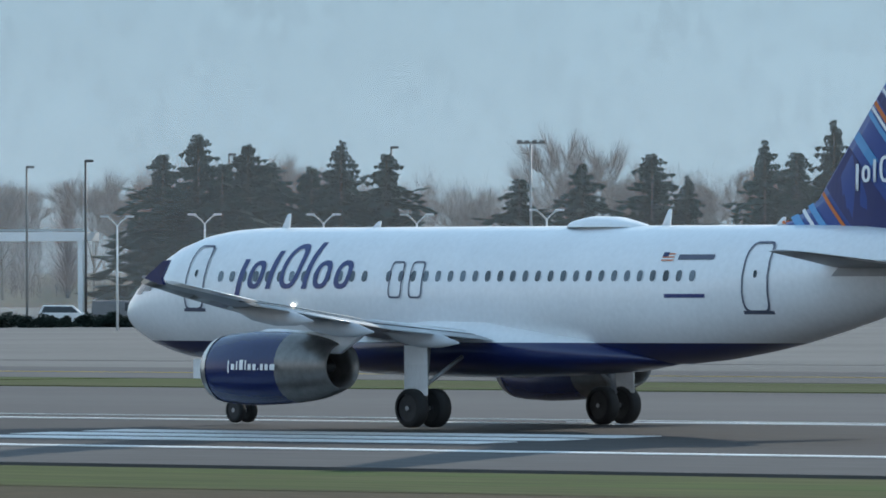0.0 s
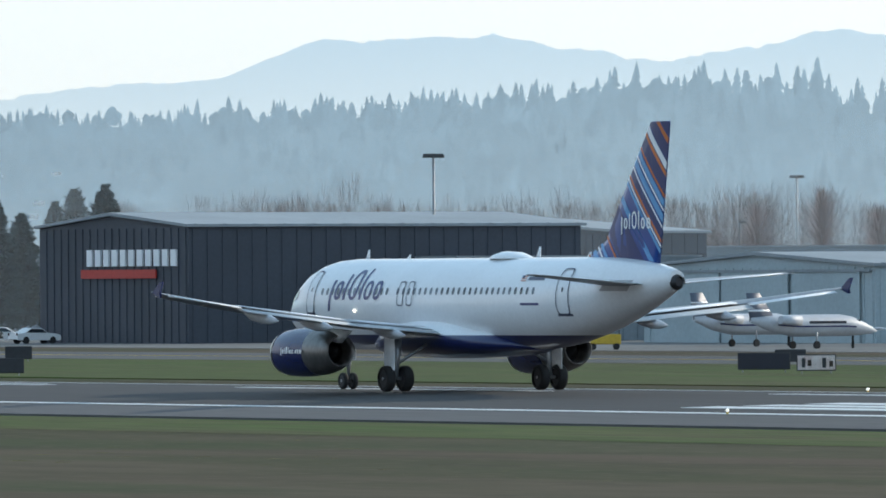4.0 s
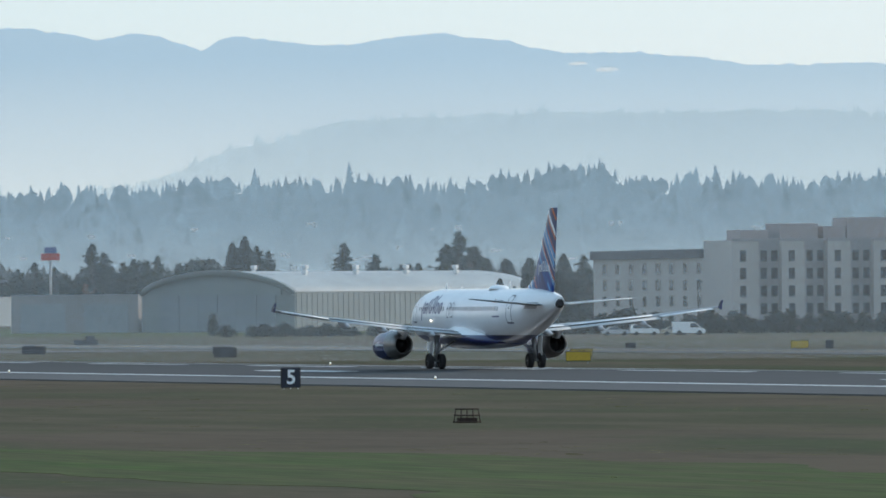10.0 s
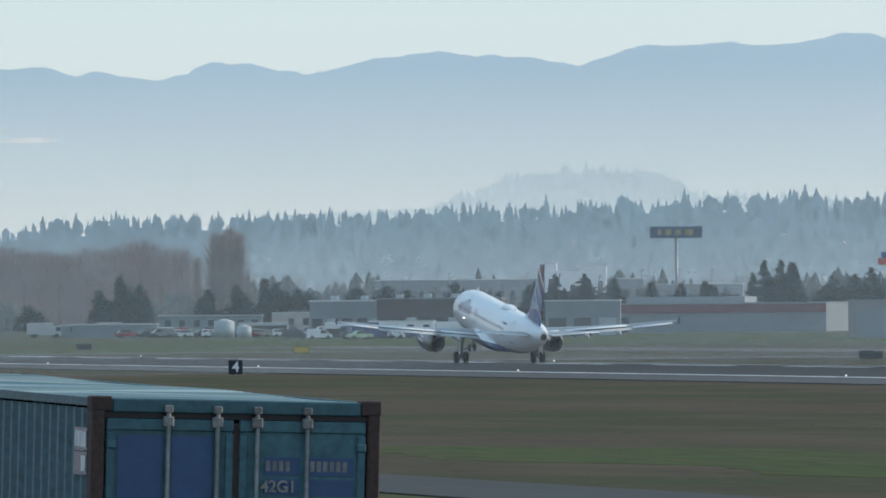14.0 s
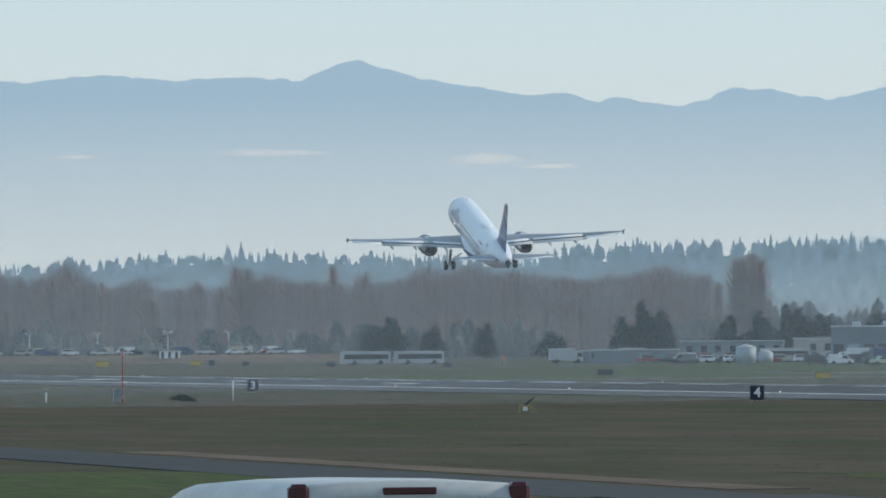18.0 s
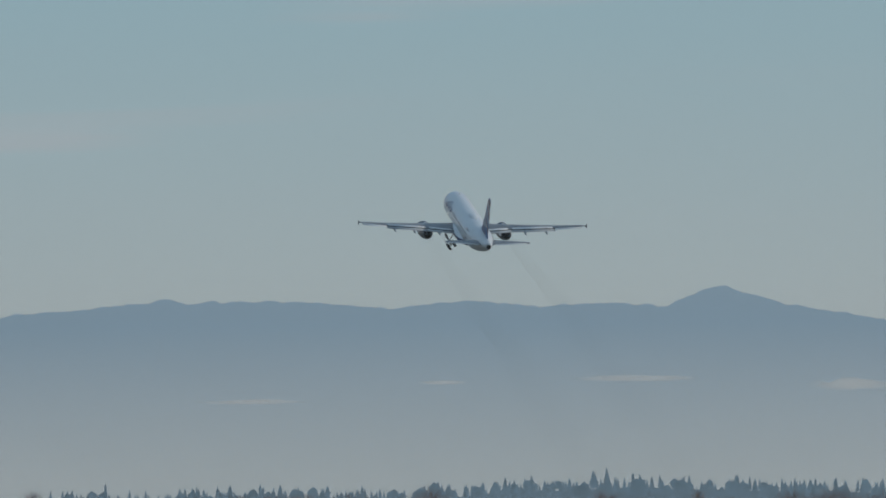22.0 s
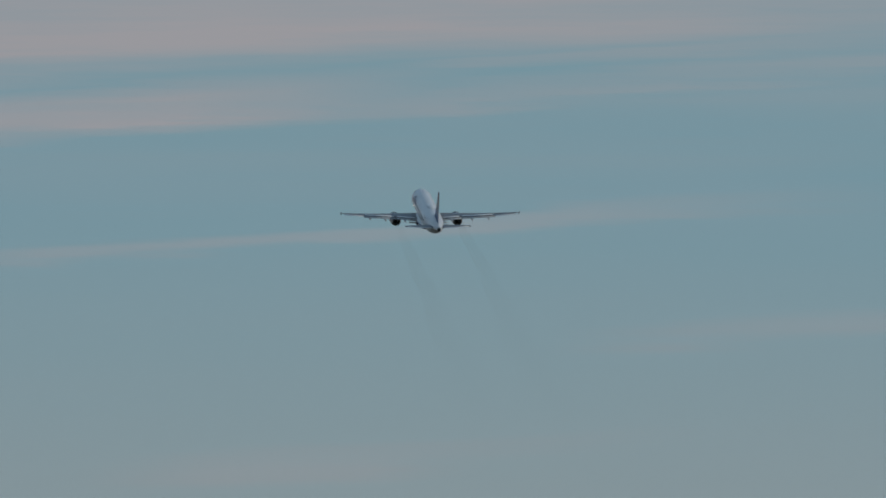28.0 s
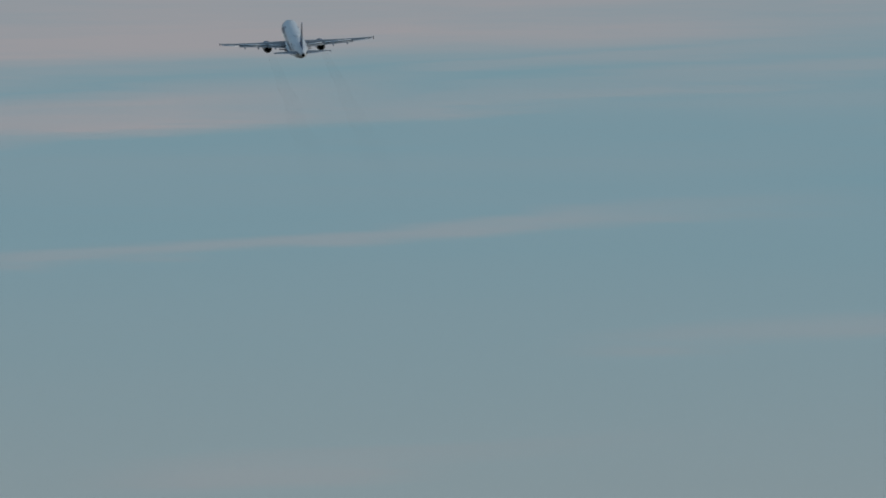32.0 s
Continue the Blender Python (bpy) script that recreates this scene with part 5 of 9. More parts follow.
gb = shed(m, 25, W, 7.6, GREY_WALL, ROOF_GREY, "blue-grey ribbed hangar with small windows", ribbed=True)
for i in range(5):
    window_on(gb, "f", 4 + i * W / 5.2, 1.2, 3.6, 0.9, GLASS_DARK, GREY_WALL, 3)

# dark operator's hangar with plain sign blocks
m = Matrix.Translation((455, 455 / math.tan(radians(26.62)), BASE))
W = reach(m.translation, Vector((0, 1, 0)), 25.87)
fb = shed(m, 40, W, 10.6, DARK_WALL, ROOF_GREY, "dark slate hangar with white and red sign shapes", gable=11.6)
for i in range(11):
    y = W * 0.66 - i * W * 0.056
    part("sign_block", slab(bmesh.new(), [(-0.3, y), (-0.12, y), (-0.12, y - W * 0.036), (-0.3, y - W * 0.036)], 7.0, 8.5), WHITE, fb)
part("sign_sweep", slab(bmesh.new(), [(-0.28, W * 0.7), (-0.14, W * 0.7), (-0.14, W * 0.2), (-0.28, W * 0.2)], 5.9, 6.7), RED, fb, "red sign sweep")

# long low pale hangars
for az_r, az_l, x, h, g in ((22.0, 20.85, 428, 4.2, 5.9), (20.8, 19.55, 455, 4.4, 6.0)):
    m = Matrix.Translation((x, x / math.tan(radians(az_r)), BASE))
    W = reach(m.translation, Vector((0, 1, 0)), az_l)
    lb = shed(m, 22, W, h, PALE_WALL, ROOF_GREY, "long low pale hangar with roller doors", gable=g, doors=6, lengthwise=True)
    for i in range(4):
        part("roof_vent", tube(bmesh.new(), (11, W * (i + 0.5) / 4, g - 0.2), (11, W * (i + 0.5) / 4, g + 0.9), 0.35, 0.35, 8), ROOF_WHITE, lb)
m = Matrix.Translation((462, 462 / math.tan(radians(24.1)), BASE))
W = reach(m.translation, Vector((0, 1, 0)), 22.1)
wl_ = thing("blast_wall", "tall ribbed tan blast fence behind the taxiway", "fence", m)
cube_part("panel", wl_, BEIGE_DARK, 0, 0.4, 0, W, 0, 5.3)
ribs(wl_, BEIGE_DARK, "y", 0.0, 0, W, 0, 5.3, 2.2, 0.3, "fence_rib")

# tall hotel
HB = -0.1
m = frame_at(21.38, 2380, 38, HB)
W, L = spans(m, 20.46, 22.12)
hot = thing("tall_hotel", "tall pink-beige hotel with blue windows", "hotel", m)
H = 27.4
cube_part("front_wing", hot, TAN, 0, 16, 0, W, 0, H + 1.0)
cube_part("side_wing", hot, TAN, 0.2, L, -0.01, 16, 0, H - 0.8)
cube_part("tower", hot, TAN, -0.6, 2.0, -0.6, W * 0.48, 0, 33.2)
cube_part("penthouse", hot, ROOF_BROWN, 1.5, 6, W * 0.66, W * 0.9, H - 2, 32.6)
cube_part("penthouse", hot, ROOF_BROWN, 2.5, 7, W * 0.485, W * 0.58, H - 2, 31.4)
cube_part("roof_box", hot, TAN, -0.4, 6, W * 0.08, W * 0.3, 33.0, 34.4)
bm = bmesh.new()
loft(bm, [[(x, y, z) for y, z in ((1, H - 1), (8, 32.8), (15, H - 1))] for x in (2.0, L * 0.5)])
for f in bm.faces:
    f.smooth = False
part("sloped_roof", bm, ROOF_WHITE, hot, "bright sloped roof")
cube_part("cornice", hot, BEIGE_DARK, 2.2, L + 0.3, -0.4, 0.1, H - 4.2, H - 3.7)
for r in range(8):
    for k in range(6):
        window_on(hot, "s", 3.0 + k * (L - 5) / 6, 1.4 + r * 3.05, (L - 5) / 6 * (0.62 if r < 7 else 0.82), 2.0, GLAZE_BLUE, TAN)
    for k in range(6):
        window_on(hot, "f", W * 0.505 + k * W * 0.081, 2.9 + r * 3.05, W * 0.055, 1.7, GLAZE_BLUE, TAN)
part("roof_dish", tube(bmesh.new(), (34, 6, H + 0.5), (33, 4, H + 2.5), 0.3, 1.6, 12), DARKMETAL, hot, "dark roof dish")

# long low hotel
m = frame_at(17.72, 1990, 74, HB)
SH = 15.6
sw = thing("long_hotel", "long grey-beige hotel with stepped roofline and a red round sign", "hotel", m)
Lr = reach(m.translation, m.col[0].xyz, 20.02)
Wl = min(85.0, reach(m.translation, m.col[1].xyz, 17.02) - 18)
def along(az):
    """The place on the long front that is seen at a heading."""
    return reach(m.translation, m.col[0].xyz, az)


# stepped western half: narrow piers and recesses with slim windows; recess shade is painted darker
cuts = [0.0] + [along(17.74 + 0.116 * k) for k in range(1, 9)]
for i in range(8):
    a0, a1 = cuts[i], cuts[i + 1]
    set_ = 0.0 if i % 2 == 0 else 2.0
    cube_part("bay", sw, BEIGE if i % 2 == 0 else BEIGE_DARK, a0, a1, set_, 18, 0, SH)
    cube_part("parapet", sw, BEIGE_DARK, a0, a1, set_ - 0.15, set_ + 0.5, SH - 0.2, SH + 0.3)
    for r in range(5):
        z = SH - 3.7 - 3.1 * r
        if z < 0.4:
            continue
        for c in ((0.3,) if i % 2 == 0 else (0.22, 0.68)):
            x0 = a0 + (a1 - a0) * c
            win = cube_part("window", sw, GLASS_DARK, x0, x0 + 1.15, set_ - 0.04, set_ + 0.03, z, z + 1.9)
            cube_part("window_sill", win, BEIGE_DARK, x0 - 0.12, x0 + 1.27, set_ - 0.16, set_, z - 0.18, z - 0.02)
# plain pier with the round sign, then a deep recess, its shade painted darker
a0, a1, a2 = cuts[8], along(18.868), along(18.955)
cube_part("sign_pier", sw, BEIGE, a0, a1, -0.3, 18, 0, SH + 0.3)
cube_part("bay", sw, BEIGE_DARK, a1, a2, 3.0, 18, 0, SH)
for r in range(4):
    cube_part("window", sw, GLASS_DARK, a1 + 0.5, a2 - 0.5, 2.95, 3.02, SH - 3.7 - 3.1 * r, SH - 1.8 - 3.1 * r)
# flat eastern half: paired windows in tall panels with shallow joints
cube_part("east_wing", sw, BEIGE, a2, Lr, 0.0, 18, 0, SH + 0.05)
cube_part("parapet", sw, BEIGE_DARK, a2, Lr, -0.15, 0.4, SH + 0.06, SH + 0.4)
for k, (az, w_) in enumerate(((18.985, 2.2), (19.1, 2.2), (19.265, 4.3), (19.495, 4.3), (19.72, 4.3), (19.93, 2.2))):
    x0 = along(az)
    for r in range(5):
        z = SH - 3.65 - 3.1 * r
        if z > 0.4:
            window_on(sw, "s", x0, z, w_, 1.8, GLASS_DARK, BEIGE_DARK)
    cube_part("panel_joint", sw, BEIGE_DARK, x0 - 1.1, x0 - 0.85, -0.1, 0.0, 0, SH)
    cube_part("bay_parapet", sw, BEIGE, x0 - 0.7, x0 + w_ + 0.7, -0.45, 0.6, SH + 0.06, SH + (0.95, 0.5, 0.75)[k % 3])
    for xa in (x0 - 0.62, x0 + w_ + 0.2):
        cube_part("pier", sw, BEIGE, xa, xa + 0.42, -0.5, 0.0, 0, SH + 0.05)
for i, (u, w_, h_) in enumerate(((0.03, 5, 16.8), (0.115, 7, 17.9), (0.21, 4, 17.4), (0.262, 11, 18.9))):
    cube_part("roof_house", sw, TAN, Lr * u, Lr * u + w_, 3, 12, SH - 1, h_ + 0.6)
bm = bmesh.new()
tube(bm, (along(18.79), -0.32, SH - 3.6), (along(18.79), -0.6, SH - 3.6), 1.75, 1.75, 24)
part("round_sign", bm, RED, sw, "round red sign")
cube_part("west_wing", sw, BEIGE, 0.03, 15, 18, 18 + Wl, 0, 12.6)
cube_part("mansard", sw, DARK_WALL, -0.5, 15.4, 19, 18.4 + Wl, 12.6, 14.2, "dark mansard roof edge")
for r in range(4):
    for k in range(8):
        window_on(sw, "f", 19.5 + k * (Wl - 2) / 8, 1.2 + r * 2.9, (Wl - 2) / 26, 1.8, GLASS_DARK, BEIGE, 0)

# pale office block between the two hotels, with roof plant
m = frame_at(20.03, 2090, 2, HB)
OW = reach(m.translation, -m.col[1].xyz, 20.5)
ob_ = thing("office_block", "pale office block with wide windows between two hotels", "building", m @ Matrix.Translation((0, -OW, 0)))
cube_part("wall", ob_, ROOF_PALE, 0, 14, 0, OW, 0, 15.9)
cube_part("parapet", ob_, ROOF_WHITE, -0.2, 0.4, -0.1, OW + 0.1, 15.9, 16.4)
cube_part("plant_room", ob_, PALE_WALL, 3, 9, OW * 0.35, OW * 0.98, 15.9, 18.6)
cube_part("roof_rail", ob_, ROOF_WHITE, 2.6, 2.9, OW * 0.3, OW, 18.7, 18.9)
for r in range(5):
    for k in range(4):
        window_on(ob_, "f", OW * (0.06 + 0.24 * k), 1.2 + r * 3.0, OW * 0.16, 1.6, GLASS_DARK, ROOF_PALE, 1)
part("mast", tube(bmesh.new(), (5, OW * 0.2, 15.9), (5, OW * 0.2, 20.6), 0.14, 0.08, 8), DARKMETAL, ob_)
# low white flat roofs before it
m = frame_at(20.03, 1560, 2, BASE)
shed(m @ Matrix.Translation((0, -21, 0)), 10, 21, 5.0, PALE_WALL, ROOF_WHITE, "low pale shed with a flat white roof", "shed", None, "shed", False)
# narrow brick chimney tower with a pale cap
bt = thing("brick_tower", "narrow red brick tower with a pale cap", "tower", Matrix.Translation(polar(22.16, 2200, BASE)) @ Matrix.Rotation(radians(-22), 4, "Z"))
cube_part("shaft", bt, BRICK_RED, -1.7, 1.7, -1.7, 1.7, 0, 16.6)
cube_part("cap", bt, ROOF_WHITE, -1.9, 1.9, -1.9, 1.9, 16.6, 17.3)
for z in (3.5, 7.0, 10.5, 13.5):
    cube_part("louvre", bt, BRICK_DARK, -0.7, 0.7, -1.78, -1.7, z, z + 1.5)

# second barrel hangar far along, with annex
m = frame_at(15.51, 2130, 38, -0.4)
W, L = spans(m, 14.74, 16.78)
h2 = vault(m, L, W, 7.4, 11.2, WALL_MID, ROOF_PALE, "large pale barrel-roofed hangar in the distance", vents=5, gable=WALL_MID)
m = frame_at(14.72, 2160, 20, -0.4)
W, L = spans(m, 14.08, 15.0)
shed(m, 20, W, 7.2, BEIGE_DARK, ROOF_GREY, "low grey annex beside a barrel hangar", "annex", doors=2)

# maroon-banded hall
m = frame_at(13.97, 2650, 10, 0.0)
W, L = spans(m, 12.55, 14.3)
mb = shed(m, 30, W, 6.8, GREY_WALL, ROOF_GREY, "low industrial hall with a maroon fascia", "industrial_hall", None, "building", False)
cube_part("fascia", mb, MAROON, -0.4, 0, 0, W * 0.98, 4.6, 6.6, "maroon fascia band")
cube_part("high_bay", mb, ROOF_GREY, 4, 20, W * 0.3, W * 0.72, 6.8, 8.4)
for i in range(4):
    cube_part("dock_door", mb, DARK_WALL, -0.2, -0.05, W * (0.7 + 0.07 * i), W * (0.75 + 0.07 * i), 0, 3.6)
for az, d, w, h, mm, lab in ((12.2, 2640, 44, 5.6, BRICK_DARK, "low dark brown brick warehouse hall"), (11.7, 3000, 40, 6.5, TAN, "low tan rendered warehouse hall"), 
                            (35.0, 1250, 90, 6.2, BEIGE_DARK, "low grey parking deck"), (37.4, 1300, 110, 5.6, BRICK_DARK, "low brown brick parking deck"), (31.4, 1300, 150, 9.2, GREY_WALL, "long low blue-grey parking deck")):
    m = frame_at(az, d, 8, BASE + max(0, d - 1900) * 0.0009)
    wb = shed(m, 18, w, h, mm, ROOF_GREY, lab, "warehouse", None, "building", False)
    for k in range(int(w / 6)):
        window_on(wb, "f", 1.5 + k * 6, h * 0.45, 3.4, h * 0.22, GLASS_DARK, mm)

# white canopy
m = frame_at(42.15, 1150, 15, BASE)
W, L = spans(m, 41.66, 42.4)
cp = thing("entrance_canopy", "white flat canopy on square posts", "canopy", m)
cube_part("roof_slab", cp, WHITE, 0, 6, 0, W, 7.6, 8.5)
for y in (0.2, W - 0.6):
    cube_part("post", cp, WHITE, 0.2, 0.8, y, y + 0.5, 0, 7.6)
cube_part("rail", cp, PALE_WALL, 0, 0.2, 0, W, 8.6, 8.8)
# gabled utility shed
m = frame_at(38.94, 915, 8, BASE)
W, L = spans(m, 38.4, 39.1)
us = shed(m, 6, W, 3.2, GREY_WALL, ROOF_GREY, "small grey utility shed with a blue door", "utility_shed", 5.0, "shed", False)
cube_part("door", us, BLUE, -0.12, 0, W * 0.65, W * 0.8, 0, 2.2, "blue door")


# ---- trees ----
FIR = mat("fir_needles", (0.024, 0.052, 0.048), 0.9, vary=0.3, scale=1.2, fine=8, spec=0.15)
CEDAR = mat("cedar_green", (0.024, 0.046, 0.042), 0.9, vary=0.3, scale=1.2, fine=8, spec=0.15)
TWIG_FAR = mat("bare_poplar_twigs", (0.245, 0.142, 0.124), 0.95, vary=0.25, scale=0.6, fine=4, spec=0.1)
TWIG = mat("bare_twigs", (0.215, 0.155, 0.138), 0.95, vary=0.25, scale=0.6, fine=4, spec=0.1)
TWIG_RED = mat("russet_twigs", (0.31, 0.20, 0.15), 0.95, vary=0.25, scale=0.6, fine=4, spec=0.1)
BARK = mat("grey_bark", (0.15, 0.125, 0.11), 0.95, vary=0.25, scale=2, fine=10, spec=0.1)
SCRUB = mat("dark_winter_scrub", (0.12, 0.105, 0.09), 0.95, vary=0.3, scale=0.5, fine=4, second=(0.06, 0.075, 0.06), spec=0.1)
SHRUB = mat("evergreen_shrub", (0.026, 0.044, 0.037), 0.9, vary=0.3, scale=1, fine=6, spec=0.15)


def tri_mesh(name, verts, faces, material, parent, label=""):
    me = bpy.data.meshes.new(name)
    me.from_pydata(verts, [], faces)
    me.materials.append(material)
    ob = new(name, me)
    ob.parent = parent
    if label:
        ob["label"] = label
    return ob


def fir(seed, wide, label, material, shape=0.85, name="fir_tree", ragged=1.0):
    """A conifer of height 1: trunk, and a crown of drooping sprays in uneven whorls."""
    rng = random.Random(seed)
    t = thing(name, label, "tree")
    part("trunk", tube(bmesh.new(), (0, 0, 0), (0, 0, 0.95), 0.018, 0.003, 7), BARK, t)
    vs, fs = [], []
    z = 0.05
    while z < 0.985:
        r0 = wide * (1 - z) ** shape * rng.uniform(1 - 0.4 * ragged, 1 + 0.2 * ragged) * min(1.0, 0.55 + z * 3) + 0.006
        nb = rng.randint(9, 13)
        a0 = rng.random() * 6.28
        for b in range(nb):
            a = a0 + 6.283 * b / nb + rng.uniform(-0.25, 0.25)
            r = r0 * rng.uniform(1 - 0.65 * ragged, 1 + 0.35 * ragged)
            dr = (0.12 if ragged > 0.5 else -0.25) * r * rng.uniform(-1.2, 2.2)
            ca, sa = math.cos(a), math.sin(a)
            w = r * rng.uniform(0.16, 0.26)
            zt = z + rng.uniform(-0.01, 0.025)
            for k in range(3):
                u0, u1 = k / 3.2, (k + 1.35) / 3.2
                n0 = len(vs)
                off = rng.uniform(-0.3, 0.3) * w
                for u, s in ((u0, 0), (u0 + 0.16, 1), (u1, 0), (u0 + 0.16, -1)):
                    ww = s * w * (1.1 - 0.7 * u)
                    vs.append((ca * r * u - sa * (ww + off * u), sa * r * u + ca * (ww + off * u), zt - dr * u * u + rng.uniform(-0.006, 0.012)))
                fs.append((n0, n0 + 1, n0 + 2, n0 + 3))
                n1 = len(vs)
                tipz = zt - dr * u1 * u1
                vs.append((ca * r * u0, sa * r * u0, zt - dr * u0 * u0 + 0.012))
                vs.append((ca * r * u1, sa * r * u1, tipz))
                vs.append((ca * r * (u0 + u1) / 2, sa * r * (u0 + u1) / 2, tipz - 0.022))
                fs.append((n1, n1 + 1, n1 + 2))
        z += (0.021 + 0.012 * rng.random()) * (1.0 if ragged > 0.5 else 0.6)
    tri_mesh("crown", vs, fs, material, t)
    return t


def bare(seed, label, spread=0.55, material=None, levels=5, name="bare_tree", upright=0.35):
    """A leafless tree of height about 1: a forking trunk and fans of fine twigs."""
    rng = random.Random(seed)
    t = thing(name, label, "tree")
    limbs, twigs = bmesh.new(), ([], [])

    def grow(p, d, length, r, lev):
        q = p + d * length
        tube(limbs, p, q, r, r * 0.65, 4 if lev > 1 else 6, False)
        if lev >= levels - 1:
            for _ in range(36):
                e = (d + Vector((rng.uniform(-1, 1), rng.uniform(-1, 1), rng.uniform(-0.3, 0.9))) * 0.75).normalized()
                s = p + d * length * rng.random()
                l = length * rng.uniform(0.8, 1.5)
                side = e.cross(Vector((rng.random() - 0.5, rng.random() - 0.5, rng.random()))).normalized() * 0.0009
                n0 = len(twigs[0])
                twigs[0].extend([tuple(s - side), tuple(s + side), tuple(s + e * l)])
                twigs[1].append((n0, n0 + 1, n0 + 2))
            return
        for _ in range(3 if lev else 4):
            e = (d + Vector((rng.uniform(-1, 1), rng.uniform(-1, 1), rng.uniform(-0.1, upright * 2))) * spread).normalized()
            grow(p + d * length * rng.uniform(0.55, 1.0), e, length * rng.uniform(0.6, 0.85), r * 0.58, lev + 1)

    grow(Vector((0, 0, 0)), Vector((0, 0, 1)), 0.30, 0.009, 0)
    part("trunk", limbs, BARK, t)
    tri_mesh("crown", *twigs, material or TWIG, t)
    return t


def poplar(seed, label, wide, material, name="bare_poplar"):
    """A tall leafless poplar: a straight stem with steep fine twigs all the way up."""
    rng = random.Random(seed)
    t = thing(name, label, "tree")
    part("trunk", tube(bmesh.new(), (0, 0, 0), (0, 0, 0.97), 0.014, 0.002, 6), BARK, t)
    vs, fs = [], []
    for i in range(900):
        z = 0.02 + 0.86 * rng.random()
        a = rng.random() * 6.283
        r = wide * rng.uniform(0.15, 1.0) * (1.15 - 0.25 * math.sin(3 * a)) * max(0.06, 1 - max(0, z - 0.35) / 0.66) ** 0.55
        l = rng.uniform(0.08, 0.22)
        b = Vector((r * 0.25 * math.cos(a), r * 0.25 * math.sin(a), z))
        e = Vector((r * math.cos(a), r * math.sin(a), min(1.0, z + l)))
        s = Vector((-math.sin(a), math.cos(a), 0)) * 0.0028
        n0 = len(vs)
        vs.extend([tuple(b - s), tuple(b + s), tuple(e)])
        fs.append((n0, n0 + 1, n0 + 2))
    tri_mesh("crown", vs, fs, material, t)
    return t


def shrub(seed, label, name="evergreen_shrub"):
    """A rounded evergreen of height 1 made of many small leaf clumps."""
    rng = random.Random(seed)
    t = thing(name, label, "shrub")
    part("trunk", tube(bmesh.new(), (0, 0, 0), (0, 0, 0.5), 0.04, 0.02, 6), BARK, t)
    vs, fs = [], []
    heads = [(rng.uniform(0, 6.283), rng.uniform(0.05, 0.30), rng.uniform(0.25, 0.62), rng.uniform(0.14, 0.26)) for _ in range(9)] + [(0, 0.03, 0.74, 0.20)]
    for i in range(1500):
        ha, hr, hz, hs = heads[rng.randrange(10)]
        a, b = rng.random() * 6.283, rng.uniform(-1.0, 1.57)
        rr = hs * rng.uniform(0.5, 1.12)
        c = Vector((hr * math.cos(ha) + rr * math.cos(b) * math.cos(a), hr * math.sin(ha) + rr * math.cos(b) * math.sin(a), max(0.05, hz + rr * 1.25 * math.sin(b))))
        n0 = len(vs)
        for k in range(3):
            vs.append(tuple(c + Vector((rng.uniform(-1, 1), rng.uniform(-1, 1), rng.uniform(-1, 1))) * 0.07))
        fs.append((n0, n0 + 1, n0 + 2))
    tri_mesh("crown", vs, fs, SHRUB, t)
    return t


FIRS = [fir(k, w, "dark green fir tree with drooping branches", FIR, s) for k, (w, s) in enumerate(((0.44, 0.8), (0.5, 0.78), (0.4, 0.88)))]
CEDARS = [fir(10 + k, w, "dense dark conical cedar tree", CEDAR, s, "cedar_tree", 0.3) for k, (w, s) in enumerate(((0.27, 0.55), (0.235, 0.58)))]
BARES = [bare(20 + k, "leafless grey-brown broadleaf tree", s) for k, s in enumerate((0.5, 0.62, 0.72))]
POPLARS = [poplar(30 + k, "tall leafless brown poplar tree", w, m_) for k, (w, m_) in enumerate(((0.2, TWIG_FAR), (0.25, TWIG_FAR), (0.17, TWIG_RED)))]
SHRUBS = [shrub(40 + k, "round dark evergreen tree") for k in range(2)]
_used = set()


def plant(kind, az, top_el, dist, width=1.0, base=None):
    """Set a tree by its heading, distance and the tilt of its top."""
    rng = random.Random(int(az * 1000) + int(dist))
    src = kind[rng.randrange(len(kind))]
    b = (BASE + max(0, dist - 1900) * 0.0009) if base is None else base
    h = height(top_el, dist) - b
    m = Matrix.Translation(polar(az, dist, b - 0.1)) @ Matrix.Rotation(rng.random() * 6.28, 4, "Z") @ Matrix.Diagonal((h * width, h * width, h, 1))
    if src.name not in _used:
        _used.add(src.name)
        src.matrix_basis = m
        return src
    return copy_thing(src, m @ Matrix.Diagonal((1 / src.scale.x, 1 / src.scale.y, 1 / src.scale.z, 1)))


for az, el, w in ((38.46, 0.649, 1.1), (38.25, 0.56, 1.0), (38.84, 0.656, 1.2), (38.7, 0.6, 1.0), (39.05, 0.627, 1.0), (39.34, 0.546, 0.9), (39.59, 0.468, 1.1), (40.25, 0.55, 1.2), (39.95, 0.36, 1.2), (43.45, 0.6, 1.3), (43.68, 0.548, 1.1), (43.3, 0.48, 1.2),
                  (42.73, 0.645, 1.1), (42.55, 0.55, 1.1), (42.98, 0.601, 1.2), (42.85, 0.5, 1.1), (43.1, 0.5, 1.2), (44.67, 0.496, 1.0), (45.02, 0.538, 1.3), (45.2, 0.42, 1.1), (45.59, 0.593, 1.1), (45.75, 0.55, 1.1), (45.94, 0.692, 1.1), (44.35, 0.42, 1.2), (46.2, 0.6, 1.2), (40.5, 0.3, 1.2)):
    plant(FIRS, az, el, 1140 + 30 * math.sin(az * 7), w)
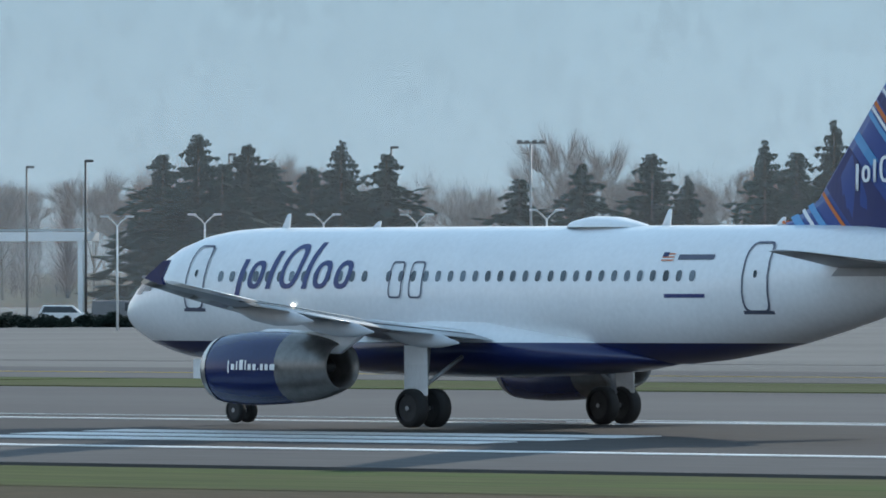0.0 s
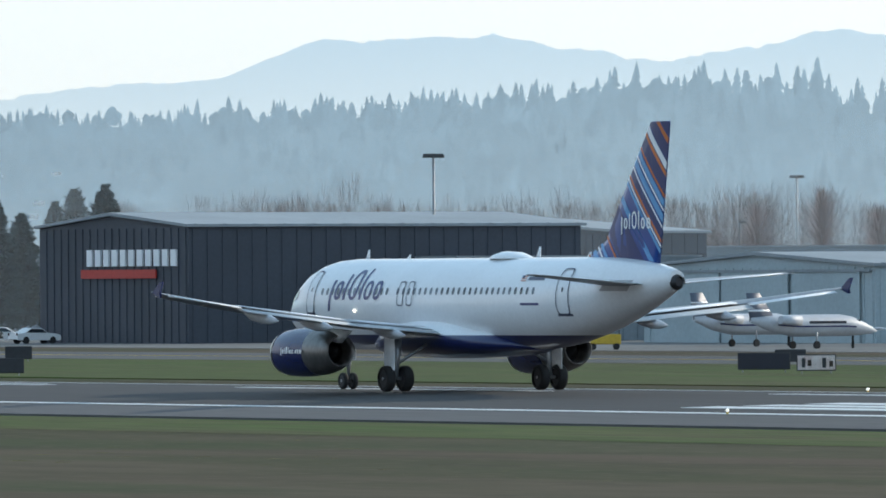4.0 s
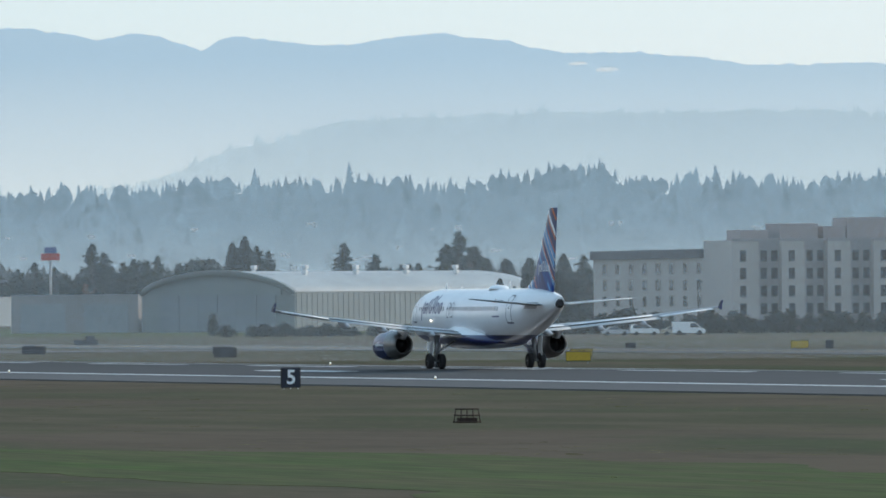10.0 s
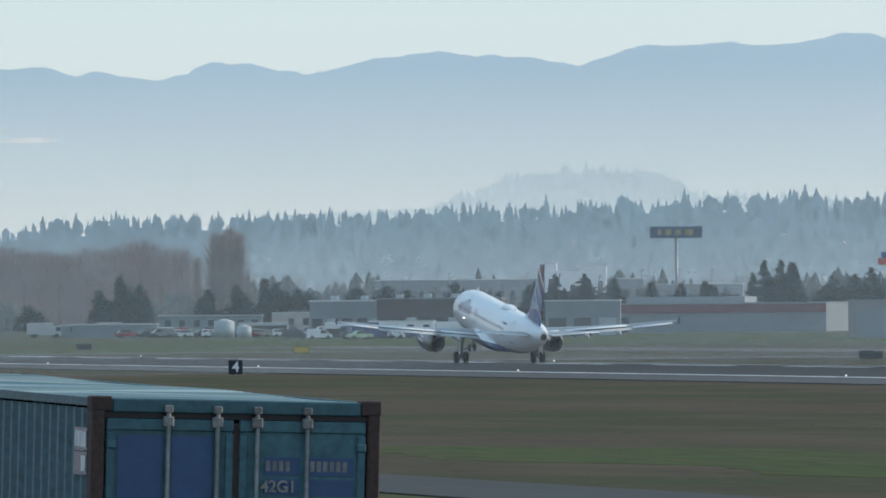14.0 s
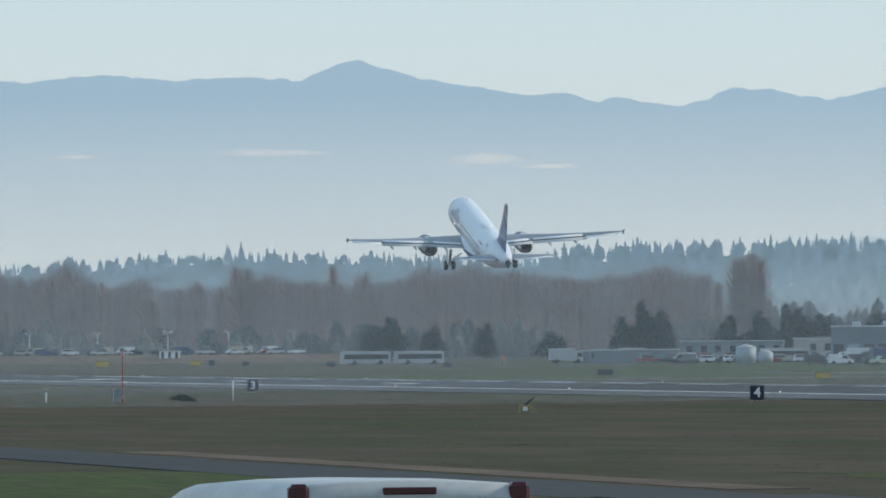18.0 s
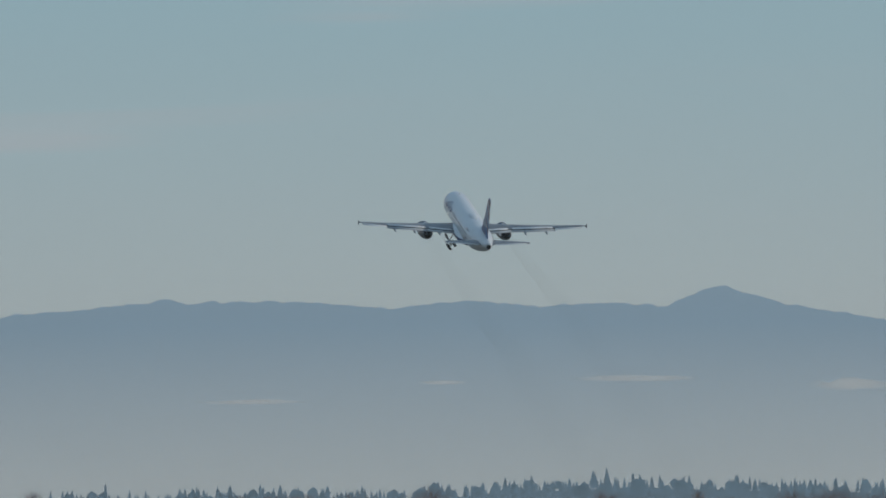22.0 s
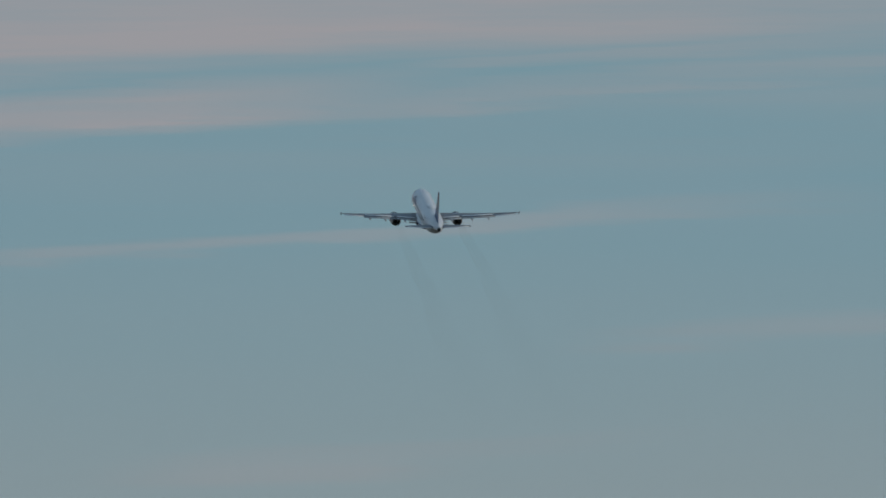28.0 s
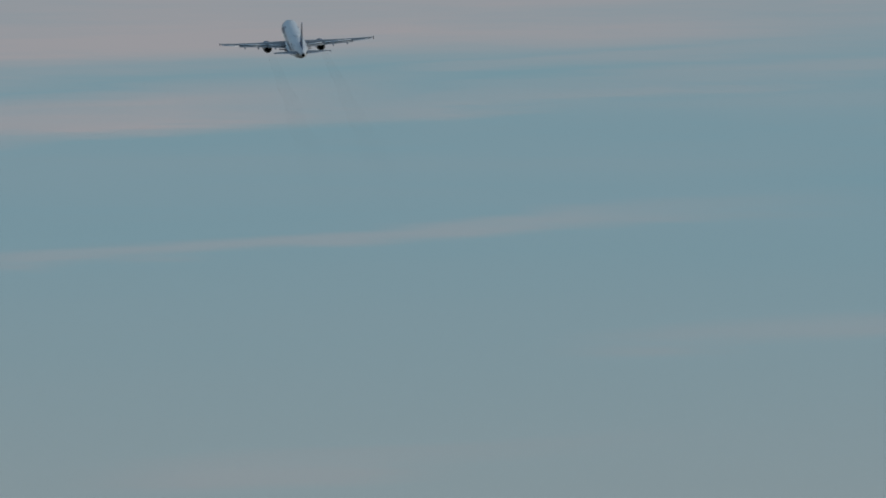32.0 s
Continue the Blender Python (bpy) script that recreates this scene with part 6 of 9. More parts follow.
for az, el, w in ((37.98, 0.417, 0.9), (36.04, 0.421, 0.9), (36.46, 0.41, 0.8), (36.56, 0.419, 0.8), (36.2, 0.33, 0.8), (36.3, 0.35, 0.8), (36.38, 0.36, 0.8), (24.13, 0.414, 0.95), (24.65, 0.405, 0.9), (24.87, 0.426, 1.1), (24.45, 0.31, 1.2), (24.35, 0.27, 1.2),
                  (25.31, 0.357, 1.1), (25.2, 0.3, 1.0), (25.65, 0.426, 1.0), (25.78, 0.35, 1.0), (25.95, 0.41, 1.0), (26.05, 0.472, 0.9), (26.2, 0.494, 1.1), (23.52, 0.321, 0.9), (23.6, 0.27, 0.9), (23.37, 0.28, 0.9), (22.33, 0.328, 0.7), (22.37, 0.25, 0.8), (23.0, 0.273, 0.8), (22.93, 0.23, 0.7),
                  (25.1, 0.28, 1.0), (25.45, 0.25, 1.0), (21.68, 0.315, 0.7), (21.05, 0.37, 0.9), (21.86, 0.17, 0.9), (20.85, 0.15, 1.0)):
    plant(CEDARS, az, el, 1330 + 40 * math.sin(az * 9), w)
for az, el in ((44.58, 0.782), (44.8, 0.72), (43.01, 0.729), (43.2, 0.62), (42.2, 0.62), (41.3, 0.6), (40.9, 0.58), (40.6, 0.56), (41.7, 0.55), (40.4, 0.52), (42.4, 0.5), (45.4, 0.6), (46.4, 0.6), (44.1, 0.5), (37.6, 0.56), (37.75, 0.6), (37.4, 0.55), (37.1, 0.5), (36.8, 0.5), (38.05, 0.62), (37.9, 0.55), (36.6, 0.52)):
    plant(BARES, az, el, 1420 + 60 * math.sin(az * 5), 1.0)
rng = random.Random(5)
for i in range(60):
    az = rng.uniform(26.6, 46)
    plant(BARES if rng.random() < 0.7 else POPLARS, az, 0.30 + 0.12 * rng.random() + (0.12 if 36.5 < az else 0) + (0.06 if 29 < az < 33.5 else 0), 1550 + 160 * rng.random(), 1.35)
# far row of evergreens and bare trees towards the runway's end
for i in range(130):
    az = rng.uniform(11.2, 22.5)
    plant(CEDARS + FIRS + SHRUBS, az, rng.uniform(0.06, 0.14) + 0.04 * math.sin(az * 3), 2900 + 300 * rng.random(), rng.uniform(0.9, 1.5), 1.0)
for az, el, w in ((16.34, 0.362, 1.1), (16.28, 0.3, 1.2), (16.42, 0.28, 1.2), (13.66, 0.262, 0.8), (13.74, 0.262, 0.8), (13.8, 0.245, 1.0), (13.6, 0.2, 0.8), (14.49, 0.317, 1.0), (14.55, 0.27, 1.0), (14.7, 0.23, 1.0), (14.82, 0.25, 0.9), (15.26, 0.34, 0.9), (15.2, 0.31, 0.9), (15.32, 0.3, 1.0), (15.38, 0.27, 0.9),
                  (15.76, 0.308, 1.0), (15.92, 0.25, 1.1), (16.05, 0.2, 1.1), (16.87, 0.242, 1.0), (16.97, 0.24, 1.0), (16.7, 0.22, 1.2), (12.6, 0.198, 1.0), (12.75, 0.2, 1.1), (12.5, 0.16, 1.1), (12.9, 0.18, 1.0), (14.2, 0.22, 1.1), (14.3, 0.2, 1.1), (17.0, 0.17, 1.3)):
    plant(CEDARS + FIRS[:2], az, el, (2500 if az > 14.4 else 2780) + 50 * math.sin(az * 9), w, 0.6)
for az, el, w in ((10.41, 0.262, 0.62), (10.5, 0.2, 0.8), (10.3, 0.17, 0.9), (11.13, 0.236, 0.6), (11.0, 0.2, 0.8), (11.2, 0.21, 0.8), (11.3, 0.17, 1.0), (9.13, 0.171, 1.1), (9.35, 0.12, 1.0), (9.62, 0.14, 0.8), (9.95, 0.08, 1.4), (9.05, 0.13, 1.0), (11.6, 0.17, 1.3), (11.75, 0.18, 1.2), (11.85, 0.16, 1.2), (12.1, 0.2, 0.9), (12.25, 0.13, 1.2), (10.85, 0.17, 1.0)):
    plant(SHRUBS, az, el * 0.8 - 0.01, 2880 + 30 * math.sin(az * 9), w * 1.0, 1.0)
for az in (10.88, 10.92, 10.97, 11.01):
    plant(POPLARS[2:], az, 0.44 + 0.02 * math.sin(az * 50), 3050, 1.6, 1.0)
for az, el in ((7.9, 0.26), (7.94, 0.25), (7.2, 0.2), (9.42, 0.16)):
    plant(POPLARS[2:], az, el, 3080, 2.2, 1.0)
for i in range(70):
    az = rng.uniform(4.0, 10.8)
    top = (0.45 - 0.02 * max(0, az - 9)) * rng.uniform(0.55, 0.92) - (0.06 if az > 9.9 else 0) + 0.02 * math.sin(az * 6)
    plant(POPLARS[:2] if rng.random() < 0.85 else POPLARS, az, top, 3150 + 280 * rng.random(), rng.uniform(1.2, 1.7), 1.0)
for i in range(70):
    plant(CEDARS + SHRUBS[:1], rng.uniform(12.3, 15.6), rng.uniform(0.06, 0.17), 2760 + 200 * rng.random(), rng.uniform(0.8, 1.4), 0.9)
for i in range(110):
    az = rng.uniform(14.4, 16.6)
    plant(CEDARS + FIRS + BARES if i % 3 else SHRUBS, az, 0.15 + 0.05 * math.sin(az * 4.3) + rng.uniform(-0.06, 0.05), 2440 + 80 * rng.random(), rng.uniform(0.9, 1.4), 0.5)
for i in range(18):
    plant(SHRUBS, 15.2 + i * 0.088 + rng.uniform(-0.03, 0.03), rng.uniform(-0.125, -0.085), 1890, rng.uniform(2.0, 3.0))
for i in range(44):
    plant(SHRUBS, 16.7 + i * 0.088 + rng.uniform(-0.03, 0.03), rng.uniform(-0.09, -0.03), 1890, rng.uniform(1.4, 2.2))
for az, el in ((16.55, 0.12), (16.62, 0.08), (16.68, 0.15), (16.75, 0.1), (16.85, 0.16), (16.92, 0.1), (15.1, -0.05), (20.75, 0.02), (20.9, 0.05), (20.6, 0.0)):
    plant(CEDARS if el > 0.07 else SHRUBS, az, el, 1960, 0.8)
for i in range(40):
    plant(SHRUBS + CEDARS, rng.uniform(4.5, 9.6), rng.uniform(0.05, 0.12), 3080, 1.3, 1.0)


for i in range(40):
    plant(SHRUBS, 41.4 + i * 0.075 + rng.uniform(-0.02, 0.02), rng.uniform(-0.275, -0.25), 945 + rng.uniform(-3, 3), rng.uniform(2.0, 2.8), BASE)

for az, el in ((22.6, -0.04), (22.68, -0.01), (22.76, -0.02), (22.86, -0.05), (22.95, -0.01), (23.1, -0.03), (23.17, 0.0), (23.26, -0.03), (20.25, 0.06), (20.34, 0.09), (20.45, 0.07), (20.14, 0.05)):
    plant(CEDARS, az, el, 1150 if az > 22 else 1800, 1.1, BASE)
for i in range(18):
    plant(SHRUBS, 36.88 + i * 0.045, rng.uniform(-0.21, -0.165), 872 + rng.uniform(-3, 3), rng.uniform(1.3, 1.9), BASE)


def wood_belt(label, az0, az1, r0, r1, count, el0, el1, material, wide, per=150, base=0.0, seed=3):
    """A far belt of leafless trees, too many to count: fine steep twigs on thin stems, joined."""
    g = random.Random(seed)
    vs, fs = [], []
    for i in range(count):
        az, d = g.uniform(az0, az1), g.uniform(r0, r1)
        swell = 0.5 + 0.5 * noise.noise(Vector((az * 1.3, seed, 0))) + 0.35 * noise.noise(Vector((az * 5.0, seed, 2)))
        h = height(el0 + (el1 - el0) * min(1.0, max(0.0, swell * g.uniform(0.7, 1.15))), d) - base
        p = polar(az, d, base)
        w = h * wide * g.uniform(0.7, 1.3)
        tw = 0.0010 * h + 0.013
        n0 = len(vs)
        vs += [(p.x - tw * 2.5, p.y, p.z), (p.x + tw * 2.5, p.y, p.z), (p.x, p.y, p.z + h * 0.9)]
        fs.append((n0, n0 + 1, n0 + 2))
        for k in range(per):
            z = g.uniform(0.02, 0.86)
            a = g.random() * 6.283
            r = w * g.uniform(0.1, 1.0) * max(0.08, 1 - max(0, z - 0.4) / 0.62) ** 0.6
            c, s = math.cos(a), math.sin(a)
            n0 = len(vs)
            vs += [(p.x + 0.3 * r * c - s * tw, p.y + 0.3 * r * s + c * tw, p.z + z * h), (p.x + 0.3 * r * c + s * tw, p.y + 0.3 * r * s - c * tw, p.z + z * h), (p.x + r * c, p.y + r * s, p.z + h * min(1.0, z + g.uniform(0.06, 0.18)))]
            fs.append((n0, n0 + 1, n0 + 2))
    me = bpy.data.meshes.new("far_wood")
    me.from_pydata(vs, [], fs)
    me.materials.append(material)
    return tagged(new("far_wood", me), label, "trees", kind="stuff")


wood_belt("dense belt of leafless brown poplars", 3.6, 10.75, 3160, 3480, 2600, 0.25, 0.48, TWIG_FAR, 0.5, 130, 1.2, 3)
wood_belt("low russet and brown broadleaf trees under poplars", 3.6, 10.75, 3100, 3160, 420, 0.06, 0.22, TWIG_RED, 0.6, 110, 1.0, 31)
# far twig and evergreen colours are paled to paint in haze
TWIG_HILL = mat("haze_painted_twigs", (0.30, 0.27, 0.265), 0.95, vary=0.3, scale=0.1, fine=2, second=(0.20, 0.20, 0.205), spec=0.1)
CONIFER_HILL = mat("haze_painted_evergreen", (0.085, 0.105, 0.103), 0.95, vary=0.3, scale=0.1, fine=2, spec=0.1)
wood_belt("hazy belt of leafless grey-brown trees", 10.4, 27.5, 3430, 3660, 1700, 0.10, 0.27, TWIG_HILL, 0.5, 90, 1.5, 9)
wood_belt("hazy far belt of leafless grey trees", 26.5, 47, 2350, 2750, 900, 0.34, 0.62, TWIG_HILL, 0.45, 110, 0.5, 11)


def conifer_belt(label, az0, az1, r0, r1, count, el0, el1, material, base, seed):
    """Far evergreens standing in loose clumps, joined."""
    g = random.Random(seed)
    vs, fs = [], []
    for i in range(count):
        az, d = g.uniform(az0, az1), g.uniform(r0, r1)
        clump = noise.noise(Vector((az * 2.1, seed, 0))) + 0.6 * noise.noise(Vector((az * 7.0, seed, 2)))
        if clump < g.uniform(-0.25, 0.35):
            continue
        h = max(4.0, height(el0 + (el1 - el0) * min(1.0, g.random() ** 1.4 * (0.6 + clump)), d) - base)
        p = polar(az, d, base)
        w = h * g.uniform(0.24, 0.4)
        for k in range(6):
            n0 = len(vs)
            zb, a0 = k * 0.15, g.random() * 6
            for j in range(5):
                r = w * (0.7, 0.95, 1.0, 0.85, 0.65, 0.42)[k] * g.uniform(0.6, 1.2)
                vs.append((p.x + r * math.cos(a0 + j * 1.2566), p.y + r * math.sin(a0 + j * 1.2566), p.z + h * zb * g.uniform(0.9, 1.1)))
            vs.append((p.x + g.uniform(-0.1, 0.1) * w, p.y, p.z + h * (zb + 0.25)))
            fs += [(n0 + j, n0 + (j + 1) % 5, n0 + 5) for j in range(5)]
    me = bpy.data.meshes.new("far_evergreens")
    me.from_pydata(vs, [], fs)
    me.materials.append(material)
    return tagged(new("far_evergreens", me), label, "trees", kind="stuff")


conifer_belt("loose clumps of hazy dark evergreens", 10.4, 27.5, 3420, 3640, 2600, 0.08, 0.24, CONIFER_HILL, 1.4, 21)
conifer_belt("low dark evergreens under leafless poplars", 3.6, 11.0, 3060, 3150, 1100, 0.0, 0.13, SCRUB, 1.0, 25)
wood_belt("dense belt of leafless grey-brown trees", 26.2, 47, 1640, 1900, 1000, 0.32, 0.55, TWIG, 0.42, 230, -0.6, 4)
wood_belt("low belt of leafless brown trees", 10.6, 23.0, 3020, 3280, 1100, 0.08, 0.21, SCRUB, 0.5, 90, 1.0, 6)

# scattered pale houses on the far slopes
g = random.Random(8)
bm = bmesh.new()
for i in range(190):
    az = g.uniform(9.5, 26) if i > 5 else 28 + i * 1.7
    top = profile(C_PTS, az) - 0.085
    e = g.uniform(0.15, 0.8) ** 1.4 * top
    k = (height(e, 4100) + 1) / (height(top, 4200) + 1)
    back = -500 + 225 * k / 0.3 if k < 0.3 else -275 + 165 * (k - 0.3) / 0.42 if k < 0.72 else -110 + 110 * (k - 0.72) / 0.28
    d = 4200 + back - 14
    p = polar(az, d, height(e, d))
    w, h = g.uniform(0.5, 1.8), g.uniform(0.3, 0.8)
    box(bm, p.x - w, p.x + w, p.y - 2, p.y + 2, p.z - h, p.z + h)
tagged(part("far_houses", bm, mat("white_house_walls", (0.75, 0.75, 0.73), 0.7, vary=0.2)), "scattered small pale houses on wooded slopes", "houses", kind="stuff")


# ---- winter haze: added translucent sheets stand in for it between the near field and the hills ----
def haze_sheet_mat(density):
    m = bpy.data.materials.new("winter_haze_sheet")
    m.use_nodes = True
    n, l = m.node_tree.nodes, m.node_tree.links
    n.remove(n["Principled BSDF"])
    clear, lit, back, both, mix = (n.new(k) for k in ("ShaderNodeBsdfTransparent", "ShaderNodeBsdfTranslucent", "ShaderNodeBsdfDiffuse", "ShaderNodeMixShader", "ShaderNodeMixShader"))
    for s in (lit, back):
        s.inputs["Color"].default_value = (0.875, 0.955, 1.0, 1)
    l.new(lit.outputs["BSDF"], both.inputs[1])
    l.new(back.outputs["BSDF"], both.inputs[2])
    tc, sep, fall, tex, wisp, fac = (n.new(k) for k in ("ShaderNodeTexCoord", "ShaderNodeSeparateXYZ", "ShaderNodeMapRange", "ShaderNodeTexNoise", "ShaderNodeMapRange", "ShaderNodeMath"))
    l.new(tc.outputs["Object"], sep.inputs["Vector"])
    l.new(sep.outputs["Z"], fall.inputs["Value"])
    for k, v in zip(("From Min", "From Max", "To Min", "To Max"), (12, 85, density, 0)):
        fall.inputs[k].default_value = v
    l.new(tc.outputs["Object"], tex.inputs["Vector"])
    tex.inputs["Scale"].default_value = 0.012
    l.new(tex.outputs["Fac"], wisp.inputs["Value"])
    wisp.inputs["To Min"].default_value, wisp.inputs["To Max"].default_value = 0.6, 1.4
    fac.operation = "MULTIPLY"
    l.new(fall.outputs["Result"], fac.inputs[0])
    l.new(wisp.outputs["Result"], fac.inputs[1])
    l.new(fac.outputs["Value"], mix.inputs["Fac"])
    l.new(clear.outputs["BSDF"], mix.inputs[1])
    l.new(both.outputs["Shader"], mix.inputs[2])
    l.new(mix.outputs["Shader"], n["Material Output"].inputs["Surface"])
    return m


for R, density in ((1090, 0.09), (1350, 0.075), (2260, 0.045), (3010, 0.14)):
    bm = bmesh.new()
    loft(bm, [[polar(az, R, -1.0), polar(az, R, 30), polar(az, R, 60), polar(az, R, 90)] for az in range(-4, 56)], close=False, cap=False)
    tagged(part("haze_sheet", bm, haze_sheet_mat(density)), "thin curved sheet standing in for pale winter haze over the field", "haze", kind="stuff")


# ---- signs, lights and poles on the airfield ----
SIGN_DARK = mat("sign_navy_black", (0.012, 0.016, 0.035), 0.5, vary=0.15)
SIGN_PALE = mat("faded_sign_face", (0.75, 0.68, 0.66), 0.6, vary=0.25, scale=1.5, fine=8, second=(0.6, 0.45, 0.42))
SIGN_BACK = mat("sign_back_grey", (0.035, 0.037, 0.045), 0.7, vary=0.15)
GALV = mat("galvanised_steel", (0.30, 0.31, 0.32), 0.5, 0.4, vary=0.15)
POLE = mat("dark_pole_paint", (0.07, 0.075, 0.08), 0.6, vary=0.1)
RUST = mat("rusty_mesh", (0.07, 0.045, 0.035), 0.9, vary=0.3)
CONC = mat("concrete_pad", (0.34, 0.33, 0.31), 0.9, vary=0.15)
LAMP_WHITE = mat("edge_light_glow", (1.0, 0.98, 0.9), 0.3, vary=0.0, glow=0.7)


def letters(name, text, size, material, parent, m, label=""):
    """Flat raised characters in the built-in font, centred."""
    cu = bpy.data.curves.new(name, "FONT")
    cu.body, cu.size, cu.extrude = text, size, 0.012
    cu.align_x, cu.align_y = "CENTER", "CENTER"
    cu.offset = size * 0.022
    tmp = bpy.data.objects.new(name + "_curve", cu)
    me = bpy.data.meshes.new_from_object(tmp)
    bpy.data.objects.remove(tmp)
    me.materials.clear()
    me.materials.append(material)
    ob = new(name, me)
    ob.parent = parent
    ob.matrix_local = m
    if label:
        ob["label"] = label
    return ob


FACE_SOUTH = Matrix.Rotation(radians(90), 4, "X")


def distance_sign(x, y, z, digit):
    s = thing("distance_sign", "black distance sign with a white numeral " + digit + " in grass", "sign", Matrix.Translation((x, y, z)), "runway distance signs")
    cube_part("panel", s, SIGN_DARK, -0.64, 0.64, -0.1, 0.1, 0.14, 1.42, "", 0.03)
    cube_part("frame", s, BLACK, -0.67, 0.67, -0.07, 0.12, 0.11, 1.45)
    for k in (-0.5, 0.0, 0.5):
        part("leg", tube(bmesh.new(), (k, 0, -0.1), (k, 0, 0.14), 0.04, 0.04, 8), PAINT, s, "short white leg")
    cube_part("pad", s, CONC, -0.9, 0.9, -0.35, 0.35, -0.2, 0.0)
    letters("numeral", digit, 1.32, WHITE, s, Matrix.Translation((0, -0.115, 0.78)) @ FACE_SOUTH, "white numeral")


for x, y, d in ((200, 420.3, "6"), (202, 729.0, "5"), (204, 1051.0, "4"), (199, 1341.5, "3"), (198, 1658, "2")):
    distance_sign(x, y, -0.74, d)


def taxi_sign(x, y, w, h, turn, kind, text="", z=-0.6):
    """A long low guidance sign on short legs; dark backs, yellow faces."""
    face = {"dark": SIGN_BACK, "yellow": YELLOW, "black": SIGN_DARK, "pale": SIGN_PALE}[kind]
    lab = {"dark": "dark back of a low taxiway guidance sign", "yellow": "low yellow taxiway guidance sign", "black": "low black taxiway location sign", "pale": "low faded pinkish-white taxiway sign"}[kind]
    s = thing("taxiway_sign", lab, "sign", Matrix.Translation((x, y, z)) @ Matrix.Rotation(radians(turn), 4, "Z"), "taxiway signs")
    cube_part("case", s, SIGN_BACK, -w / 2, w / 2, -0.12, 0.16, 0.22, 0.22 + h, "", 0.03)
    cube_part("face", s, face, -w / 2 + 0.06, w / 2 - 0.06, -0.14, -0.115, 0.28, 0.16 + h)
    n = max(2, int(w / 1.2))
    for i in range(n):
        xx = -w / 2 + 0.3 + (w - 0.6) * i / (n - 1)
        part("leg", tube(bmesh.new(), (xx, 0, -0.1), (xx, 0, 0.22), 0.035, 0.035, 8), GALV, s)
    if text:
        letters("lettering", text, h * 0.85, BLACK if kind == "yellow" else YELLOW, s, Matrix.Translation((0, -0.15, 0.22 + h / 2)) @ FACE_SOUTH)
    return s


for az, w, kind, tx in ((19.6, 1.0, "black", "A"), (19.71, 2.0, "yellow", "A4"), (18.98, 2.0, "dark", "")):
    q = polar(az, 876)
    taxi_sign(q.x, q.y, w, 0.9, -20, kind, tx)
taxi_sign(355.9, 574.9, 2.6, 0.95, -31, "yellow", "K A5")
taxi_sign(357.5, 573.9, 1.0, 0.95, -31, "black", "A")
taxi_sign(329.6, 582, 3.1, 1.0, -30, "black")
ps = taxi_sign(327.2, 571.6, 2.3, 0.95, -30, "pale")
for k, (xa, za, zb) in enumerate(((-0.85, 0.42, 0.95), (-0.5, 0.5, 0.86), (0.35, 0.4, 0.98), (0.75, 0.46, 0.8))):
    cube_part("faded_block", ps, RUST if k % 2 else SIGN_BACK, xa, xa + 0.22, -0.155, -0.141, za, zb, "faded dark block")
for x, y, w, h, turn, kind, tx in ((322, 1275, 1.5, 0.7, -14, "dark", ""), (317, 1171, 2.2, 0.8, -14, "dark", ""), (361, 634, 2.0, 0.8, -28, "dark", ""),
                                   (320, 1775, 2.4, 0.9, -10, "dark", ""), (322, 1056, 2.2, 0.8, -16, "yellow", "A4"), (418, 1619, 1.4, 0.8, -14, "dark", ""), (307, 1534, 2.2, 0.9, -12, "yellow", ""), (415, 957, 1.6, 0.8, -22, "yellow", ""), (408, 1002, 1.9, 0.8, -22, "dark", ""),
                                   (383, 941, 1.9, 0.65, -22, "dark", ""), (346, 717, 1.9, 0.9, -26, "dark", ""), (292, 607, 2.3, 0.9, -26, "dark", ""), (389, 1193, 2.0, 0.9, -18, "yellow", ""), (390.5, 1187, 0.9, 0.9, -18, "dark", ""), (384, 1240, 1.2, 0.6, -18, "dark", ""),
                                   (387, 1042, 2.0, 0.8, -20, "dark", ""), (391, 1027, 4.0, 0.9, -20, "dark", ""), (306, 1210, 2.6, 0.85, -14, "dark", ""), (309, 1218, 0.9, 0.8, -14, "yellow", ""), (380, 1474, 3.2, 0.7, -14, "dark", ""), (298, 1100, 2.3, 1.0, -15, "dark", ""), (297, 975, 2.3, 0.9, -16, "yellow", ""),
                                   (380, 2290, 1.6, 0.9, -9, "dark", ""), (371, 2387, 1.8, 1.0, -9, "dark", ""), (336, 2492, 3.2, 1.3, -7, "yellow", ""), (372, 2518, 1.4, 1.0, -8, "dark", ""), (369, 2551, 1.4, 1.2, -8, "dark", ""), (365.5, 2552, 2.6, 1.2, -8, "yellow", "")):
    taxi_sign(x, y, w, h, turn, kind, tx, -0.6 + max(0, math.hypot(x, y) - 1900) * 0.0009)

el_ = thing("edge_light", "small white runway edge light", "light", Matrix.Translation((219.2, 390, -0.5)), "runway edge lights")
part("stem", tube(bmesh.new(), (0, 0, 0), (0, 0, 0.28), 0.05, 0.04, 8), YELLOW, el_)
bm = bmesh.new()
bmesh.ops.create_uvsphere(bm, u_segments=10, v_segments=6, radius=0.075, matrix=Matrix.Translation((0, 0, 0.31)))
part("lens", smooth(bm), LAMP_WHITE, el_, "white glass lens")
for i in range(-4, 28):
    y = 390 + i * 60.6
    if i and i % 2 == 0:
        copy_thing(el_, Matrix.Translation((219.2, y, -0.5)))
    if i % 4 == 1:
        copy_thing(el_, Matrix.Translation((264.7, y + 7, -0.5)))

YELLOW_WORN = mat("faded_yellow_paint", (0.34, 0.27, 0.09), 0.7, vary=0.3, scale=1.5, fine=9, second=(0.2, 0.17, 0.09))


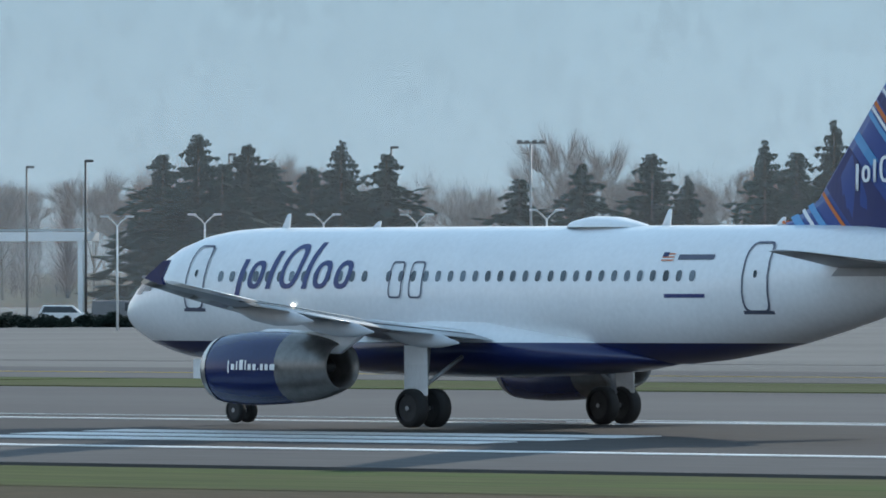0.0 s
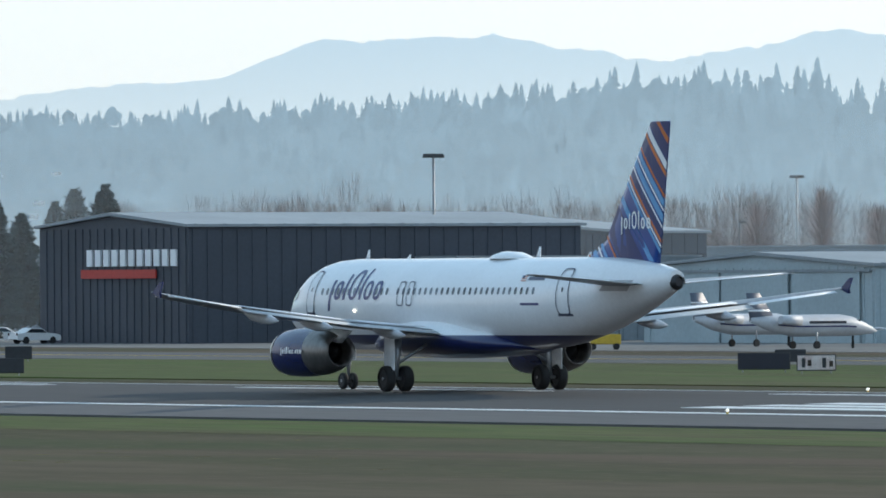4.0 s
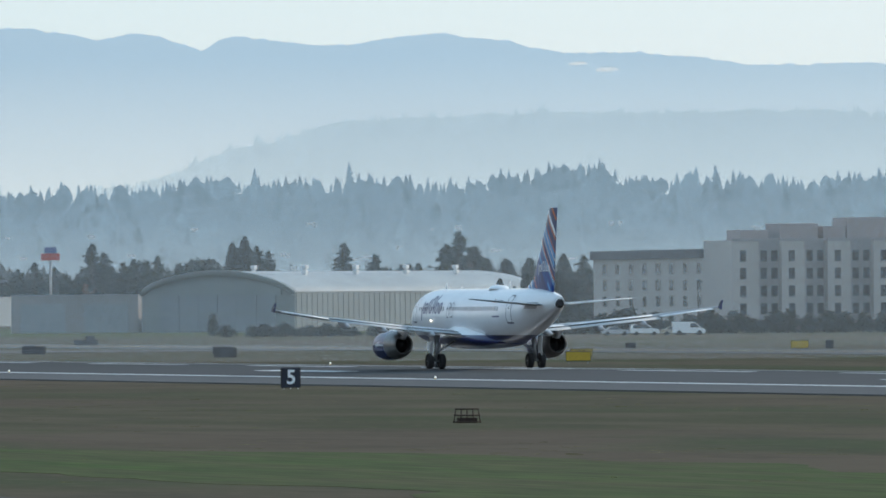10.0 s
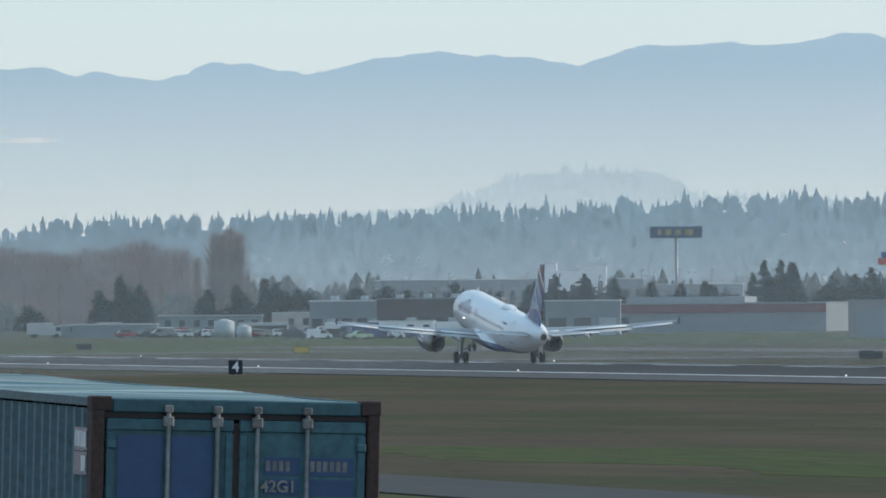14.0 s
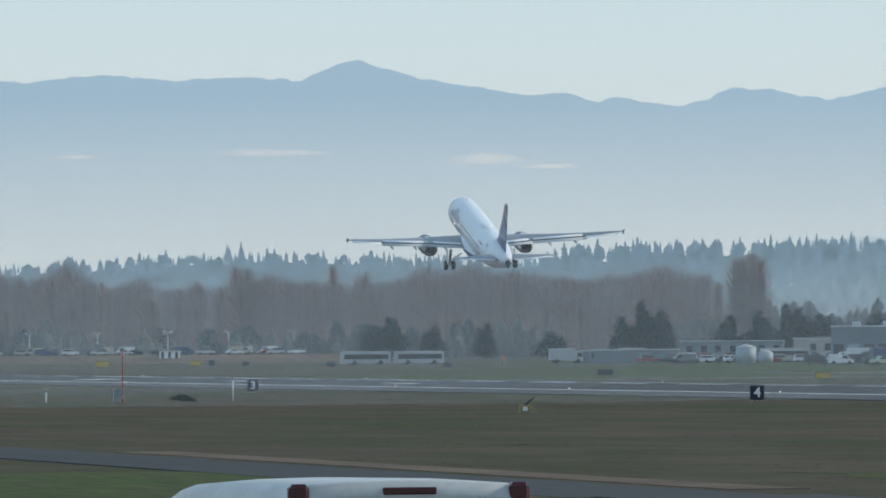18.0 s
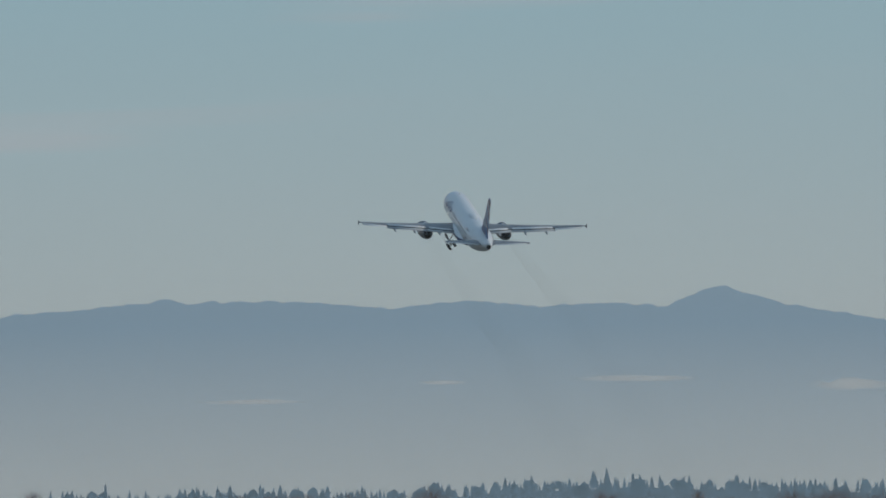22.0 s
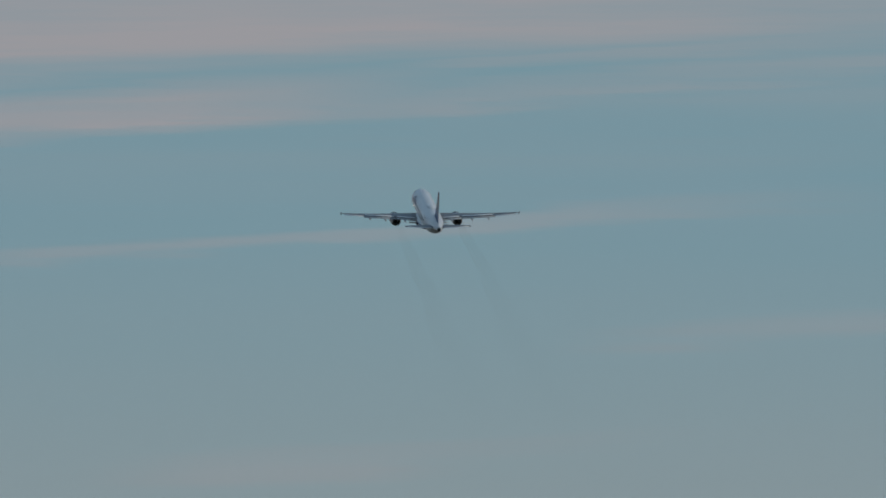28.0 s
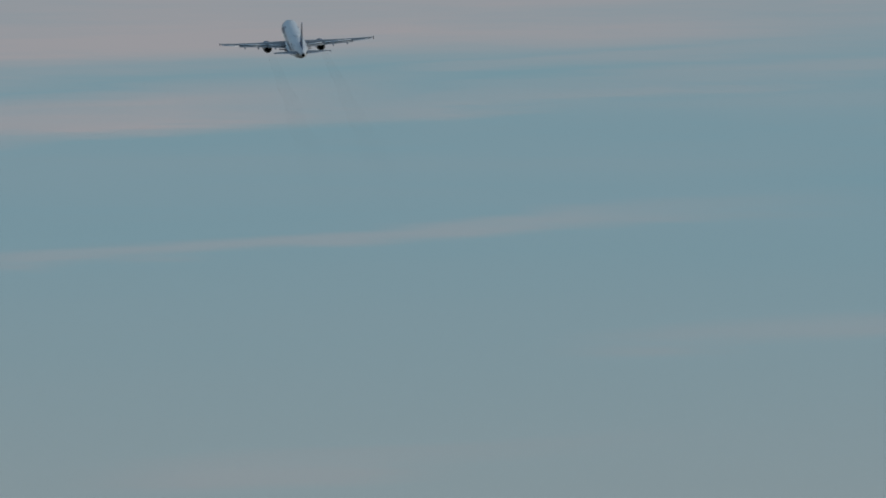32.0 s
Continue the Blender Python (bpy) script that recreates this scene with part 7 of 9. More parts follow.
# yellow box with a slanted flap, cage, lights and striped pole in the near grass
def yellow_box(x, y, z, size, mark):
    b = thing("yellow_box", "yellow equipment box with black marks and a tilted flap", "box", Matrix.Translation((x, y, z)) @ Matrix.Rotation(radians(-18), 4, "Z"))
    cube_part("case", b, YELLOW_WORN, -size, size, -size * 0.7, size * 0.7, 0.0, size * 1.75, "", 0.02)
    cube_part("lid", b, YELLOW_WORN, -size * 1.1, size * 1.1, -size * 0.8, size * 0.8, size * 1.75, size * 1.87)
    for k in mark:
        cube_part("mark", b, BLACK, k * size - size * 0.1, k * size + size * 0.1, -size * 0.72, -size * 0.7, size * 0.5, size * 1.35, "black mark")
    bm = bmesh.new()
    tube(bm, (size * 0.9, 0, size * 1.8), (size * 2.0, 0, size * 0.95), 0.05, 0.05, 6)
    part("flap_arm", bm, GALV, b, "pale slanted arm")
    bm = bmesh.new()
    tube(bm, (0, 0, size * 1.85), (0, 0, size * 2.8), 0.04, 0.04, 6)
    box(bm, -0.09, 0.09, -0.09, 0.09, size * 2.2, size * 3.0, 0.02)
    tube(bm, (0, 0, size * 3.0), (0, 0, size * 3.7), 0.05, 0.015, 6)
    part("mast_light", bm, BLACK, b, "small black mast light")


yellow_box(159.3, 376.9, -0.9, 0.42, (-0.35, 0.35))
yl = thing("approach_light", "yellow light unit with a slanted dark arm", "light", Matrix.Translation((162.2, 937.5, -0.9)))
cube_part("case", yl, YELLOW_WORN, -0.55, 0.35, -0.3, 0.3, 0, 0.62, "", 0.04)
cube_part("lens", yl, PAINT, -0.3, 0.1, -0.32, -0.3, 0.12, 0.48)
part("arm", tube(bmesh.new(), (-0.1, 0, 0.6), (0.75, 0, 1.3), 0.07, 0.06, 8), BLACK, yl, "dark slanted arm")
part("brace", tube(bmesh.new(), (0.3, 0, 0.6), (0.9, 0, 0.1), 0.05, 0.05, 8), YELLOW_WORN, yl)
part("foot", box(bmesh.new(), -0.7, 1.0, -0.4, 0.4, -0.1, 0.02), CONC, yl)

cg = thing("drain_cage", "rusty brown wire drain cage in grass", "cage", Matrix.Translation((156.2, 531.5, -0.9)) @ Matrix.Rotation(radians(-16), 4, "Z"))
for x in (-0.62, -0.31, 0.0, 0.31, 0.62):
    bm = bmesh.new()
    tube(bm, (x * 1.05, -0.35, 0), (x * 0.88, -0.3, 0.68), 0.03, 0.03, 6)
    tube(bm, (x * 1.05, 0.35, 0), (x * 0.88, 0.3, 0.68), 0.03, 0.03, 6)
    tube(bm, (x * 0.88, -0.3, 0.68), (x * 0.88, 0.3, 0.68), 0.03, 0.03, 6)
    part("bar", bm, RUST, cg)
for z, k in ((0.06, 1.05), (0.37, 0.97), (0.68, 0.88)):
    bm = bmesh.new()
    for y in (-0.34 * k, 0.34 * k):
        tube(bm, (-0.66 * k, y, z), (0.66 * k, y, z), 0.035, 0.035, 6)
    part("rail", bm, RUST, cg)
cube_part("grate", cg, RUST, -0.5, 0.5, -0.25, 0.25, 0.0, 0.26)

rp = thing("striped_pole", "red and white pole with grey equipment boxes", "pole", Matrix.Translation((159.1, 1164.4, -0.9)))
for i in range(7):
    part("band", tube(bmesh.new(), (0, 0, i * 0.74), (0, 0, i * 0.74 + 0.74), 0.085, 0.085, 10), RED if i % 2 == 0 else BRICK_RED, rp)
cube_part("cabinet", rp, GALV, -0.95, -0.25, -0.3, 0.3, 0, 1.35, "grey steel cabinet", 0.03)
cube_part("cabinet", rp, GREY_WALL, -0.62, -0.12, -0.5, -0.32, 0.4, 1.5, "dark instrument box", 0.02)
part("beacon", tube(bmesh.new(), (0, 0, 5.18), (0, 0, 5.4), 0.08, 0.05, 8), RED, rp)
for x, y, h in ((151.3, 1166, 1.1), (170, 1160, 2.2), (150, 1282, 1.6)):
    st = thing("marker_stake", "slim pale marker stake in grass", "stake", Matrix.Translation((x, y, -0.9)), "marker stakes")
    part("stem", tube(bmesh.new(), (0, 0, -0.1), (0, 0, h), 0.09, 0.07, 8), PAINT, st)
    part("cap", tube(bmesh.new(), (0, 0, h), (0, 0, h + 0.3), 0.16, 0.12, 8), GALV, st)
bush = shrub(55, "low brown scrubby bush in grass", "low_bush")
bush.matrix_world = Matrix.Translation((164.4, 1158, -0.95)) @ Matrix.Diagonal((3.6, 2.0, 0.85, 1))


def flood_pole(az, top_el, dist, arm=1.6, kind="tee"):
    """A tall pole with lamp heads at its top."""
    base = BASE + max(0, dist - 1900) * 0.0009
    h = height(top_el, dist) - base
    p = polar(az, dist, base)
    lab = {"tee": "tall steel floodlight mast with a crossbar of lamps", "single": "dark street lamp with one shoebox head", "double": "pale street lamp with two curved arms"}[kind]
    s = thing("light_mast" if kind == "tee" else "street_lamp", lab, "lamp post", Matrix.Translation(p) @ Matrix.Rotation(radians(-az), 4, "Z"))
    if kind == "tee":
        part("mast", tube(bmesh.new(), (0, 0, 0), (0, 0, h), 0.17, 0.1, 8), GALV, s)
        part("crossbar", box(bmesh.new(), -arm, arm, -0.08, 0.08, h - 0.12, h + 0.06), POLE, s)
        for i in range(4):
            x = -arm + 0.3 + (2 * arm - 0.6) * i / 3
            part("lamp_head", box(bmesh.new(), x - 0.24, x + 0.24, -0.3, 0.22, h - 0.02, h + 0.26, 0.04), POLE, s)
    elif kind == "single":
        part("mast", tube(bmesh.new(), (0, 0, 0), (0, 0, h), 0.13, 0.1, 8), POLE, s)
        part("lamp_head", box(bmesh.new(), -0.1, 0.75, -0.25, 0.25, h - 0.05, h + 0.2, 0.05), POLE, s)
    else:
        part("mast", tube(bmesh.new(), (0, 0, 0), (0, 0, h - 0.7), 0.1, 0.07, 8), PAINT, s)
        for sd in (-1, 1):
            bm = bmesh.new()
            pts = [(sd * u * arm, 0, h - 0.8 + 0.75 * math.sin(u * 1.5)) for u in (0, 0.3, 0.65, 1.0)]
            for a, b in zip(pts, pts[1:]):
                tube(bm, a, b, 0.06, 0.05, 6)
            part("arm", bm, PAINT, s)
            part("lamp_head", box(bmesh.new(), sd * arm - 0.35, sd * arm + 0.35, -0.15, 0.15, h - 0.14, h + 0.02, 0.04), PAINT, s)
    return s


for az, el, d, arm in ((44.408, 0.589, 1130, 1.4), (29.695, 0.51, 1500, 1.0), (30.575, 0.6, 985, 1.1), (30.974, 0.537, 1400, 1.0), (32.355, 0.552, 1300, 1.2), (33.97, 0.78, 905, 0.95), (27.86, 0.625, 1040, 1.0), (25.345, 0.547, 1150, 1.0), (40.12, 0.48, 1080, 1.2)):
    flood_pole(az, el, d, arm)
ft = flood_pole(22.713, 0.34, 1230, 1.2)
for z in (8.4, 9.6):
    cube_part("crossbar", ft, GALV, -0.9, 0.9, -0.1, 0.1, z, z + 0.15)
for az, el, d in ((40.761, 0.463, 1130), (41.086, 0.454, 1120), (41.862, 0.469, 1100), (42.159, 0.499, 1060), (43.703, 0.563, 1120), (42.73, 0.472, 1190), (42.884, 0.53, 1180), (38.11, 0.411, 1080), (37.584, 0.219, 1050), (39.206, 0.426, 1110), (39.429, 0.437, 1090), (39.956, 0.343, 1100),
                  (31.157, 0.304, 1200), (31.571, 0.313, 1190), (31.713, 0.293, 1230), (31.955, 0.269, 1260), (32.113, 0.314, 1180), (32.746, 0.322, 1170), (32.834, 0.287, 1210), (33.392, 0.46, 960), (29.406, 0.283, 1320), (30.259, 0.296, 1290), (30.487, 0.292, 1290), (30.853, 0.281, 1310),
                  (22.199, 0.237, 1450), (22.824, 0.239, 1440), (23.85, 0.238, 1420), (21.283, 0.235, 1700), (20.821, 0.227, 1720), (20.225, 0.288, 1300), (17.55, 0.093, 1900), (25.0, 0.18, 1400)):
    flood_pole(az, el, d, kind="single")
for az, el, d in ((41.257, 0.211, 880), (42.318, 0.225, 900), (42.76, 0.235, 890), (43.36, 0.233, 890), (43.831, 0.231, 900), (44.487, 0.252, 870), (41.273, 0.195, 860)):
    flood_pole(az, el, d, 1.0 if az != 41.257 else 0.85, kind="double")
for az, el, d in ((23.209, 0.242, 1430), (23.734, 0.244, 1420)):
    flood_pole(az, el, d, 0.8, kind="double")
rng = random.Random(12)
for i in range(34):
    flood_pole(6.0 + i * 0.083 + rng.uniform(-0.02, 0.02), 0.066 + rng.uniform(-0.006, 0.008), 3000 + 40 * (i % 3), 1.0, "double" if i % 4 == 0 else "single")
for i in range(26):
    flood_pole(11.9 + i * 0.19 + rng.uniform(-0.04, 0.04), 0.19 + rng.uniform(-0.02, 0.02), 3250, 1.0, "single")


def windsock(az, base_el, top_el, dist, size):
    p = polar(az, dist, BASE + max(0, dist - 1900) * 0.0009)
    top = height(top_el, dist) - p.z
    s = thing("windsock", "limp red-orange windsock on a thin mast", "windsock", Matrix.Translation(p) @ Matrix.Rotation(radians(-az), 4, "Z"))
    part("mast", tube(bmesh.new(), (0, 0, 0), (0, 0, top), 0.09, 0.06, 8), GALV, s)
    bm = bmesh.new()
    rings = []
    for u in (0, 0.25, 0.5, 0.75, 1.0):
        x, z, r = -size * 0.9 * math.sin(u * 1.4) + 0, top - size * 1.4 * u * u - 0.2, size * (0.3 - 0.15 * u)
        rings.append([(x + 0.5 * r * math.cos(a) - 0, r * math.sin(a), z + r * math.cos(a)) for a in [6.283 * i / 10 for i in range(10)]])
    rings = [[(-q[0], q[1], q[2]) for q in ring] for ring in rings]
    part("sock", loft(bm, rings), SOCK, s, "red-orange cloth sock")


SOCK = mat("red_orange_cloth", (0.75, 0.09, 0.03), 0.8, vary=0.1)
windsock(20.97, -0.02, 0.13, 1060, 0.5)
windsock(9.70, -0.126, -0.07, 2490, 1.3)

# flag on a pole, tall roadside sign, water tower
fp = thing("flagpole", "thin flagpole with a dark furled flag", "flagpole", Matrix.Translation(polar(30.966, 960, BASE)))
part("pole", tube(bmesh.new(), (0, 0, 0), (0, 0, 9.6), 0.07, 0.04, 8), GALV, fp)
bm = bmesh.new()
loft(bm, [[(0.05 + x * 0.55, 0.12 * math.sin(x * 5 + z), 7.6 + z - x * 0.8) for x in (0, 0.35, 0.7, 1.0)] for z in (0, 0.5, 1.0, 1.6)], close=False, cap=False)
part("flag", bm, NAVY, fp, "dark blue and red flag")
# muted board and block colours of the roadside sign
SIGN_BLUE = mat("muted_blue_sign", (0.07, 0.10, 0.16), 0.7, vary=0.2, scale=0.4, fine=3)
SIGN_OCHRE = mat("muted_ochre_letters", (0.30, 0.27, 0.14), 0.7, vary=0.2, scale=0.5, fine=3)
d_ = 2900
rs = thing("roadside_sign", "tall blue roadside sign with plain yellow shapes", "sign", Matrix.Translation(polar(13.215, d_, 0.3)) @ Matrix.Rotation(radians(-13.2), 4, "Z"))
z0, z1 = height(0.37, d_) - 0.3, height(0.429, d_) - 0.3
cube_part("board", rs, SIGN_BLUE, -6.7, 6.7, -0.5, 0.5, z0, z1, "", 0.1)
for i, (xa, xb) in enumerate(((-4.6, -3.9), (-2.9, -1.2), (-0.3, 1.4), (2.2, 4.4))):
    cube_part("sign_block", rs, SIGN_OCHRE, xa, xb, -0.62, -0.5, z0 + 0.8, z1 - 0.7, "plain yellow block")
part("mast", tube(bmesh.new(), (0, 0, 0), (0, 0, z0), 0.5, 0.4, 10), GALV, rs)
d_ = 2450
rs = thing("roadside_sign", "small blue and red sign box on a pole", "sign", Matrix.Translation(polar(14.28, d_, 0.2)) @ Matrix.Rotation(radians(-14.2), 4, "Z"))
z0, zm, z1 = (height(e, d_) - 0.2 for e in (0.226, 0.262, 0.292))
cube_part("board", rs, BLUE, -1.3, 1.3, -0.4, 0.4, zm, z1)
cube_part("board", rs, RED, -2.0, 2.0, -0.4, 0.4, z0, zm - 0.05)
part("mast", tube(bmesh.new(), (0, 0, 0), (0, 0, z0), 0.3, 0.3, 8), GALV, rs)
d_ = 4040
wt = thing("water_tower", "pale water tower on four thin legs", "water tower", Matrix.Translation(polar(22.237, d_, height(0.55, d_))))
zt, zb = (height(e, d_) - height(0.55, d_) for e in (0.862, 0.755))
bm = bmesh.new()
loft(bm, [[(r * math.cos(a), r * math.sin(a), z) for a in [6.283 * i / 16 for i in range(16)]] for z, r in ((zb - 0.8, 0.6), (zb, 2.4), (zb + 2.4, 3.0), (zt - 2.2, 3.0), (zt - 0.9, 2.2), (zt, 0.4))])
part("tank", bm, ROOF_WHITE, wt, "pale domed tank")
for sx, sy in ((-1, -1), (1, -1), (1, 1), (-1, 1)):
    part("leg", tube(bmesh.new(), (sx * 2.6, sy * 2.6, 0), (sx * 2.1, sy * 2.1, zb + 1.5), 0.28, 0.22, 6), ROOF_WHITE, wt)
part("riser", tube(bmesh.new(), (0, 0, 0), (0, 0, zb), 0.4, 0.4, 8), ROOF_WHITE, wt)


# ---- vehicles ----
GLASSY = mat("vehicle_glass", (0.02, 0.025, 0.03), 0.08, vary=0.05)
TAIL = mat("tail_lamp_red", (0.06, 0.008, 0.012), 0.25, vary=0.1)
CAR_PAINT = {c: mat(c + "_car_paint", v, 0.25, vary=0.05) for c, v in (("white", (0.75, 0.76, 0.76)), ("silver", (0.45, 0.46, 0.47)), ("black", (0.02, 0.02, 0.022)), ("blue", (0.03, 0.06, 0.16)), ("red", (0.3, 0.02, 0.02)), ("grey", (0.14, 0.15, 0.16)), ("green", (0.32, 0.42, 0.28)), ("beige", (0.4, 0.36, 0.29)))}
SHAPES = {  # side outline (along, up), glass outline, width, length, wheel places
    "sedan": ([(0, 0.35), (0, 0.75), (0.5, 0.92), (1.25, 0.97), (1.95, 1.4), (3.1, 1.43), (3.8, 1.0), (4.5, 0.95), (4.55, 0.4)], [(1.4, 0.99), (2.0, 1.35), (3.05, 1.37), (3.62, 1.02)], 1.78, 4.55, (0.85, 3.65)),
    "suv": ([(0, 0.4), (0, 0.85), (0.4, 1.08), (1.1, 1.12), (1.75, 1.74), (4.3, 1.78), (4.65, 1.15), (4.7, 0.45)], [(1.3, 1.15), (1.85, 1.66), (4.2, 1.69), (4.45, 1.16)], 1.88, 4.7, (0.9, 3.75)),
    "van": ([(0, 0.4), (0, 0.95), (0.7, 1.2), (1.4, 1.95), (1.9, 2.1), (5.2, 2.15), (5.35, 0.45)], [(0.95, 1.25), (1.5, 1.9), (2.4, 1.95), (2.4, 1.25)], 2.0, 5.35, (0.95, 4.2)),
    "pickup": ([(0, 0.45), (0, 0.95), (0.5, 1.12), (1.3, 1.16), (1.9, 1.8), (3.1, 1.82), (3.3, 1.15), (5.3, 1.15), (5.35, 0.5)], [(1.5, 1.2), (2.0, 1.72), (3.0, 1.74), (3.1, 1.2)], 1.95, 5.35, (0.95, 4.3)),
    "truck": ([(0, 0.5), (0, 2.2), (0.4, 2.6), (1.8, 2.7), (1.85, 3.4), (7.6, 3.4), (7.6, 0.8), (1.9, 0.6)], [(0.1, 1.5), (0.4, 2.4), (1.3, 2.4), (1.3, 1.5)], 2.4, 7.6, (1.1, 6.2)),
    "bus": ([(0, 0.4), (0.1, 2.9), (0.4, 3.1), (11.4, 3.1), (11.5, 0.4)], [(0.6, 1.3), (0.6, 2.4), (11.0, 2.4), (11.0, 1.3)], 2.5, 11.5, (2.4, 8.6)),
}
_cars = {}


def vehicle(shape, colour, label, m):
    """A parked or moving road vehicle: shell, glass, wheels, lamps. Its front is at y = 0, facing -y."""
    if (shape, colour) in _cars:
        o = copy_thing(_cars[shape, colour], m)
        o["label"] = label
        return o
    side, glass, wd, ln, wheels = SHAPES[shape]
    v = thing({"truck": "box_truck", "van": "van", "bus": "bus", "pickup": "pickup_truck"}.get(shape, "car"), label, {"truck": "truck", "van": "van", "bus": "bus", "pickup": "pickup"}.get(shape, "car"))
    bm = bmesh.new()
    hi = max(z for _, z in side)
    rings = []
    for x, tuck in ((-wd / 2, 0.06), (-wd / 2 + 0.05, 0.0), (0, -0.02), (wd / 2 - 0.05, 0.0), (wd / 2, 0.06)):
        rings.append([(x * (1 - 0.14 * max(0, (z - 1.0) / max(0.5, hi - 1.0)) * (shape not in ("truck", "bus"))), y, z - tuck) for y, z in side])
    loft(bm, rings)
    for f in bm.faces:
        f.smooth = False
    part("body", bm, CAR_PAINT[colour], v)
    for s in (-1, 1):
        bm = bmesh.new()
        bm.faces.new([bm.verts.new((s * (wd / 2 * (1 - 0.14 * max(0, (z - 1.0) / max(0.5, hi - 1.0)) * (shape not in ("truck", "bus"))) + 0.012), y, z)) for y, z in glass])
        part("side_glass", bm, GLASSY, v)
    (y0, za), (y1, zb) = glass[0], glass[1]
    if shape not in ("bus", "truck"):
        bm = bmesh.new()
        bm.faces.new([bm.verts.new(q) for q in ((-wd * 0.42, y0 - 0.12, za + 0.03), (wd * 0.42, y0 - 0.12, za + 0.03), (wd * 0.37, y1 - 0.1, zb + 0.02), (-wd * 0.37, y1 - 0.1, zb + 0.02))])
        part("windscreen", bm, GLASSY, v)
    else:
        cube_part("windscreen", v, GLASSY, -wd * 0.42, wd * 0.42, -0.03, 0.02, 1.4, 2.15 if shape == "truck" else 2.7)
    r = 0.33 if shape in ("sedan", "suv") else 0.4 if shape in ("van", "pickup") else 0.5
    for y in wheels:
        for s in (-1, 1):
            part("wheel", tube(bmesh.new(), (s * (wd / 2 - 0.2), y, r), (s * (wd / 2 + 0.02), y, r), r, r, 14), RUBBER, v, "black tyre")
    for s in (-1, 1):
        cube_part("headlight", v, PAINT, s * wd * 0.36 - 0.16, s * wd * 0.36 + 0.16, -0.02, 0.03, 0.62, 0.78)
        cube_part("tail_light", v, TAIL, s * wd * 0.42 - 0.08, s * wd * 0.42 + 0.08, ln - 0.03, ln + 0.02, 0.75, 1.0)
    v.matrix_world = m
    _cars[shape, colour] = v
    return v


def park(shape, colour, az, dist, turn, words="parked on the apron", lift=0.0):
    label = colour + " " + {"sedan": "saloon car", "suv": "off-road car", "van": "panel van", "pickup": "pickup truck", "truck": "box truck", "bus": "shuttle bus"}[shape] + " " + words
    z = BASE + 0.03 + lift + max(0, dist - 1900) * 0.0009
    return vehicle(shape, colour, label, Matrix.Translation(polar(az, dist, z)) @ Matrix.Rotation(radians(turn), 4, "Z"))


COLS = ("white", "silver", "black", "blue", "red", "grey", "white", "beige")
for az, sh, co in ((41.0, "suv", "grey"), (41.15, "sedan", "grey"), (40.9, "sedan", "blue"), (41.35, "van", "black"), (41.5, "suv", "silver"), (40.75, "truck", "blue"), (41.62, "sedan", "beige"), (38.0, "sedan", "silver"), (37.7, "suv", "grey"), (38.4, "van", "white"), (36.6, "truck", "grey"), (35.6, "van", "silver"), (35.2, "sedan", "black"), (34.6, "suv", "white"), (34.2, "truck", "grey"), (33.8, "sedan", "white")):
    park(sh, co, az, 745 + rng.uniform(-10, 40), rng.uniform(60, 130))
park("truck", "grey", 37.3, 730, 75, "with a ladder rack beside an aircraft stand")
park("pickup", "white", 37.5, 930, 80)
park("suv", "white", 42.2, 966, 45, "parked behind a low hedge")
park("sedan", "silver", 41.72, 968, 45, "parked behind a low hedge")
park("van", "grey", 42.5, 972, 45, "parked behind a low hedge")
park("pickup", "white", 31.62, 815, 70, "beside a terminal")
for i in range(12):
    park(rng.choice(("sedan", "suv", "van", "sedan", "pickup")), rng.choice(COLS), 24.5 + i * 0.13 + rng.uniform(-0.03, 0.03), 1035 + rng.uniform(-12, 25), rng.uniform(30, 150), "parked by a dark hangar")
for az, sh in ((17.35, "suv"), (17.5, "sedan"), (17.58, "van"), (17.2, "sedan")):
    park(sh, rng.choice(COLS), az, 1820, 80, "parked by a hedge")
for i in range(92):
    park(rng.choice(("sedan", "sedan", "suv", "van", "pickup")), rng.choice(COLS), 10.5 + (i % 23) * 0.051 + rng.uniform(-0.015, 0.015), 2520 + 32 * (i // 23) + rng.uniform(-8, 8), rng.choice((85, 95, 80, 265)), "in a wide car park")
CAR_PARK_Z = 2.3
bm = bmesh.new()
loft(bm, [[polar(4.6 + 0.1 * i, d, z) for d, z in ((2915, -0.3), (2945, CAR_PARK_Z - 0.02), (3075, CAR_PARK_Z - 0.02), (3080, -0.3))] for i in range(46)])
for f in bm.faces:
    f.smooth = False
tagged(part("car_park", bm, DIRT), "low brown terrace with a far car park", "car park", kind="structure")
for i in range(60):
    park(rng.choice(("sedan", "suv", "van", "sedan")), rng.choice(COLS), 5.9 + i * 0.046 + rng.uniform(-0.015, 0.015), 2980 + 30 * (i % 3), rng.choice((80, 90, 100, 270)), "in a far car park under lamps", CAR_PARK_Z - BASE - 0.03 - (1080 + 30 * (i % 3)) * 0.0009)
for az, sh, co in ((9.13, "bus", "silver"), (9.4, "bus", "silver"), (10.1, "truck", "silver"), (10.45, "truck", "silver"), (11.25, "bus", "silver"), (11.9, "bus", "silver")):
    park(sh, co, az, 2600, 95, "parked along a perimeter road")

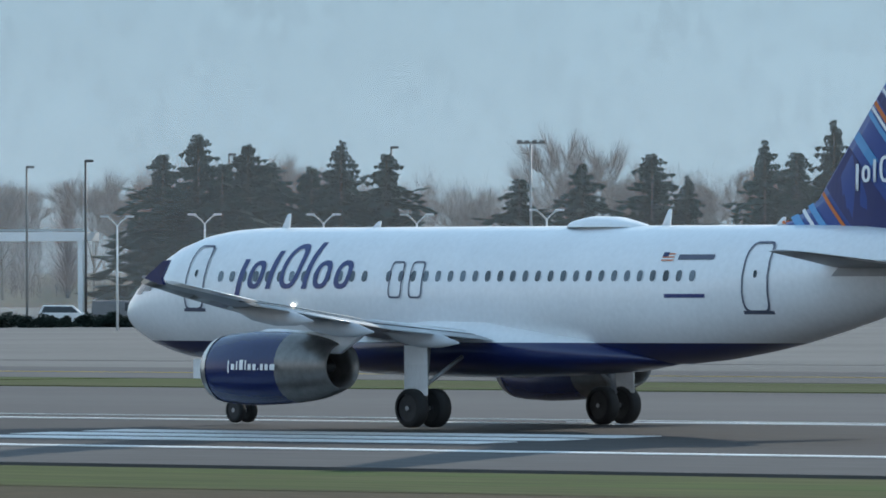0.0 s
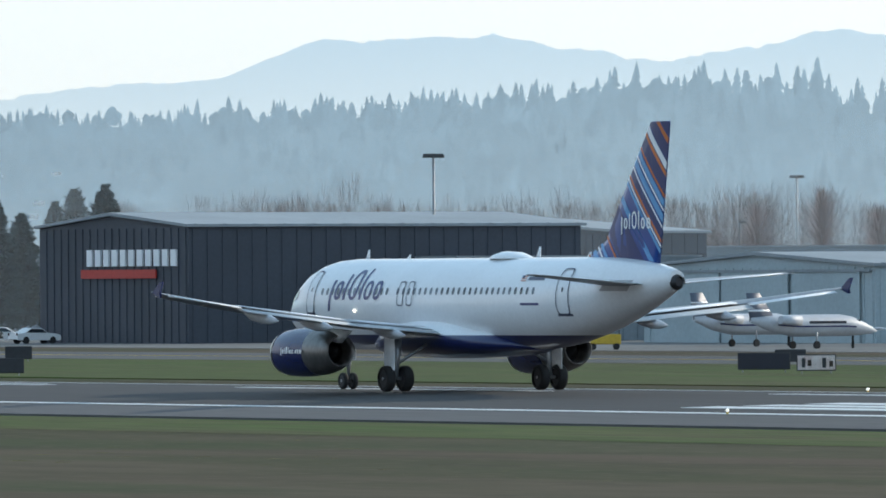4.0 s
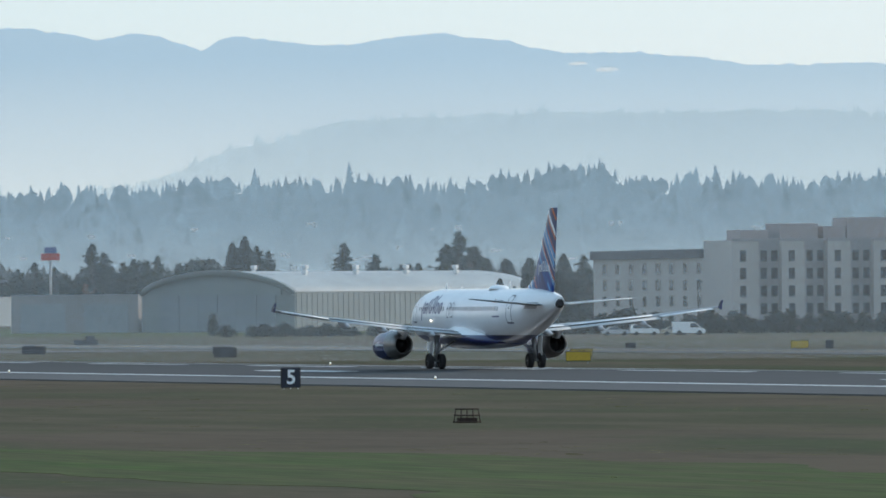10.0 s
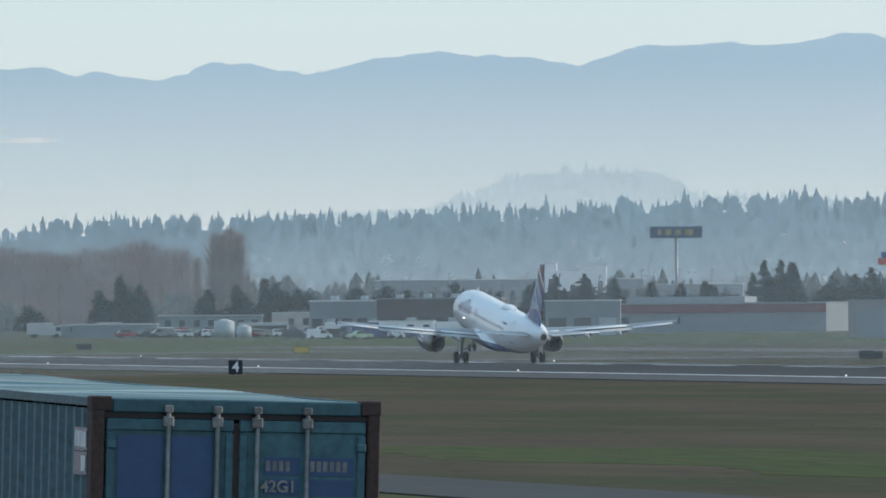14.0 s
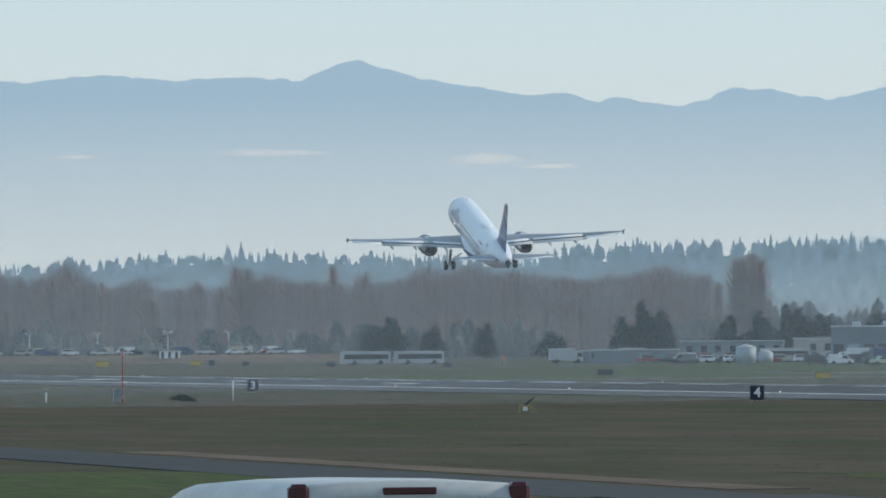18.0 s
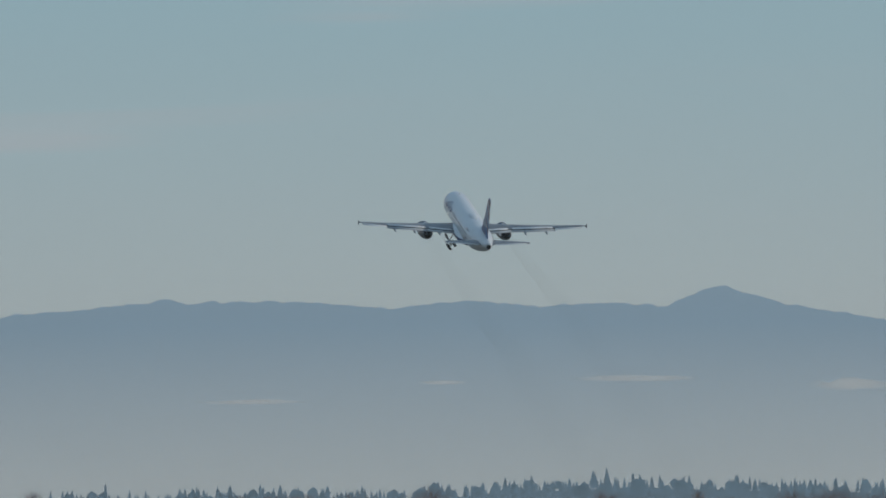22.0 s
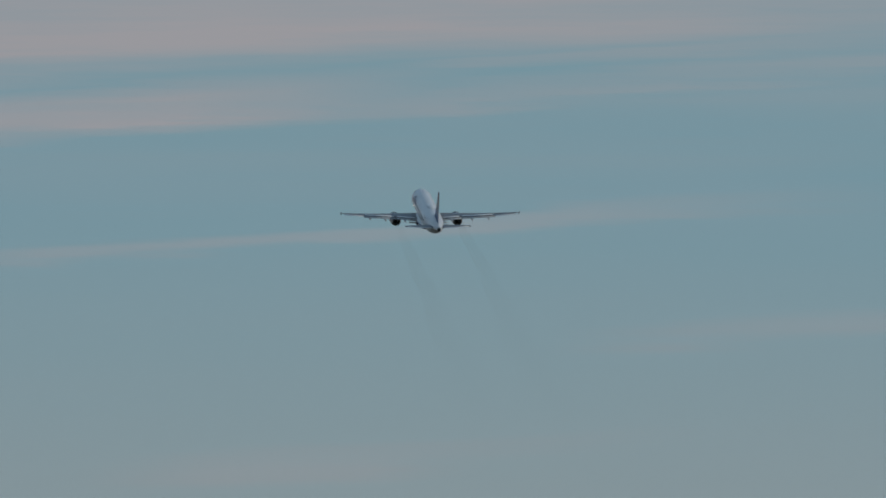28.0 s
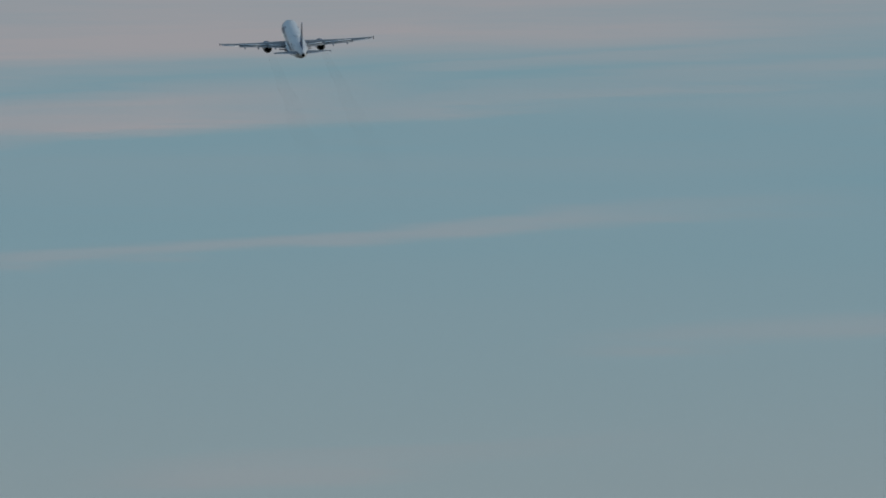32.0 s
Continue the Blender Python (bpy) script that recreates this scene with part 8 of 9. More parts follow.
# road overpass behind the apron, with vans crossing it
ov = thing("overpass", "long grey concrete road overpass with a low parapet", "bridge", Matrix.Translation(polar(36.1, 1200, BASE)) @ Matrix.Rotation(radians(-37.2), 4, "Z"))
cube_part("deck", ov, CONCRETE, 0, 31, 0, 9, 7.9, 8.4)
cube_part("parapet", ov, GREY_WALL, 0, 31, -0.25, 0, 8.2, 9.6, "pale grey parapet")
for i in range(4):
    cube_part("pier", ov, GREY_WALL, 1 + i * 8.6, 2.2 + i * 8.6, 3, 6, 0, 7.9)
cube_part("abutment", ov, CONCRETE, 0.5, 30.5, 7, 8.5, 0, 7.9, "concrete back wall")
for x, sh, co in ((7, "suv", "silver"), (13, "sedan", "white"), (27, "sedan", "silver")):
    vehicle(sh, co, co + " car crossing a road overpass", ov.matrix_world @ Matrix.Translation((x, 3, 8.42)) @ Matrix.Rotation(radians(90), 4, "Z"))

# striped board on the apron, tanks, yellow ground gear
sb = thing("striped_board", "yellow and black striped barrier board", "barrier", Matrix.Translation(polar(31.79, 808, BASE)) @ Matrix.Rotation(radians(-31), 4, "Z"))
cube_part("board", sb, YELLOW, -0.7, 0.7, -0.05, 0.05, 0.2, 1.6)
for i in range(4):
    bm = bmesh.new()
    x = -0.7 + i * 0.36
    loft(bm, [[(x, y, 0.2), (x + 0.17, y, 0.2), (x + 0.32, y, 1.6), (x + 0.15, y, 1.6)] for y in (-0.07, -0.05)])
    part("stripe", bm, BLACK, sb)
for s in (-0.5, 0.5):
    part("leg", box(bmesh.new(), s - 0.05, s + 0.05, -0.3, 0.3, 0, 0.22), GALV, sb)


def storage_tank(az, dist, r, h):
    t = thing("storage_tank", "white cylindrical storage tank with shallow cone top", "tank", Matrix.Translation(polar(az, dist, BASE + max(0, dist - 1900) * 0.0009)))
    part("shell", tube(bmesh.new(), (0, 0, 0), (0, 0, h), r, r, 24), PALE_WALL, t)
    part("roof_cone", tube(bmesh.new(), (0, 0, h), (0, 0, h + r * 0.3), r, 0.2, 24), ROOF_WHITE, t)


storage_tank(10.93, 2480, 2.2, 3.6)
storage_tank(11.03, 2490, 1.6, 2.4)
for az0, az1, d, e0, lab, mm in ((11.17, 11.38, 2620, 0.01, "low pale office trailer", BEIGE), (10.6, 11.12, 2660, 0.0, "long low pale shed", GREY_WALL), (11.66, 11.99, 2420, -0.035, "white flat trailer body", WHITE), (10.1, 10.58, 2600, -0.045, "long low grey shed", GREY_WALL), (12.72, 12.86, 3330, 0.235, "white hall with a pale roof on a far rise", WHITE), (12.55, 12.61, 3340, 0.25, "tall white block on a far rise", WHITE), (12.61, 12.72, 3335, 0.21, "low white hall on a far rise", WHITE), (11.69, 13.05, 3380, 0.17, "long grey hall on a far rise", GREY_WALL), (13.1, 13.55, 3380, 0.14, "long grey hall on a far rise", GREY_WALL), (15.0, 15.3, 3380, 0.17, "long pale hall on a far rise", PALE_WALL)):
    mm_ = frame_at((az0 + az1) / 2, d, 4, BASE + max(0, d - 1900) * 0.0009)
    w = d * radians(az1 - az0)
    tr = thing("site_trailer", lab, "trailer", mm_ @ Matrix.Translation((0, -w / 2, 0)))
    h = height(e0, d) - mm_.translation.z
    cube_part("body", tr, mm, 0, 3, 0, w, 0.5, h - 0.2, "", 0.05)
    cube_part("roof", tr, ROOF_WHITE, -0.2, 3.2, -0.2, w + 0.2, h - 0.2, h)
    for k in range(max(1, int(w / 3.4))):
        cube_part("window", tr, GLASS_DARK, -0.05, 0.02, 1 + k * 3.4, 2.4 + k * 3.4, h * 0.45, h * 0.75)
    cube_part("skirt", tr, GREY_WALL, 0.1, 2.9, 0.1, w - 0.1, 0, 0.5)


# dark works building with flat roof, loading bays and clutter before it
BROWN_WALL = mat("dark_brown_cladding", (0.075, 0.05, 0.046), 0.8, vary=0.2, scale=0.3, fine=3)
for az0, az1, d, e0, lab, mm, bays in ((11.36, 11.74, 2500, 0.07, "low grey works building with flat roof", GREY_WALL, 5), (11.70, 12.33, 2470, 0.078, "dark brown works building with flat roof", BROWN_WALL, 9), (12.55, 12.93, 2450, 0.062, "pale flat-roofed garage with dark bays", GREY_WALL, 3), (10.16, 10.59, 2570, -0.04, "long low grey-blue wall", GREY_WALL, 0)):
    b0 = BASE + (d - 1900) * 0.0009
    w = d * radians(az1 - az0)
    h = height(e0, d) - b0
    wb = thing("works_building", lab, "building", frame_at((az0 + az1) / 2, d, 4, b0) @ Matrix.Translation((0, -w / 2, 0)))
    deep = 14 if bays > 3 else 3
    cube_part("walls", wb, mm, 0, deep, 0, w, 0, h - 0.3)
    cube_part("roof", wb, ROOF_WHITE if mm == GREY_WALL else GREY_WALL, -0.2, deep + 0.2, -0.2, w + 0.2, h - 0.3, h)
    for k in range(bays):
        y0 = w * (k + 0.15) / bays
        if h > 5:
            cube_part("bay_door", wb, GLASS_DARK if k % 3 else PALE_WALL, -0.06, 0.03, y0, y0 + w * 0.7 / bays, 0.1, h * 0.5)
        if bays > 3 and k % 2:
            cube_part("roof_unit", wb, PALE_WALL, 2, 4, y0, y0 + 1.6, h, h + 0.9)
for i in range(26):
    park(rng.choice(("truck", "van", "sedan", "suv", "van")), rng.choice(("white", "white", "silver", "grey", "black", "blue")), 11.35 + i * 0.055 + rng.uniform(-0.02, 0.02), 2340 + rng.uniform(-20, 15), rng.choice((85, 95, 75, 265)), "parked before a works building")

# small white and red hut on the bank by the far car park
hut = thing("hut", "small white hut with red stripes", "hut", Matrix.Translation(polar(8.02, 2938, 0.4)) @ Matrix.Rotation(radians(-8), 4, "Z"))
cube_part("plinth", hut, CONCRETE, -2.9, 2.9, -1.5, 1.5, -0.3, 0.9)
cube_part("walls", hut, WHITE, -2.7, 2.7, -1.3, 1.3, 0.9, 2.8)
cube_part("roof", hut, ROOF_WHITE, -3.0, 3.0, -1.6, 1.6, 2.8, 3.05)
for x in (-2.2, -0.4, 1.4):
    cube_part("stripe", hut, TAIL, x, x + 0.7, -1.33, -1.3, 0.95, 2.75, "faded red stripe")

JET_PAINT = mat("business_jet_white", (0.5, 0.52, 0.55), 0.5, vary=0.08, scale=0.6, fine=4)
FIN_GREY = mat("grey_fin_paint", (0.12, 0.14, 0.18), 0.5, vary=0.1, scale=1)


def small_jet(m, label, paint):
    j = thing("business_jet", label, "airplane", m)
    part("fuselage", loft(bmesh.new(), [[(r * math.sin(a), y, 1.75 + dz + r * math.cos(a)) for a in [6.283 * i / 14 for i in range(14)]] for y, r, dz in ((-0.9, 0.05, -0.42), (-0.3, 0.3, -0.33), (0.6, 0.52, -0.18), (1.8, 0.76, -0.02), (3, 0.85, 0.05), (8, 0.85, 0.05), (10, 0.65, 0.2), (12.2, 0.2, 0.5))]), paint, j)
    for s in (-1, 1):
        part("wing", loft(bmesh.new(), [airfoil(-le, -te, y, z, th, s, 6) for y, le, te, z, th in ((0.5, 5.0, 7.2, 1.2, 0.2), (6.6, 6.4, 7.4, 1.55, 0.08))]), paint, j)
        part("tailplane", loft(bmesh.new(), [airfoil(-le, -te, y, z, th, s, 6) for y, le, te, z, th in ((0.05, 11.2, 12.6, 4.3, 0.1), (2.3, 12.0, 12.8, 4.35, 0.06))]), paint, j)
        part("engine", tube(bmesh.new(), (s * 1.25, 8.2, 2.2), (s * 1.25, 10.2, 2.25), 0.4, 0.32, 12), paint, j, "tail-mounted engine")
        part("window_band", box(bmesh.new(), s * 0.83 - 0.03, s * 0.83 + 0.03, 3.0, 6.8, 1.95, 2.15), GLASS_DARK, j)
        part("main_wheel", tube(bmesh.new(), (s * 1.3, 6.6, 0.3), (s * 1.5, 6.6, 0.3), 0.3, 0.3, 12), RUBBER, j)
        part("main_leg", tube(bmesh.new(), (s * 1.4, 6.6, 0.3), (s * 1.4, 6.6, 1.3), 0.07, 0.07, 6), GALV, j)
    part("fin", loft(bmesh.new(), [[(s_ * 0.06, y, z) for s_, y in ((-1, a), (1, a), (1, b), (-1, b))] for z, a, b in ((2.2, 9.6, 12.2), (4.35, 11.3, 12.6))]), FIN_GREY, j, "grey tail fin")
    for za, zb, mm_ in ((2.9, 3.05, WHITE), (3.5, 3.62, WHITE)):
        part("fin_stripe", loft(bmesh.new(), [[(s_ * 0.07, y, z) for s_, y in ((-1, 9.62 + (z - 2.2) * 0.79), (1, 9.62 + (z - 2.2) * 0.79), (1, 12.2 + (z - 2.2) * 0.19), (-1, 12.2 + (z - 2.2) * 0.19))] for z in (za, zb)]), mm_, j, "pale fin band")
    for s in (-1, 1):
        part("cheat_line", loft(bmesh.new(), [[(s * (r + 0.012), y, 1.62 + dz), (s * (r + 0.012), y, 1.74 + dz)] for y, r, dz in ((1.9, 0.77, 0), (3, 0.845, 0.05), (8, 0.845, 0.05), (9.9, 0.65, 0.18))], close=False, cap=False), NAVY, j, "dark line along the side")
    part("nose_leg", tube(bmesh.new(), (0, 1.6, 0.0), (0, 1.6, 1.2), 0.12, 0.07, 8), RUBBER, j)
    part("cockpit_window", box(bmesh.new(), -0.5, 0.5, 1.2, 1.7, 2.0, 2.25, 0.05), GLASS_DARK, j)
    return j


for az, d, turn, co in ((29.72, 932, 105, "white"), (30.05, 900, 102, "white"), (36.2, 745, 120, "white")):
    small_jet(Matrix.Translation(polar(az, d, BASE + 0.02)) @ Matrix.Rotation(radians(turn), 4, "Z") @ Matrix.Diagonal((1.02, 1.02, 1.02, 1)), "small white business jet with a grey striped fin on the apron", JET_PAINT)


def ground_cart(az, dist, label, paint):
    c = thing("ground_cart", label, "cart", Matrix.Translation(polar(az, dist, BASE + 0.02)) @ Matrix.Rotation(radians(-az), 4, "Z"))
    cube_part("bed", c, paint, -1.3, 1.3, -0.7, 0.7, 0.45, 1.25, "", 0.05)
    for sx in (-1.15, 1.15):
        for sy in (-0.6, 0.6):
            cube_part("post", c, POLE, sx - 0.05, sx + 0.05, sy - 0.05, sy + 0.05, 1.25, 2.3)
            part("wheel", tube(bmesh.new(), (sx * 0.8, sy - 0.1, 0.28), (sx * 0.8, sy + 0.1, 0.28), 0.28, 0.28, 10), RUBBER, c)
    cube_part("roof", c, POLE, -1.45, 1.45, -0.85, 0.85, 2.3, 2.42)


for az, d, p_, lb in ((28.6, 900, DARKMETAL, "dark open-sided service cart"), (28.72, 895, YELLOW, "yellow tug with dark roof"), (28.5, 905, DARKMETAL, "dark open-sided service cart"), (39.6, 760, BLUE, "blue covered service cart"), (35.9, 760, YELLOW, "yellow tug with dark roof")):
    ground_cart(az, d, lb, p_)
st = thing("airstairs", "mobile airstairs with dark green shelter", "stairs", Matrix.Translation(polar(37.05, 705, BASE)) @ Matrix.Rotation(radians(60), 4, "Z"))
for i in range(10):
    cube_part("step", st, GALV, -0.6, 0.6, i * 0.42, i * 0.42 + 0.44, 0.3 + i * 0.27, 0.4 + i * 0.27)
for s in (-0.65, 0.65):
    bm = bmesh.new()
    tube(bm, (s, 0, 1.2), (s, 4.2, 3.9), 0.05, 0.05, 6)
    tube(bm, (s, 0, 0.2), (s, 4.2, 2.9), 0.12, 0.12, 6)
    part("handrail", bm, GALV, st)
cube_part("chassis", st, DARKMETAL, -0.8, 0.8, 0.2, 4.6, 0.25, 0.5)


fu = thing("fuel_truck", "white-tanked airport fuel truck beside a hangar", "truck", Matrix.Translation(polar(32.8, 775, BASE + 0.02)) @ Matrix.Rotation(radians(60), 4, "Z"))
part("tank", tube(bmesh.new(), (0, 2.4, 1.9), (0, 8.4, 1.9), 1.05, 1.05, 18), WHITE, fu, "white cylindrical tank")
cube_part("cab", fu, CAR_PAINT["silver"], -1.15, 1.15, 0, 2.1, 0.5, 2.6, "", 0.15)
cube_part("windscreen", fu, GLASSY, -0.95, 0.95, -0.02, 0.05, 1.5, 2.3)
cube_part("chassis", fu, DARKMETAL, -0.8, 0.8, 0.3, 8.5, 0.5, 0.95)
for y in (1.0, 6.2, 7.4):
    for s in (-1, 1):
        part("wheel", tube(bmesh.new(), (s * 0.85, y, 0.5), (s * 1.15, y, 0.5), 0.5, 0.5, 16), RUBBER, fu)
ground_cart(33.35, 800, "yellow service cart with dark roof", YELLOW)


# ---- the road in front and what drives on it ----
LANE_X, LANE_Y, LANE_TURN = 18.0, 90.0, -3.2


def lane_z(y):
    k = min(1.0, max(0.0, (y - 40) / 110.0))
    return 0.2 + 0.6 * k


lane = tagged(new("road"), "two-lane asphalt road on a low bank", "road", kind="structure")
bm = bmesh.new()
rings = []
for i in range(44):
    y = -330 + i * 20.0
    x = LANE_X + (y - LANE_Y) * math.tan(radians(LANE_TURN))
    z = lane_z(y) - 0.02
    rings.append([(x - 9.5, y, -1.2), (x + 9.5, y, -1.2), (x + 6, y, z), (x - 6, y, z)])
part("surface", loft(bm, rings), ASPHALT, lane)
for off in (-5.2, 0.0, 5.2):
    bm = bmesh.new()
    for i in range(60):
        y0 = -320 + i * 14.0
        seg = 14.0 if off else 4.0
        xs = [LANE_X + (y - LANE_Y) * math.tan(radians(LANE_TURN)) + off for y in (y0, y0 + seg)]
        v = [bm.verts.new((xs[k] + w, y0 + seg * k, lane_z(y0 + seg * k) - 0.01)) for k, w in ((0, -0.06), (0, 0.06), (1, 0.06), (1, -0.06))]
        bm.faces.new(v)
    part("lane_line", bm, PAINT, lane)

TEAL = mat("teal_container_paint", (0.034, 0.10, 0.13), 0.55, vary=0.3, scale=0.7, fine=12, bump=0.1, second=(0.04, 0.115, 0.135))
TEAL_WORN = mat("worn_container_roof", (0.38, 0.47, 0.475), 0.65, vary=0.4, scale=0.9, fine=3, second=(0.06, 0.15, 0.185), stretch=(0.16, 1, 1), spec=0.12)
DOOR_BLUE = mat("patched_blue_paint", (0.035, 0.085, 0.19), 0.5, vary=0.12, scale=1.2, fine=10)
CORNER = mat("rusty_dark_steel", (0.045, 0.03, 0.028), 0.8, vary=0.35, scale=3, fine=20, second=(0.06, 0.033, 0.027))
LOCK = mat("worn_lock_rod", (0.25, 0.25, 0.245), 0.5, 0.3, vary=0.25, scale=4, fine=20)
CAB = mat("grey_cab_paint", (0.24, 0.245, 0.25), 0.3, vary=0.06)

truck = thing("container_truck", "articulated truck with a worn teal shipping container and pale cab", "truck")
ZB, ZT, CW, CL = 1.25, 3.84, 2.44, 12.19
# corrugated box: sides, front and roof as folded sheets
bm = bmesh.new()


def fold(u, pitch=0.278):
    k = (u % pitch) / pitch
    return 0.0 if k < 0.25 else (k - 0.25) / 0.25 if k < 0.5 else 1.0 if k < 0.75 else (1 - k) / 0.25


us = []
u = 0.12
while u < CL - 0.12:
    us += [u, u + 0.07, u + 0.139, u + 0.209]
    u += 0.278
us.append(CL - 0.1)
for xs, sg in ((0.02, 1), (CW - 0.02, -1)):
    loft(bm, [[(xs + sg * 0.036 * fold(a - 0.12 + 1e-6), a, z) for a in us] for z in (ZB + 0.12, ZT - 0.1)], close=False, cap=False)
cont = part("container", bm, TEAL, truck, "teal corrugated steel shipping container")
for f in cont.data.polygons:
    f.use_smooth = False
bm = bmesh.new()
loft(bm, [[(x, a, ZT - 0.012 - 0.04 * fold(a - 0.12 + 1e-6) + 0.012 * math.sin(a * 0.9) * math.sin(x * 2)) for x in (0.06, 0.6, 1.22, 1.84, CW - 0.06)] for a in us], close=False, cap=False)
part("roof", bm, TEAL_WORN, cont, "faded streaked container roof")
cube_part("floor", cont, CORNER, 0.05, CW - 0.05, 0.05, CL - 0.05, ZB, ZB + 0.12)
cube_part("front_wall", cont, TEAL, 0.05, CW - 0.05, CL - 0.08, CL - 0.02, ZB, ZT - 0.05)
for x in (0, CW - 0.11):
    for y in (0, CL - 0.16):
        cube_part("corner_post", cont, CORNER, x, x + 0.11, y, y + 0.16, ZB, ZT - 0.01, "rusty dark corner post", 0.012)
        for z in (ZB - 0.01, ZT - 0.12):
            cube_part("corner_casting", cont, CORNER, x - 0.006 + (0 if x == 0 else -0.05), x + 0.166 if x == 0 else x + 0.116, y - 0.006, y + 0.172, z, z + 0.125, "", 0.012)
    cube_part("top_rail", cont, TEAL, x + (0.012 if x == 0 else 0.05), x + (0.06 if x == 0 else 0.098), 0.172, CL - 0.172, ZT - 0.08, ZT - 0.013)
    cube_part("bottom_rail", cont, TEAL, x + 0.002, x + 0.1, 0.172, CL - 0.172, ZB, ZB + 0.15)
cube_part("door_header", cont, TEAL, 0.17, CW - 0.17, 0.0, 0.1, ZT - 0.125, ZT - 0.012, "", 0.01)
cube_part("header_gap", cont, BLACK, 0.11, CW - 0.11, 0.03, 0.1, ZT - 0.17, ZT - 0.126)
cube_part("door_sill", cont, CORNER, 0.11, CW - 0.11, 0.0, 0.1, ZB, ZB + 0.14)
for x0, x1 in ((0.125, 1.195), (1.245, 2.315)):
    cube_part("door", cont, TEAL, x0, x1, 0.02, 0.07, ZB + 0.15, ZT - 0.175, "teal steel door leaf", 0.012)
    for z0, z1 in ((ZT - 0.27, ZT - 0.175), (ZB + 0.15, ZB + 0.25)):
        cube_part("door_frame", cont, TEAL, x0, x1, 0.002, 0.022, z0, z1, "", 0.008)
    for xa, xb in ((x0, x0 + 0.07), (x1 - 0.07, x1)):
        cube_part("door_frame", cont, TEAL, xa, xb, 0.002, 0.022, ZB + 0.25, ZT - 0.29, "", 0.008)
cube_part("door_seal", cont, CORNER, 1.195, 1.245, 0.02, 0.07, ZB + 0.15, ZT - 0.2, "dark rubber door seal")
for x0, x1 in ((0.22, 0.60), (0.67, 1.02)):
    cube_part("paint_patch", cont, DOOR_BLUE, x0, x1, 0.013, 0.021, ZT - 1.4, ZT - 0.31, "darker blue paint patch")
for x0, x1, z0, z1 in ((1.46, 1.76, 0.47, 0.62), (1.83, 2.22, 0.47, 0.62), (1.46, 1.76, 0.65, 0.78), (1.83, 2.22, 0.65, 0.78)):
    cube_part("label_plate", cont, DOOR_BLUE, x0, x1, 0.013, 0.021, ZT - z1, ZT - z0)
for k in range(4):
    cube_part("code_bar", cont, LOCK, 1.475 + k * 0.055, 1.51 + k * 0.055, 0.009, 0.014, ZT - 0.585, ZT - 0.5)
for k in range(6):
    cube_part("code_bar", cont, LOCK, 1.85 + k * 0.055, 1.885 + k * 0.055, 0.009, 0.014, ZT - 0.585, ZT - 0.5)
letters("type_code", "42G1", 0.135, LOCK, cont, Matrix.Translation((1.58, 0.006, ZT - 0.715)) @ FACE_SOUTH, "pale stencilled type code")
for x in (0.635, 1.05, 1.386, 1.81):
    part("lock_rod", tube(bmesh.new(), (x, -0.03, ZB + 0.05), (x, -0.03, ZT - 0.1), 0.019, 0.019, 10), LOCK, cont, "pale vertical locking rod")
    for z in (ZT - 0.24, ZT - 1.0, ZT - 1.7):
        cube_part("rod_guide", cont, LOCK, x - 0.045, x + 0.045, -0.05, 0.004, z, z + 0.09, "cast rod guide", 0.012)
    cube_part("rod_cam", cont, LOCK, x - 0.035, x + 0.035, -0.05, 0.0, ZT - 0.125, ZT - 0.06, "", 0.01)
for x in (0.125, 2.235):
    for z in (ZT - 0.42, ZT - 1.1, ZT - 1.8):
        cube_part("hinge", cont, TEAL, x, x + 0.08, -0.02, 0.004, z, z + 0.07, "", 0.01)
for z, n in ((ZT - 0.42, 5), (ZT - 0.62, 2)):
    cube_part("code_plate", cont, NAVY, 0.012, 0.03, 0.22, 0.66, z - 0.03, z + 0.16, "dark plate on the side")
    for q in range(n):
        cube_part("code_bar", cont, PAINT, 0.006, 0.012, 0.26 + q * 0.075, 0.31 + q * 0.075, z, z + 0.13)
cube_part("roof_patch", cont, CORNER, 0.5, 0.9, 7.4, 7.7, ZT - 0.012, ZT + 0.008, "dark roof patch")
# chassis, wheels, cab
for x in (0.75, 1.55):
    cube_part("chassis_rail", truck, DARKMETAL, x, x + 0.14, 0.1, 14.6, 0.95, 1.235)
cube_part("bumper", truck, DARKMETAL, 0.3, 2.14, -0.05, 0.06, 0.5, 0.7)
for y in (1.1, 2.4, 10.6, 11.9, 15.6):
    for x0, x1 in ((0.02, 0.55), (1.89, 2.42)):
        if y > 13:
            x0, x1 = (0.05, 0.36) if x0 < 1 else (2.08, 2.39)
        w_ = part("wheel", tube(bmesh.new(), (x0, y, 0.5), (x1, y, 0.5), 0.5, 0.5, 20), RUBBER, truck, "black truck tyre")
        part("rim", tube(bmesh.new(), (x0 - 0.005, y, 0.5), (x1 + 0.005, y, 0.5), 0.27, 0.27, 14), GALV, w_)
bm = bmesh.new()
prof = [(12.5, 0.7), (12.5, 3.38), (12.62, 3.5), (15.0, 3.47), (15.25, 3.36), (15.4, 3.1), (15.7, 2.2), (16.6, 1.9), (16.9, 1.6), (16.95, 0.6)]
rings = []
for x, k in ((0.02, 0.82), (0.1, 0.93), (0.3, 1.0), (1.22, 1.02), (2.14, 1.0), (2.34, 0.93), (2.42, 0.82)):
    rings.append([(x, 12.75 + (y - 12.75) * (0.97 + 0.03 * k), 0.6 + (z - 0.6) * (0.9 + 0.1 * k)) for y, z in prof])
cab = part("cab", loft(bm, rings), CAB, truck, "rounded pale grey truck cab")
cube_part("windscreen", cab, GLASSY, 0.3, 2.14, 15.3, 15.6, 2.1, 2.85)
